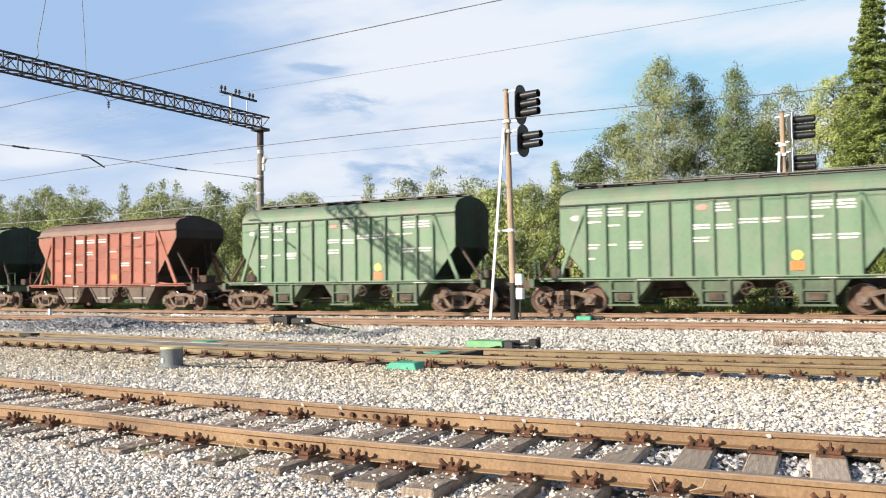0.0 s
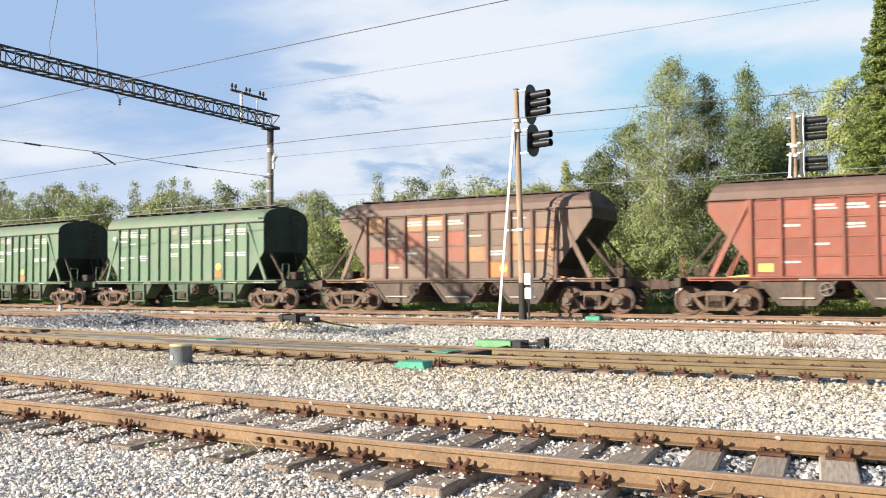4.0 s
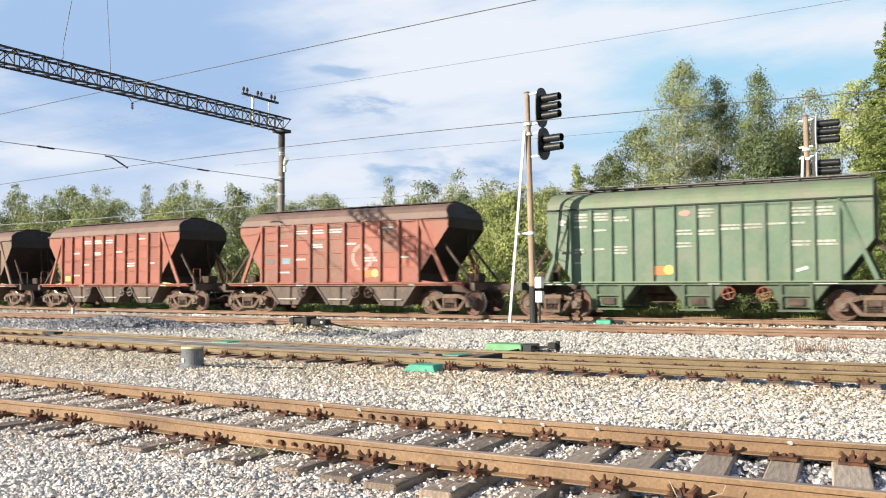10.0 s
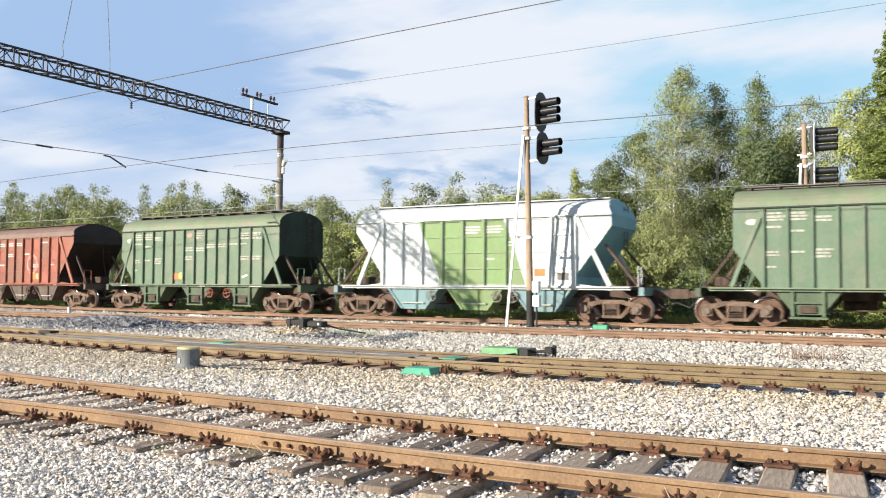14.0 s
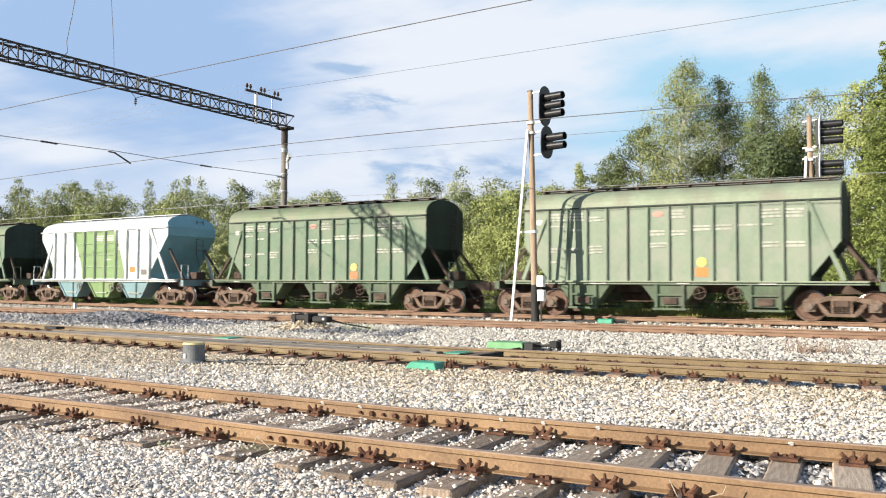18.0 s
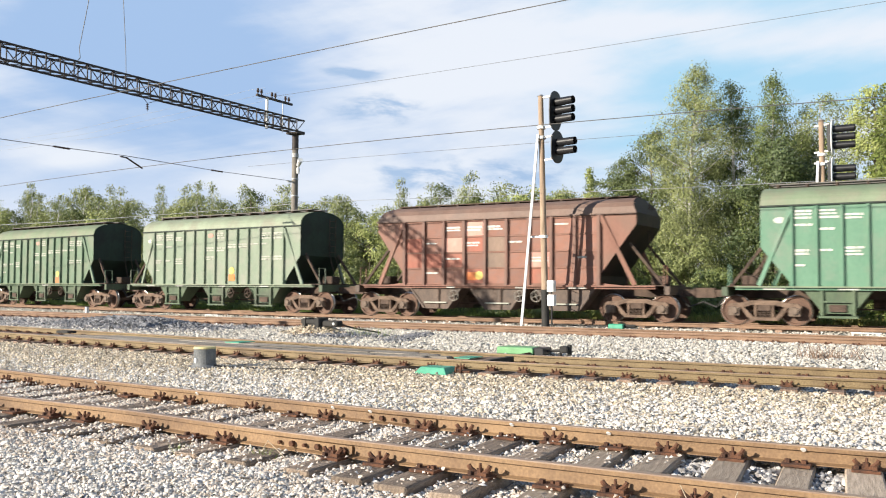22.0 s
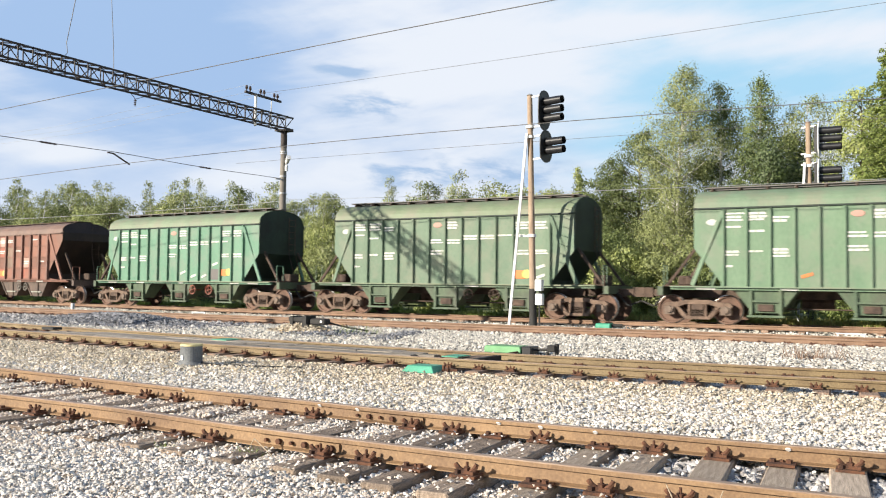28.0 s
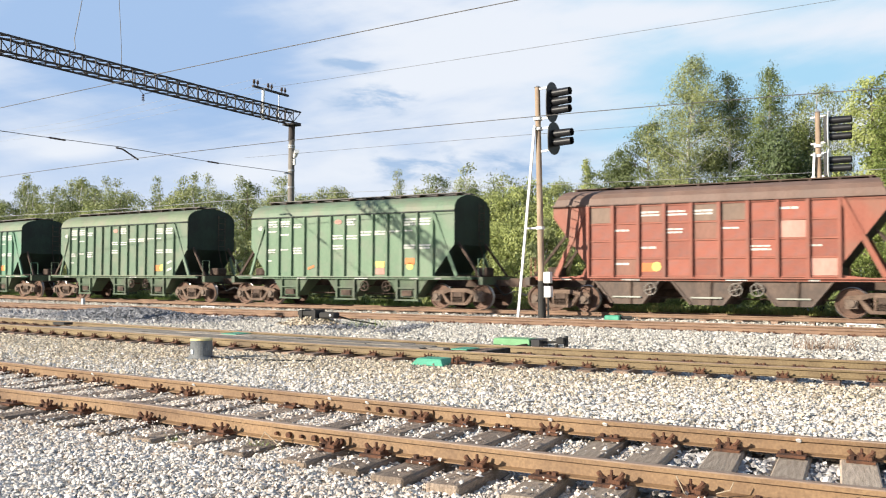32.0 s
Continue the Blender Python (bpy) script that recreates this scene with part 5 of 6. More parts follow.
wire("dark contact wire over the switch track", [(GX, 12.9, 6.33)] + along(12.8, (-20.0, 5.44), (-14.1, 5.67), (-7.0, 5.90), -20.5, 8), 0.008)
wire("dark contact wire over the middle track", along(23.5, (-36.6, 5.76), (-21.7, 6.14), (-0.3, 6.03), -48, 14), 0.012)
wire("thin messenger wire over the main track", along(30.6, (-60, 6.8), (-27.8, 7.0), (-13.6, 6.95), -28.4, 20), 0.007)
wire("thin messenger wire high over the yard", along(30.6, (-40, 10.1), (-8.2, 10.4), (-2.7, 10.5), -28, 20), 0.007)
wire("steel cross rope under the gantry", [(GX, 8.9, 6.3), (GX, 14, 6.36), (GX, 19.8, 6.46), (GX, 23.5, 6.56), (GX, 28.6, 6.55), (GX, 33.8, 6.66)], 0.013)
wire("pale low feeder wire along the treeline", along(34.0, (-60, 5.25), (-38.8, 5.32), (-25.8, 5.6), -110, -28), 0.014, "steel_grey")
wire("pale low feeder wire along the treeline", along(34.0, (-28, 5.6), (-5, 5.3), (20, 5.5), -28, 25), 0.010, "steel_grey")
wire("thin jumper wire hanging to the gantry", [(GX, 21.15, 9.78), (GX + 0.04, 21.32, 10.0), (GX, 21.30, 10.4), (GX, 21.50, 11.4), (GX, 21.72, 12.6), (GX, 21.9, 14)], 0.014)
wire("thin jumper wire hanging to the gantry", [(GX, 23.5, 9.7), (GX, 23.45, 10.8), (GX, 23.3, 12.6), (GX, 23.2, 14)], 0.012)
for yy in (31.2, 32.2, 33.2):
    wire("thin feeder line on pin insulators", [(GX - 60, yy, 9.9), (GX - 30, yy, 9.75), (GX - 14, yy, 9.95), (GX, yy, 10.84), (GX + 0.5, yy, 10.80)], 0.006, "steel_grey")


# ---- trees ----
def leaves_mesh(name, centres, size, mat, flat=0.5, seed=0, facing=None, slim=0.42):
    """Small leaf blades about the given centres; facing turns them outwards from their clump."""
    rng = np.random.default_rng(seed)
    n = len(centres)
    nrm = rng.normal(size=(n, 3))
    if facing is None:
        nrm[:, 2] = np.abs(nrm[:, 2]) + flat
    else:
        nrm = nrm * flat + facing
    nrm /= np.linalg.norm(nrm, axis=1, keepdims=True)
    u = np.cross(nrm, rng.normal(size=(n, 3)))
    u /= np.linalg.norm(u, axis=1, keepdims=True) + 1e-9
    v = np.cross(nrm, u)
    s = size * rng.uniform(0.55, 1.3, (n, 1))
    c = np.asarray(centres)
    verts = np.stack([c - u * s * 0.6, c + u * s * 0.4 - v * s * slim, c + u * s * 0.4 + v * s * slim], 1).reshape(-1, 3)
    return mesh_from(name, verts, np.arange(n * 3), 3, mat)


def make_tree(name, label, height, radius, base, count, leaf, mats, seed, shape=1.0, lean=0.0, pose_at=None, group="", stems=4, point=0.3, clumps=130, hang=0.8, spread=0.36):
    """Broadleaf tree: bent tapered trunk, limbs, crown of leaf clumps with gaps between them."""
    rng = np.random.default_rng(seed)
    t = thing(name, pose_at or pose(0, 0, -60), label, "tree", group)
    bm = bmesh.new()
    pts, p = [], np.array([0.0, 0.0, -0.3])
    for i in range(8):
        pts.append(p.copy())
        p = p + np.array([rng.normal(0, 0.05 * radius) + lean * 0.1, rng.normal(0, 0.05 * radius), height * 0.98 / 7])
    r0 = 0.013 * height + 0.03
    for i in range(7):
        rod(bm, pts[i], pts[i + 1], r0 * (1 - i / 7.6), r0 * (1 - (i + 1) / 7.6), sides=8, cap=False)
    part("trunk", bm, mats[0], t)
    # clump centres fill an uneven envelope, thickest near its surface
    g = (np.arange(clumps) + rng.uniform(0, 1, clumps)) / clumps
    a = rng.uniform(0, math.tau, clumps)
    dome = np.where(g < 0.38, 0.62 + g, np.sqrt(np.clip(1 - ((g - 0.38) / 0.62) ** 2.2, 0, 1)))
    cone = np.where(g < 0.22, 0.70 + 1.36 * g, np.clip(1 - (g - 0.22) / 0.78, 0, 1) ** 0.75)
    env = ((1 - point) * dome + point * cone) ** shape
    ph = rng.uniform(0, 9, 3)
    lobe = 1 + 0.22 * np.sin(3 * a + ph[0] + 5 * g) + 0.16 * np.sin(2 * a + 17 * g + ph[1]) + 0.12 * np.sin(5 * a - 23 * g + ph[2])
    sub = np.where(rng.uniform(0, 1, clumps) < 0.5, 0, rng.integers(0, stems, clumps))
    sx, sy = rng.normal(0, spread, stems) * radius, rng.normal(0, spread, stems) * radius
    sh = rng.uniform(0.66, 0.93, stems)
    sh[0], sx[0], sy[0] = 1.0, 0.0, 0.0
    wide = np.concatenate([[1.0], rng.uniform(0.55, 0.80, stems - 1)])[sub]
    r = radius * 0.92 * wide * env * lobe * rng.uniform(0.12, 1.0, clumps) ** 0.45
    z = height * (base + (0.985 - base) * g) * sh[sub]
    mid = np.array(pts)
    lift = np.clip(g * 1.6, 0, 1)
    mx, my = np.interp(z, mid[:, 2], mid[:, 0]) + sx[sub] * lift, np.interp(z, mid[:, 2], mid[:, 1]) + sy[sub] * lift
    cen = np.stack([mx + r * np.cos(a), my + r * np.sin(a), z], 1)
    rc = (0.20 * radius + 0.20) * (0.50 + 0.50 * env) * rng.uniform(0.55, 1.35, clumps)
    # limbs reach from the trunk to most clumps
    bm = bmesh.new()
    for k in range(0, clumps, 2):
        zr = max(0.1 * height, z[k] - 0.55 * r[k] - 0.2)
        root = Vector((np.interp(zr, mid[:, 2], mid[:, 0]), np.interp(zr, mid[:, 2], mid[:, 1]), zr))
        tip = Vector(cen[k])
        joint = (root + tip) / 2 + Vector((0, 0, -0.06 * r[k]))
        rr = 0.22 * r0 * (1.2 - zr / height)
        rod(bm, root, joint, rr + 0.012, rr * 0.7 + 0.008, sides=5, cap=False)
        rod(bm, joint, tip, rr * 0.7 + 0.008, 0.006, sides=5, cap=False)
    for i in range(7):
        rod(bm, pts[i], pts[i + 1], 0.4 * r0 * (1 - i / 7.6), 0.4 * r0 * (1 - (i + 1) / 7.6), sides=5)
    part("branching", bm, mats[0], t)
    w = rc ** 2
    pick = rng.choice(clumps, count, p=w / w.sum())
    d = rng.normal(size=(count, 3))
    d /= np.linalg.norm(d, axis=1, keepdims=True)
    q = rng.uniform(0.02, 1.0, (count, 1)) ** 0.40
    ragged = 1 + 0.35 * np.sin(5 * d[:, :1] + pick[:, None]) * np.sin(4 * d[:, 2:] + 2 * pick[:, None])
    at = cen[pick] + d * rc[pick][:, None] * q * ragged * np.array([1.12, 1.12, hang])
    # loose sprays between the clumps
    stray = rng.uniform(0, 1, count) < 0.15
    at[stray] += rng.normal(0, 0.06 * radius, (int(stray.sum()), 3))
    out = np.stack([np.cos(a), np.sin(a), 0.35 + 0 * a], 1)[pick]
    face = d * np.array([1, 1, 0.9]) + 0.45 * out
    ok = at[:, 2] > 0.2
    crown = new("crown", leaves_mesh("crown", at[ok], leaf, mats[1], 0.42, seed, face[ok]))
    crown.parent = t
    return t


def make_spruce(label, height, radius, seed, pose_at):
    rng = np.random.default_rng(seed)
    t = thing("spruce_tree", pose_at, label, "tree", "trees beside the line")
    bm = bmesh.new()
    rod(bm, (0, 0, -0.3), (0, 0, height * 0.99), 0.17, 0.015, sides=8)
    part("trunk", bm, M["bark"], t)
    bm = bmesh.new()
    cen = []
    levels = int(height * 3.6)
    for k in range(levels):
        z = 0.3 + (height - 0.5) * (k / levels)
        reach = radius * (1 - z / height) ** 0.85 + 0.12
        for j in range(12):
            a = rng.uniform(0, math.tau)
            ln = reach * rng.uniform(0.62, 1.15)
            droop = ln * rng.uniform(0.12, 0.40) * (1 - 0.6 * z / height)
            root, tip = np.array([0, 0, z]), np.array([math.cos(a) * ln, math.sin(a) * ln, z - droop + 0.1])
            rod(bm, root, tip, 0.018, 0.005, sides=4, cap=False)
            m = int(26 + 74 * ln)
            q = rng.uniform(0.12, 1.0, (m, 1)) ** 0.8
            side = np.array([-math.sin(a), math.cos(a), 0])
            wdt = 0.26 * ln * (1.1 - q) + 0.06
            c = root + (tip - root) * q + side * rng.uniform(-1, 1, (m, 1)) * wdt
            c[:, 2] -= rng.uniform(0, 0.28, m) * (0.3 + ln * 0.35)
            cen.append(c)
    part("branching", bm, M["bark"], t)
    crown = new("crown", leaves_mesh("crown", np.concatenate(cen), 0.165, M["leaf_spruce"], 0.35, seed, slim=0.22))
    crown.parent = t
    return t


BIRCH = (M["bark_birch"], M["leaf_birch"])
ALDER = (M["bark"], M["leaf_alder"])
WILLOW = (M["bark"], M["leaf_light"])
DARK = (M["bark"], M["leaf_deep_shade"])
SHADY = (M["bark"], M["leaf_shady"])
NEAR = "trees beside the line"
FAR = "treeline trees"
# the near group behind the main track
make_tree("birch_tree", "tall birch with drooping pale green crown", 13.5, 2.6, 0.08, 66000, 0.086, BIRCH, 11, 0.85, 0.05, pose(-12.35, 48, 0), NEAR, point=0.45, clumps=260, hang=1.1, spread=0.30)
make_tree("birch_tree", "tall birch with dense green crown", 13.0, 2.0, 0.10, 44000, 0.088, (M["bark_birch"], M["leaf_shady"]), 12, 0.9, 0.0, pose(-10.35, 49.5, 0), NEAR, point=0.40, clumps=180, hang=1.0, spread=0.25)
make_tree("birch_tree", "slender pointed birch with green crown", 12.95, 2.4, 0.08, 46000, 0.088, (M["bark_birch"], M["leaf_alder"]), 13, 1.0, 0.0, pose(-8.65, 49, 0), NEAR, point=0.85, clumps=200, hang=1.0, spread=0.22)
make_tree("alder_tree", "dark green alder behind the signal", 10.2, 2.2, 0.04, 30000, 0.110, DARK, 14, 0.9, 0.0, pose(-7.0, 51.5, 0), NEAR, point=0.4)
make_tree("birch_tree", "birch with airy yellowish green crown", 11.9, 2.5, 0.06, 40000, 0.090, (M["bark_birch"], M["leaf_mid"]), 15, 0.8, 0.0, pose(-5.6, 50, 0), NEAR, point=0.35, clumps=190, hang=0.9)
make_tree("alder_tree", "broad green alder beside the spruce", 11.2, 2.1, 0.03, 42000, 0.100, WILLOW, 16, 0.8, 0.0, pose(-3.0, 45.5, 0), NEAR, point=0.40, clumps=170)
make_spruce("tall dense spruce with drooping branches", 14.6, 3.4, 17, pose(-1.0, 42.5, -0.2))
make_spruce("dense spruce beside the line", 10.0, 2.6, 18, pose(1.8, 44, -0.2))
make_tree("alder_tree", "dark green bushy alder", 10.8, 2.5, 0.04, 44000, 0.105, SHADY, 19, 0.8, 0.0, pose(-15.4, 51, 0), NEAR, point=0.30, clumps=150)
make_tree("alder_tree", "shady dark alder between the birches", 9.2, 2.5, 0.02, 30000, 0.115, DARK, 22, 0.8, 0.0, pose(-7.2, 46.8, 0), NEAR)
make_tree("alder_tree", "bushy dark alder on the verge", 9.4, 2.1, 0.04, 36000, 0.105, SHADY, 20, 0.8, 0.0, pose(-17.3, 52, 0), NEAR, point=0.3, clumps=130)
make_tree("birch_tree", "small pointed yellow-green birch", 9.3, 1.4, 0.04, 20000, 0.105, (M["bark_birch"], M["leaf_light"]), 21, 1.0, 0.0, pose(-20.1, 54, 0), NEAR, point=1.0, clumps=110, spread=0.15)
make_tree("willow_tree", "low broad olive willow before the alders", 5.0, 2.3, 0.0, 30000, 0.100, ALDER, 23, 0.7, 0.0, pose(-15.7, 44.5, -0.3), NEAR, point=0.1, clumps=110)
make_tree("willow_tree", "low green willow beside the birches", 4.2, 1.9, 0.0, 20000, 0.100, (M["bark"], M["leaf_mid"]), 24, 0.7, 0.0, pose(-11.2, 43.5, -0.3), NEAR, point=0.1, clumps=90)

make_tree("willow_tree", "dense olive willow behind the train", 8.3, 2.4, 0.02, 26000, 0.115, (M["bark"], M["leaf_mid"]), 61, 0.8, 0.0, pose(-23.3, 57.5, 0), NEAR, point=0.3, clumps=120)
make_tree("alder_tree", "dense green alder behind the train", 8.4, 2.3, 0.02, 26000, 0.115, ALDER, 62, 0.8, 0.0, pose(-25.9, 58.5, 0), NEAR, point=0.35, clumps=120)
make_tree("willow_tree", "yellow-green willow behind the train", 8.0, 2.5, 0.02, 26000, 0.115, WILLOW, 63, 0.8, 0.0, pose(-28.6, 58.0, 0), NEAR, point=0.25, clumps=120)
make_tree("alder_tree", "shady alder behind the train", 8.6, 2.4, 0.02, 24000, 0.120, SHADY, 64, 0.8, 0.0, pose(-31.4, 60.0, 0), NEAR, point=0.4, clumps=110)
make_tree("willow_tree", "young yellow-green willow behind the train", 6.3, 1.9, 0.0, 20000, 0.110, WILLOW, 65, 0.7, 0.0, pose(-20.9, 52.5, 0), NEAR, point=0.2, clumps=90)

# the treeline: few models, many copies
MODELS = [
    make_tree("alder_tree", "green alder in the treeline", 9.3, 3.5, 0.02, 12500, 0.150, (M["bark"], M["leaf_mid"]), 31, 0.8, 0, pose(-30, 60, 0), FAR, point=0.30, clumps=110),
    make_tree("birch_tree", "birch in the treeline with airy crown", 10.8, 2.6, 0.08, 9500, 0.140, BIRCH, 32, 0.95, 0, pose(-34, 63, 0), FAR, point=0.6, clumps=100, hang=1.1),
    make_tree("willow_tree", "yellowish willow in the treeline", 8.6, 3.8, 0.02, 12500, 0.150, WILLOW, 33, 0.7, 0, pose(-26, 58, 0), FAR, point=0.2, clumps=110),
    make_tree("aspen_tree", "green aspen in the treeline", 10.2, 3.0, 0.04, 11500, 0.150, (M["bark"], M["leaf_shady"]), 34, 0.9, 0, pose(-38, 64, 0), FAR, point=0.45, clumps=105),
    make_tree("birch_tree", "slender birch in the treeline", 11.2, 2.3, 0.06, 9000, 0.140, BIRCH, 35, 1.1, 0, pose(-43, 66, 0), FAR, point=0.7, clumps=100, hang=1.1),
    make_tree("alder_tree", "olive alder in the treeline", 9.7, 3.1, 0.03, 11500, 0.150, (M["bark"], M["leaf_birch"]), 36, 0.9, 0, pose(-48, 65, 0), FAR, point=0.4, clumps=105),
]
rnd = random.Random(5)


def plant(x, y, k, s):
    ob = copy_thing(MODELS[k], pose(x, y, -0.2, 0, 0, rnd.uniform(0, 360)))
    ob.scale = (s, s, s * rnd.uniform(0.92, 1.08))


for i in range(62):
    x = -152 + i * 2.45 + rnd.uniform(-1.0, 1.0)
    if x > -32.5 or x < -122:
        continue
    y = 60 + (max(0, -x - 22)) * 0.16 + rnd.uniform(-2, 3)
    s = rnd.uniform(0.80, 1.02) * (0.92 + min(0.12, max(0, -x - 30) * 0.010) + max(0, -x - 48) * 0.0055)
    plant(x, y, rnd.choice((0, 5, 2, 2, 3, 1, 4, 5)), s)
for i in range(28):
    x = -120 + i * 3.7 + rnd.uniform(-1.5, 1.5)
    plant(x, 68 + max(0, -x - 22) * 0.15 + rnd.uniform(-2, 3), rnd.choice((0, 3, 5, 1, 4)), rnd.uniform(0.84, 1.06) * (0.93 + min(0.12, max(0, -x - 30) * 0.010) + max(0, -x - 48) * 0.0062))
# unseen trees added past the spruces, to keep sky light off the wagon ends
for i in range(5):
    plant(5.0 + i * 4.2 + rnd.uniform(-1, 1), 44 + rnd.uniform(-1, 3), rnd.choice((0, 3, 1)), rnd.uniform(0.95, 1.25))

# bushes close behind the train
BUSH = [
    make_tree("bush", "leafy green bush on the verge", 3.4, 1.7, 0.0, 8500, 0.125, WILLOW, 41, 0.7, 0, pose(-14, 41, -0.3), "bushes on the verge", clumps=45),
    make_tree("bush", "dense green bush on the verge", 2.5, 1.5, 0.0, 8000, 0.12, ALDER, 42, 0.7, 0, pose(-9, 39.5, -0.3), "bushes on the verge", clumps=45),
    make_tree("bush", "tall young birch bush on the verge", 4.8, 1.5, 0.0, 8500, 0.125, BIRCH, 43, 0.9, 0, pose(-18, 42.5, -0.3), "bushes on the verge", clumps=45),
]
for b in BUSH:
    b["category"] = "bush"
for i in range(34):
    x = -84 + i * 2.75 + rnd.uniform(-1, 1)
    ob = copy_thing(BUSH[rnd.choice((0, 1, 2))], pose(x, 39.5 + rnd.uniform(-0.8, 6.5) + max(0, -x - 20) * 0.10, -0.35, 0, 0, rnd.uniform(0, 360)))
    s = rnd.uniform(0.75, 1.15)
    ob.scale = (s, s, s)


LT = np.vectorize(lie_t)


def make_grass():
    rng = np.random.default_rng(8)
    for name, mat, n, y0, y1, x0, x1, h, label in (("verge_grass", "blade", 60000, 32.3, 37.5, -75, 8, 0.46, "rough green grass along the main track"), ("dry_grass", "straw", 9000, 33.5, 38.0, -16, 6, 0.55, "dry yellow grass stalks on the verge"), ("verge_grass", "blade", 15000, 31.75, 32.4, -60, 6, 0.34, "short green grass beside the main track sleepers"), ("dry_grass", "straw", 9000, 31.75, 32.4, -15, 5, 0.36, "dry yellow grass beside the main track sleepers")):
        x, y = rng.uniform(x0, x1, n), rng.uniform(y0, y1, n)
        a, hh = rng.uniform(0, math.tau, n), h * rng.uniform(0.4, 1.3, n)
        z = np.where(y < 33.2, -0.03, -0.35) + 0.0
        base = np.stack([x, y + LT(x) - T_Y, z], 1)
        w = np.stack([np.cos(a), np.sin(a), 0 * a], 1) * 0.03
        tip = base + np.stack([rng.normal(0, 0.12, n), rng.normal(0, 0.12, n), hh], 1)
        verts = np.stack([base - w, base + w, tip], 1).reshape(-1, 3)
        tagged(new(name, mesh_from(name, verts, np.arange(n * 3), 3, M[mat])), label, "grass", kind="stuff")


make_grass()


def make_verge_weeds():
    """Leafy weeds close behind the main track."""
    rng = np.random.default_rng(21)
    cen = []
    for k in range(150):
        x, y = rng.uniform(-62, 6), rng.uniform(32.2, 33.4)
        r, h, m = rng.uniform(0.25, 0.5), rng.uniform(0.4, 1.05), 90
        d = rng.normal(0, 0.5, (m, 2)) * r
        z = rng.uniform(0, 1, m) * h * np.exp(-(d ** 2).sum(1) / r ** 2)
        cen.append(np.stack([x + d[:, 0], lie_t(x) - T_Y + y + d[:, 1], z], 1))
    ob = new("verge_weeds", leaves_mesh("verge_weeds", np.concatenate(cen), 0.11, M["leaf_light"], 0.3, 4))
    tagged(ob, "leafy yellow-green weeds close behind the main track", "weeds", kind="stuff")


make_verge_weeds()


# ---- loose ballast ----
def stones(name, label, n, region, size, mat, seed, faces=12):
    """Angular stones scattered over a stretch of ground; region gives (x, y, z) for n tries."""
    rng = np.random.default_rng(seed)
    if faces == 12:
        v = np.array([(-1, -1, -1), (1, -1, -1), (1, 1, -1), (-1, 1, -1), (-1, -1, 1), (1, -1, 1), (1, 1, 1), (-1, 1, 1)], float)
        f = np.array([0, 2, 1, 0, 3, 2, 4, 5, 6, 4, 6, 7, 0, 1, 5, 0, 5, 4, 1, 2, 6, 1, 6, 5, 2, 3, 7, 2, 7, 6, 3, 0, 4, 3, 4, 7])
    else:
        # bedded stones: only their upper faces
        v = np.array([(math.cos(k * math.tau / 5), math.sin(k * math.tau / 5), -0.12) for k in range(5)] + [(0.12, 0.1, 1)], float)
        f = np.array([0, 1, 5, 1, 2, 5, 2, 3, 5, 3, 4, 5, 4, 0, 5])
    v /= np.linalg.norm(v, axis=1, keepdims=True)
    p = region(rng, n)
    n = len(p)
    k = len(v)
    shape = v[None] * rng.uniform(0.62, 1.25, (n, k, 1)) * (rng.uniform(0.55, 1.3, (n, 1, 3)) * np.array([1.1, 1.0, 0.78]))
    a, b = rng.uniform(0, math.tau, n), rng.normal(0, 0.7 if faces == 12 else 0.45, n)
    ca, sa, cb, sb = np.cos(a), np.sin(a), np.cos(b), np.sin(b)
    rot = np.zeros((n, 3, 3))
    rot[:, 0, 0], rot[:, 0, 1], rot[:, 1, 0], rot[:, 1, 1] = ca, -sa * cb, sa, ca * cb
    rot[:, 0, 2], rot[:, 1, 2], rot[:, 2, 1], rot[:, 2, 2] = sa * sb, -ca * sb, sb, cb
    s = size * np.clip(rng.lognormal(0, 0.32, (n, 1, 1)), 0.4, 1.9) * 0.5
    verts = np.einsum("nij,nkj->nki", rot, shape * s) + p[:, None]
    idx = (np.arange(n)[:, None] * k + f[None]).ravel()
    ob = new(name, mesh_from(name, verts.reshape(-1, 3), idx, 3, M[mat]))
    return tagged(ob, label, "gravel", kind="stuff")


LN, LM, LC = np.vectorize(lie_n), np.vectorize(lie_m), np.vectorize(lie_c)
WAVE0, WAVE1 = np.vectorize(lambda x: wave(x, 0)), np.vectorize(lambda x: wave(x, 1))


def fan(rng, n, y0, y1):
    """Random places over the stretch of yard between two distances."""
    y = np.sqrt(rng.uniform(y0 ** 2, y1 ** 2, n))
    return rng.uniform(-1.64 * y - 0.5, 0.06 * y + 0.5), y


def on_sleeper(x, first, step, w):
    return np.abs((x - first + step / 2) % step - step / 2) < w


NS = np.array([x for x, fast in SIDING])


def over_siding(x, d, w):
    q = x + 0.066 * (d - 0.76)
    i = np.clip(np.searchsorted(NS, q), 1, len(NS) - 1)
    return np.minimum(np.abs(q - NS[i]), np.abs(q - NS[i - 1])) < w


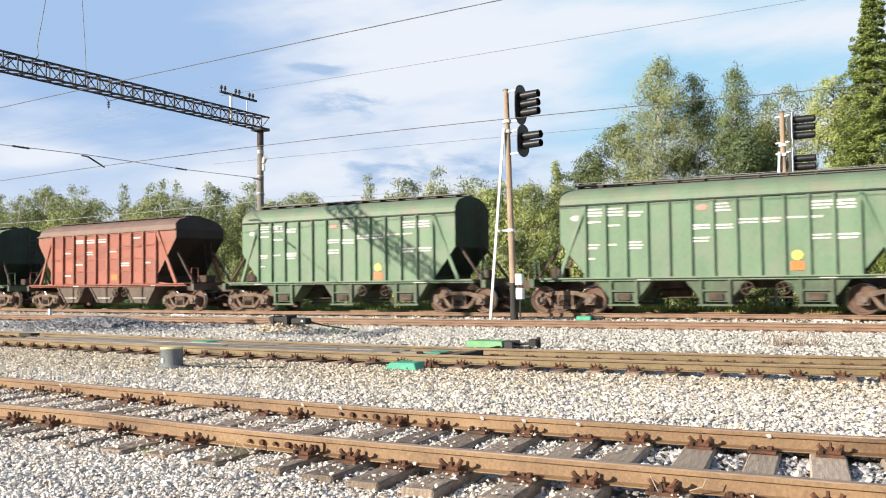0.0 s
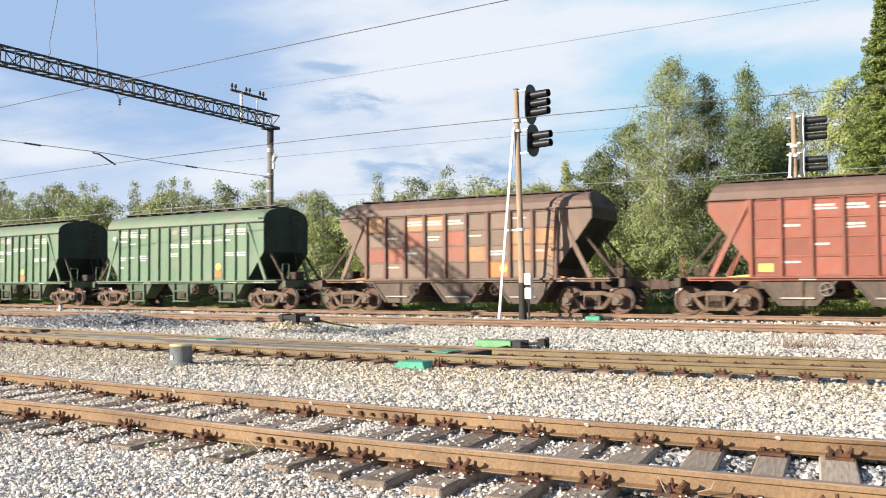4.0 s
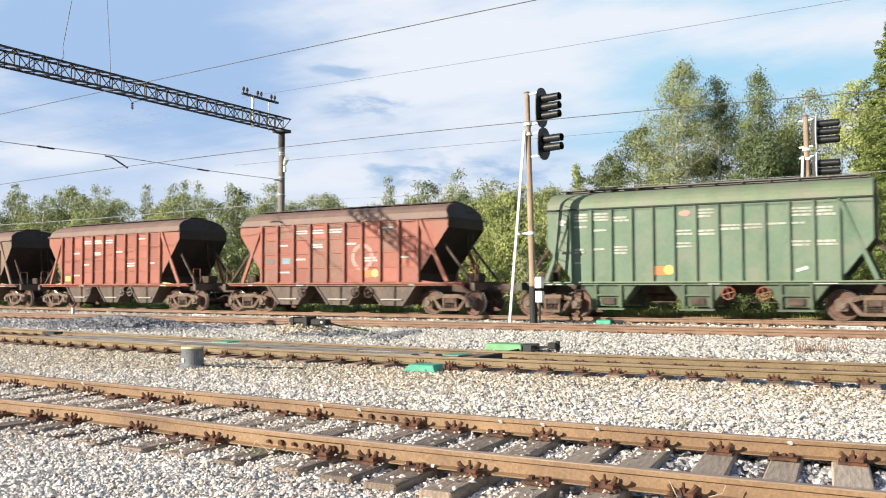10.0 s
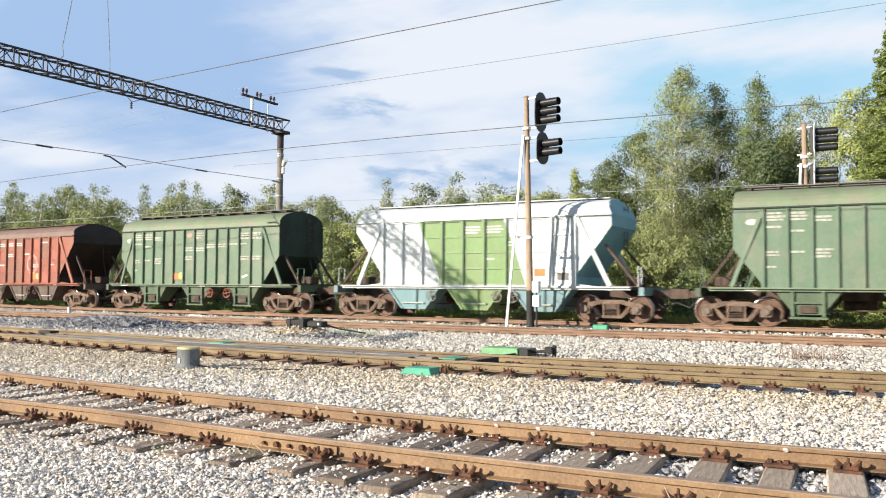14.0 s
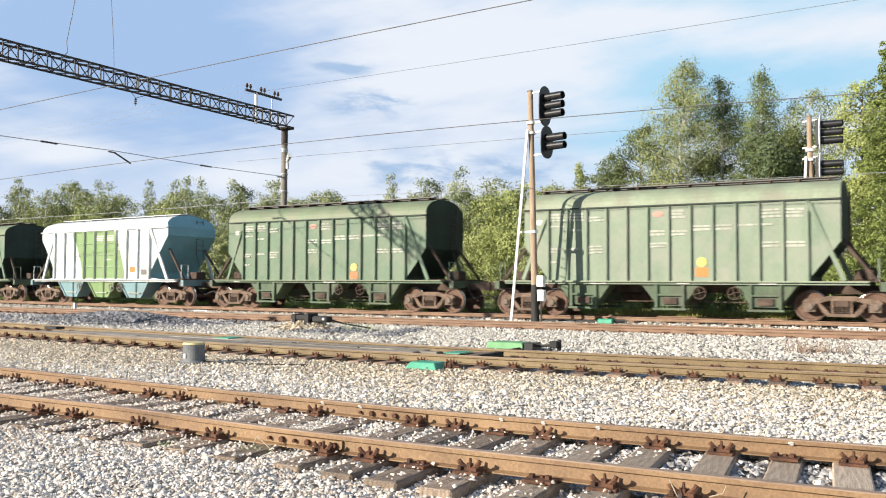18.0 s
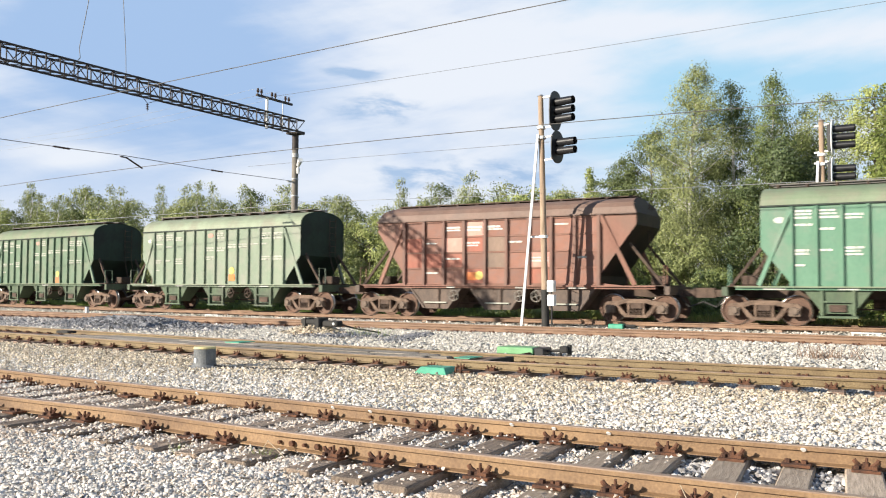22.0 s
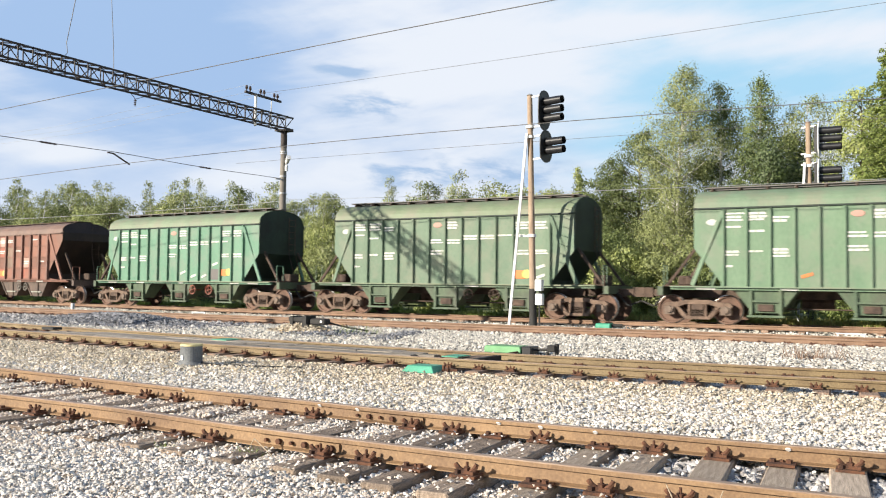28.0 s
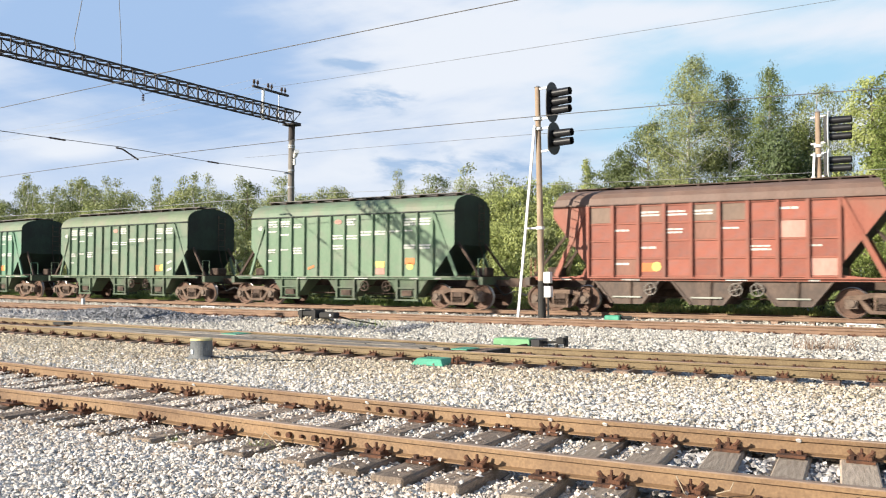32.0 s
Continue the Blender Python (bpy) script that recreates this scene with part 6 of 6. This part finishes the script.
def near_field(rng, n, crib, y0, y1):
    x, y = fan(rng, n, y0, y1)
    d = y - LN(x)
    z = rng.normal(0.0, 0.015, n) - 0.006 + bed(x, d)
    keep = (0.875 * y - 0.485 * x > 4.9) & (np.abs(d - WAVE0(x)) > 0.075) & (np.abs(d - GAUGE - WAVE1(x)) > 0.075)
    in_track = (d > -0.60) & (d < GAUGE + 0.45)
    inside = (d > 0) & (d < GAUGE)
    over = over_siding(x, d, 0.128)
    drift = np.sin(x * 2.3 + 1.0) * np.sin(y * 3.1 + x) * 0.10
    bare = np.where(inside, 0.985, np.where(d < 0, 0.975, 0.70)) - np.where((x < -5.9) & (x > -7.0) | (x < -8.6), 0.15, 0.0) + 0.4 * drift * (x < -5.9)
    keep &= ~(in_track & over & (rng.uniform(0, 1, n) < bare))
    low = in_track & (x > -3.2)
    z = np.where(in_track & over, RT - RAIL_H + 0.004 + 0.6 * np.abs(z - bed(x, d)), z)
    dm = y - LM(x)
    keep &= dm < -0.10
    z = np.where(dm > -0.38, z - 0.014, z + 0.022 * np.clip((dm + 1.3) / 0.9, 0, 1))
    keep &= ~((dm > -0.43) & on_sleeper(x, -109.9, 0.54, 0.118))
    dark = low & inside & (x > -1.95 + 0.3 * np.sin(y * 5))
    keep &= dark if crib else ~dark
    if not crib:
        z += 0.03 * np.exp(-((d - 3.0) / 1.6) ** 2)
    return np.stack([x, y, z], 1)[keep]


def mid_field(rng, n):
    x, y = fan(rng, n, 12.0, 23.0)
    dm, dc = y - LM(x), y - LC(x)
    keep = (dm > 0.1) & (np.abs(dm - GAUGE) > 0.1) & (dc < -0.12) & ~((x < -18.6) & (y > 17.3))
    z = rng.normal(0.0, 0.012, n)
    z = np.where(dm < GAUGE + 0.3, z - 0.03, z + 0.05 * np.clip((dm - GAUGE - 0.3) / 2, 0, 1))
    return np.stack([x, y, z], 1)[keep]


def back_field(rng, n):
    x, y = fan(rng, n, 22.6, 34.5)
    dc, dt = y - LC(x), y - LT(x)
    keep = (dt < 3.4) & (dc > 0.12) & (np.abs(dc - GAUGE) > 0.12) & (np.abs(dt) > 0.12) & (np.abs(dt - GAUGE) > 0.12)
    return np.stack([x, y, rng.normal(0.0, 0.015, n)], 1)[keep]


def split(region, which):
    """Pale and warm stones lie in drifts."""
    def pick(rng, n):
        p = region(rng, n)
        f = np.sin(p[:, 0] * 0.9 + 1.3 * np.sin(p[:, 1] * 0.8)) * 0.5 + np.sin(p[:, 1] * 1.1 + p[:, 0] * 0.35) * 0.5
        g = 1 / (1 + np.exp(-2.2 * f))
        r = np.modf(np.abs(np.sin(p[:, 0] * 127.1 + p[:, 1] * 311.7)) * 43758.5)[0]
        return p[(r < g) == which]
    return pick


def buff(region, which):
    """Buff stones lie towards the switch track, white ones along the siding."""
    def pick(rng, n):
        p = region(rng, n)
        dm = p[:, 1] - LM(p[:, 0])
        f = dm + 2.0 - 0.11 * (p[:, 0] + 3.0) + 0.5 * np.sin(p[:, 0] * 0.9 + p[:, 1] * 0.7)
        r = np.modf(np.abs(np.sin(p[:, 0] * 127.1 + p[:, 1] * 311.7)) * 43758.5)[0]
        return p[(r < 0.22 + 0.74 / (1 + np.exp(-1.5 * f))) == which]
    return pick


CLOSE = lambda r, n: near_field(r, n, False, 3.0, 7.4)
MIDDLE = lambda r, n: near_field(r, n, False, 7.4, 12.6)
stones("ballast_stones", "pale grey-white crushed stone around the siding", 270000, split(CLOSE, True), 0.0275, "stone", 1, 8)
stones("ballast_stones", "pinkish beige crushed stone around the siding", 270000, split(CLOSE, False), 0.0275, "stone_warm", 1, 8)
stones("ballast_stones", "white crushed stone between the siding and the switch", 125000, buff(MIDDLE, False), 0.036, "stone", 6, 8)
stones("ballast_stones", "buff crushed stone between the siding and the switch", 125000, buff(MIDDLE, True), 0.036, "stone_mid", 6, 8)

stones("ballast_stones", "pale crushed stone between the siding and the yard edge", 16000, lambda r, n: np.stack([r.uniform(-7, 7, n), r.uniform(-5, 5.0, n), r.normal(-0.008, 0.008, n)], 1), 0.05, "stone_far", 7, 8)


def crib_field(rng, n):
    """The hollows between the bared sleepers of the siding."""
    x, d = rng.uniform(-2.9, 3.2, n), rng.uniform(0.03, GAUGE + 0.02, n)
    keep = ~over_siding(x, d, 0.128) & (x > -2.0 + 0.3 * np.sin(d * 7))
    return np.stack([x, LN(x) + d, rng.normal(0.004, 0.014, n)], 1)[keep]


stones("crib_stones", "dark grey mixed stones between the sleepers", 9000, crib_field, 0.046, "stone_mixed", 2, 8)
stones("crib_stones", "pale stones among the grey ones between the sleepers", 1300, crib_field, 0.046, "stone", 5, 8)
stones("ballast_stones", "pale crushed stone beyond the switch track", 85000, mid_field, 0.058, "stone_far", 3, 8)
stones("ballast_stones", "pale crushed stone around the main track", 34000, back_field, 0.08, "stone_far", 4, 8)


# ---- switch gear and lineside things ----
def bolt(bm, p, r=0.016, out=0.03, way=(0, -1, 0)):
    rod(bm, p, Vector(p) + Vector(way) * out, r, sides=6)


def make_joint(lie_y, x0, x1, parent):
    """Bolted fishplate on the near face of a rail."""
    bm = bmesh.new()
    y = lie_y((x0 + x1) / 2)
    yy = y - 0.024
    bar(bm, (x0, lie_y(x0) - 0.019, 0.120), (x1, lie_y(x1) - 0.019, 0.120), 0.022, 0.068)
    fp = part("fishplate", bm, M["rail"], parent)
    for k in range(6):
        x = x0 + (x1 - x0) * (k + 0.5) / 6
        bm = bmesh.new()
        bolt(bm, (x, lie_y(x) - 0.030, 0.120), 0.024 if k % 2 else 0.015, 0.03)
        part("bolt", bm, M["rust"], fp)


make_joint(lambda x: rail_y(lie_n, x, 1), -4.86, -4.06, track_n)
make_joint(lambda x: rail_y(lie_n, x, 0), -4.70, -3.92, track_n)

# white paint dots on the web of the siding's far rail
for x in (-9.05, -7.22, -5.27, -4.80, -3.30, -2.91, -2.43, -0.95):
    bm = bmesh.new()
    y = rail_y(lie_n, x, 1) - 0.036
    rod(bm, (x, y - 0.001, 0.172), (x, y - 0.005, 0.168), 0.021, 0.019, sides=12)
    part("paint_dot", bm, M["white_paint"], track_n)

# loose wires poking up beside the near rail
for a, b, c in (((-1.30, 5.28, 0.0), (-1.36, 5.25, 0.10), (-1.40, 5.24, 0.19)), ((-1.18, 5.3, 0.1), (-1.10, 5.3, 0.13), (-1.08, 5.3, 0.18)), ((-4.75, 5.30, 0.02), (-4.6, 5.22, 0.16), (-4.4, 5.2, 0.05))):
    bm = bmesh.new()
    tube(bm, [a, b, c], 0.004)
    part("bond_wire", bm, M["sand"], track_n)


def make_pot():
    """Track-side cable pot of cast concrete with a yellow lid."""
    p = thing("cable_pot", pose(-10.74, 10.60, 0.0), "grey concrete cable pot with yellow lid on gravel", "cable pot")
    bm = bmesh.new()
    rod(bm, (0, 0, 0.03), (0, 0, 0.33), 0.185, 0.178, sides=28)
    part("body", bm, M["pot_grey"], p)
    bm = bmesh.new()
    rod(bm, (0, 0, -0.04), (0, 0, 0.035), 0.30, 0.27, sides=28)
    rod(bm, (0, 0, 0.035), (0, 0, 0.060), 0.215, 0.195, sides=28)
    part("foot", bm, M["pot_grey"], p)
    bm = bmesh.new()
    rod(bm, (0, 0, 0.32), (0, 0, 0.352), 0.190, 0.178, sides=28)
    part("lid", bm, M["yellow"], p, "faded yellow lid")
    bm = bmesh.new()
    box(bm, -0.005, 0.055, -0.192, -0.176, 0.10, 0.17)
    m = part("label_plate", bm, M["white_paint"], p, "small white plate")
    m.matrix_basis = pose(0, 0, 0, 0, 0, -14)
    bm = bmesh.new()
    tube(bm, [(0.2, 0.02, 0.05), (0.35, 0.12, 0.02), (0.7, 0.22, 0.025), (1.2, 0.30, 0.02), (1.9, 0.62, 0.02)], 0.018)
    part("cable", bm, M["tar"], p)


make_pot()


def make_cover():
    """Turquoise pressed-steel rod cover before the switch rail."""
    c = thing("rod_cover", pose(-6.92, 11.72, 0.0), "turquoise painted steel cover beside the switch rail", "switch cover")
    bm = bmesh.new()
    base = [(-0.31, -0.16), (0.27, -0.16), (0.27, 0.30), (-0.31, 0.30)]
    top = [(-0.23, -0.10), (0.20, -0.10), (0.20, 0.24), (-0.23, 0.24)]
    a, b = [bm.verts.new((x, y, 0.02)) for x, y in base], [bm.verts.new((x, y, 0.125)) for x, y in top]
    for k in range(4):
        bm.faces.new((a[k], a[(k + 1) % 4], b[(k + 1) % 4], b[k]))
    bm.faces.new(b)
    bm.faces.new(a[::-1])
    part("shell", bm, M["turquoise"], c, bevel=0.008)
    bm = bmesh.new()
    for x in (0.30, 0.38):
        rod(bm, (x, 0.1, 0.03), (x, 0.1, 0.13), 0.025, sides=6)
    rod(bm, (0.27, 0.1, 0.06), (0.52, 0.14, 0.06), 0.02, sides=6)
    part("rod_end", bm, M["rust"], c)


make_cover()


def make_motor():
    m = thing("switch_motor", pose(-7.30, 15.65, 0.0), "light green electric switch motor with black rod", "switch motor")
    bm = bmesh.new()
    prism(bm, [(-0.42, 0.07), (0.36, 0.07), (0.36, 0.17), (0.34, 0.205), (-0.40, 0.205), (-0.42, 0.17)], -0.24, 0.24)
    part("case", bm, M["lime"], m, bevel=0.012)
    bm = bmesh.new()
    box(bm, 0.362, 0.56, -0.20, 0.20, 0.06, 0.21)
    part("end_box", bm, M["black_paint"], m, bevel=0.012)
    bm = bmesh.new()
    box(bm, -0.44, 0.60, -0.30, 0.30, -0.02, 0.07)
    part("mount", bm, M["tar"], m)
    bm = bmesh.new()
    rod(bm, (0.56, 0, 0.14), (0.82, 0.02, 0.16), 0.028, sides=8)
    part("shaft", bm, M["tar"], m)
    bm = bmesh.new()
    box(bm, 0.84, 1.00, -0.07, 0.07, 0.12, 0.25)
    rod(bm, (0.84, -0.05, -0.02), (0.84, -0.05, 0.12), 0.045, sides=8)
    rod(bm, (1.00, 0.05, -0.02), (1.00, 0.05, 0.28), 0.045, sides=8)
    part("crank_stand", bm, M["tar"], m, bevel=0.02)
    bm = bmesh.new()
    rod(bm, (0.30, -0.2, 0.10), (0.34, -1.7, 0.10), 0.022, sides=8)
    part("throw_rod", bm, M["rust"], m)


make_motor()


def make_walkway():
    """Old boards between the switch rails, with steel cover plates."""
    w = thing("board_walkway", pose(0, 0, 0), "weathered grey timber boards laid between the switch rails", "walkway")
    rnd = random.Random(3)
    for row in range(6):
        off = 0.22 + row * 0.205
        x, end = -19.0 + row * 0.35, -7.35 - 0.35 * abs(row - 2)
        while x < end - 0.4:
            ln = min(rnd.uniform(2.2, 3.6), end - x)
            bm = bmesh.new()
            s = math.atan(lie_m(x + ln) - lie_m(x)) / max(ln, 0.1)
            y0, y1 = lie_m(x) + off, lie_m(x + ln) + off
            z = 0.155 + rnd.uniform(-0.008, 0.008)
            bar(bm, (x, y0, z), (x + ln - 0.03, y1, z + rnd.uniform(-0.006, 0.006)), 0.19, 0.045)
            part("board", bm, M["plank"], w)
            x += ln
    for x in (-18, -15.6, -13.2, -10.8, -8.6):
        bm = bmesh.new()
        bar(bm, (x, lie_m(x) + 0.15, 0.065), (x, lie_m(x) + 1.4, 0.065), 0.14, 0.13)
        part("bearer", bm, M["sleeper"], w)
    for x, y, ln, name, mat in ((-6.98, 0.62, 0.30, "cover_plate", "turquoise"), (-12.9, 1.30, 0.40, "cover_plate", "turquoise")):
        bm = bmesh.new()
        box(bm, x - ln / 2, x + ln / 2, lie_m(x) + y - 0.28, lie_m(x) + y + 0.2, 0.185, 0.20)
        part(name, bm, M[mat], w, "turquoise painted steel plate")
    bm = bmesh.new()
    box(bm, -6.95, -6.60, lie_m(-6.8) + 0.42, lie_m(-6.8) + 1.30, 0.03, 0.165)
    part("end_block", bm, M["sleeper_brown"], w, bevel=0.02)
    bm = bmesh.new()
    box(bm, -6.59, -6.50, lie_m(-6.6) + 0.42, lie_m(-6.6) + 1.32, 0.03, 0.18)
    part("stop_bar", bm, M["tar"], w)
    bm = bmesh.new()
    box(bm, -19.62, -19.18, lie_m(-19.4) + 1.20, lie_m(-19.4) + 1.46, 0.15, 0.21)
    part("tie_bar", bm, M["tar"], w)


make_walkway()


def mound(name, label, x, y, rx, ry, h, mat, seed, category):
    """A low uneven heap."""
    bm = bmesh.new()
    rnd = random.Random(seed)
    rings = 7
    tip = bm.verts.new((x, y, h))
    prev = None
    n = 26
    for r in range(1, rings + 1):
        f = r / rings
        z = h * (0.5 + 0.5 * math.cos(math.pi * f)) - 0.05 * f
        ring = []
        for k in range(n):
            a = k * math.tau / n
            g = f * (1 + 0.16 * noise.noise((math.cos(a) * 2 + seed, math.sin(a) * 2, f)))
            ring.append(bm.verts.new((x + rx * g * math.cos(a), y + ry * g * math.sin(a), z + 0.10 * h * noise.noise((4 * math.cos(a) * f, 4 * math.sin(a) * f, seed)))))
        for k in range(n):
            if prev:
                bm.faces.new((prev[k], ring[k], ring[(k + 1) % n], prev[(k + 1) % n]))
            else:
                bm.faces.new((tip, ring[k], ring[(k + 1) % n]))
        prev = ring
    ob = new(name, mesh_of(name, bm, M[mat]))
    return tagged(ob, label, category)


mound("ballast_mound", "low heap of dark grey granite ballast", -23.6, 20.0, 5.4, 1.5, 0.36, "stone_dark", 2, "gravel heap")
mound("sand_heap", "small heap of yellowish sand on ballast", -15.25, 19.2, 1.30, 0.90, 0.33, "sand", 5, "sand heap")


def heap_stones(rng, n):
    a, r = rng.uniform(0, math.tau, n), np.sqrt(rng.uniform(0, 1, n))
    z = 0.36 * (0.5 + 0.5 * np.cos(math.pi * r)) - 0.02
    return np.stack([-23.6 + 5.6 * r * np.cos(a), 20.0 + 1.55 * r * np.sin(a), z], 1)


stones("heap_stones", "dark grey granite stones of the heap", 9000, heap_stones, 0.085, "stone_dark", 9, 8)
stones("dark_ballast", "mixed grey granite ballast beyond the switch track", 17000, lambda rng, n: np.stack([rng.uniform(-42, -19, n), rng.uniform(17.2, 22.3, n), rng.normal(0.03, 0.012, n)], 1), 0.080, "stone_mixed", 10, 8)


def sand_lumps(rng, n):
    a, r = rng.uniform(0, math.tau, n), np.sqrt(rng.uniform(0, 1, n))
    z = 0.33 * (0.5 + 0.5 * np.cos(math.pi * np.minimum(1, r))) - 0.01
    return np.stack([-15.25 + 1.55 * r * np.cos(a), 19.2 + 1.05 * r * np.sin(a), z], 1)


stones("sand_lumps", "clods and stones on the sand heap", 1500, sand_lumps, 0.075, "stone_mid", 14, 8)
# dark stones beside the heap, also drawing the junction box's shadow in their colour
stones("dark_spill", "dark grey stones spilled beside the sand heap", 900, lambda rng, n: np.stack([rng.normal(-14.0, 0.55, n), rng.normal(18.7, 0.5, n), rng.normal(0.05, 0.03, n)], 1), 0.085, "stone_dark", 15, 8)


def streak(rng, n):
    f = rng.uniform(0, 1, n)
    return np.stack([-11.6 - 1.1 * f + rng.normal(0, 0.16, n), 17.4 + 3.6 * f + rng.normal(0, 0.12, n), rng.normal(0.055, 0.012, n)], 1)


stones("dark_spill", "line of dark grey stones spilled across pale ballast", 1500, streak, 0.080, "stone_dark", 16, 8)


def make_junction():
    j = thing("track_junction_box", pose(-14.95, 19.1, 0.33), "black cast-iron junction box with cable on sand", "junction box")
    bm = bmesh.new()
    box(bm, -0.42, 0.02, -0.16, 0.16, -0.18, 0.03)
    part("leg_frame", bm, M["tar"], j)
    bm = bmesh.new()
    box(bm, -0.56, 0.02, -0.20, 0.20, 0.02, 0.13)
    box(bm, -0.50, -0.40, -0.22, 0.22, -0.16, 0.16)
    box(bm, -0.08, 0.06, -0.22, 0.22, -0.20, 0.17)
    part("box", bm, M["tar"], j)
    bm = bmesh.new()
    box(bm, 0.10, 0.62, -0.12, 0.16, -0.06, 0.10)
    part("cable_chamber", bm, M["tar"], j, bevel=0.03)
    bm = bmesh.new()
    rod(bm, (0.50, -0.122, 0.03), (0.50, -0.135, 0.03), 0.035, sides=10)
    part("paint_dot", bm, M["white_paint"], j, "white paint dot")
    bm = bmesh.new()
    rod(bm, (0.1, 0, 0.06), (0.55, 0.1, 0.02), 0.06, 0.05, sides=10)
    part("cable_gland", bm, M["tar"], j)
    bm = bmesh.new()
    tube(bm, [(0.5, 0.1, 0.02), (0.9, 0.3, -0.1), (1.5, 0.7, -0.22)], 0.025)
    part("cable", bm, M["tar"], j)


make_junction()


def small_post(x, y, h, name="marker_post", label="short pale weathered marker post beside the rail"):
    p = thing(name, pose(x, y, 0), label, "marker post")
    bm = bmesh.new()
    box(bm, -0.065, 0.065, -0.06, 0.06, -0.05, h)
    part("post", bm, M["ladder_grey"], p, bevel=0.015)


small_post(-32.1, 24.75, 0.44)


def make_staple(x, y):
    """White limit bar between the tracks."""
    p = thing("limit_bar", pose(x, y, 0), "white painted fouling bar lying between tracks", "limit bar")
    bm = bmesh.new()
    box(bm, -0.38, 0.38, -0.03, 0.03, 0.17, 0.205)
    part("bar", bm, M["white_paint"], p, bevel=0.01)
    for dx in (-0.33, 0.33):
        bm = bmesh.new()
        box(bm, dx - 0.02, dx + 0.02, -0.025, 0.025, -0.05, 0.17)
        part("foot", bm, M["white_paint"], p)


make_staple(-26.0, 26.0)
make_staple(-1.95, 26.2)

cv = thing("rod_cover", pose(-9.65, 28.3, 0.0), "turquoise painted steel cover by the main track", "switch cover")
bm = bmesh.new()
box(bm, -0.26, 0.26, -0.2, 0.2, 0.0, 0.17)
part("shell", bm, M["turquoise"], cv, bevel=0.03)
bm = bmesh.new()
rod(bm, (0.26, 0, 0.1), (0.6, 0.1, 0.1), 0.06, sides=8)
box(bm, -2.9, -0.3, 0.15, 0.22, 0.05, 0.10)
part("rod_end", bm, M["tar"], cv)


def make_trough():
    """Pale cable trough lid behind the main track."""
    t = thing("cable_trough", pose(-29.4, 33.4, -0.03), "pale concrete cable trough with lid behind the main track", "cable trough")
    bm = bmesh.new()
    box(bm, -0.62, 0.62, -0.25, 0.25, -0.3, 0.20)
    part("trough", bm, M["concrete"], t, bevel=0.01)
    bm = bmesh.new()
    box(bm, -0.66, 0.66, -0.29, 0.29, 0.20, 0.27)
    part("lid", bm, M["white_paint"], t, "pale weathered lid", bevel=0.01)


make_trough()


def make_weeds():
    rng = np.random.default_rng(12)
    for name, mat, spots, label in (("dry_weeds", "weed", ((-2.15, 18.0, 0.46, 120), (-1.65, 18.05, 0.50, 70)), "reddish-brown dry weeds in the ballast"), ("green_weeds", "blade", ((-4.62, 5.18, 0.10, 60), (-5.35, 5.0, 0.06, 30), (-13.4, 19.3, 0.8, 50)), "sparse green weeds in the ballast")):
        vs = []
        for cx, cy, r, k in spots:
            p = np.stack([rng.normal(cx, r * 0.5, k), rng.normal(cy, r * 0.35, k), np.zeros(k)], 1)
            a = rng.uniform(0, math.tau, k)
            w = np.stack([np.cos(a), np.sin(a), 0 * a], 1) * (0.010 if cy > 10 else 0.005)
            h = rng.uniform(0.12, 0.44, k) * (1 if cy > 10 else 0.3)
            tip = p + np.stack([rng.normal(0, 0.17, k) * h / 0.3, rng.normal(0, 0.12, k) * h / 0.3, h], 1)
            vs.append(np.stack([p - w, p + w, tip], 1).reshape(-1, 3))
        v = np.concatenate(vs)
        tagged(new(name, mesh_from(name, v, np.arange(len(v)), 3, M[mat])), label, "weeds", kind="stuff")


M["weed"] = leaf_material("dry_weed_stems", (0.17, 0.11, 0.08), (0.40, 0.29, 0.21), 0.2)
make_weeds()


# ---- movement ----
def train_x(t):
    """Place of the first wagon's middle: the train rolls to -x and slows a little."""
    return -49.68 - 6.2198 * t + 0.020625 * t * t


def riding(s):
    """Pose of a wagon whose two bogies stand on the rails."""
    a, b = along_t(s - 5.25), along_t(s + 5.25)
    m = (a + b) / 2
    return pose(m.x, m.y, m.z, 0, 0, math.degrees(math.atan2(b.y - a.y, b.x - a.x)))


def motions():
    times = [0.5 * k for k in range(65)]
    for k, w in WAGONS:
        walk(w, [(t, riding(train_x(t) + 14.72 * k)) for t in times])
    # wheels roll without slip: a row at about every 80 degrees of turn
    steps, t = [0.0], 0.0
    while t < 32.0:
        t = min(32.0, t + 0.1)
        steps.append(t)
    for w in WHEELSETS:
        x = w.matrix_basis.translation.x
        walk(w, [(t, pose(x, 0, 0.4785, 0, math.degrees((train_x(t) - train_x(0)) / 0.4785) % 360, 0)) for t in steps])


motions()
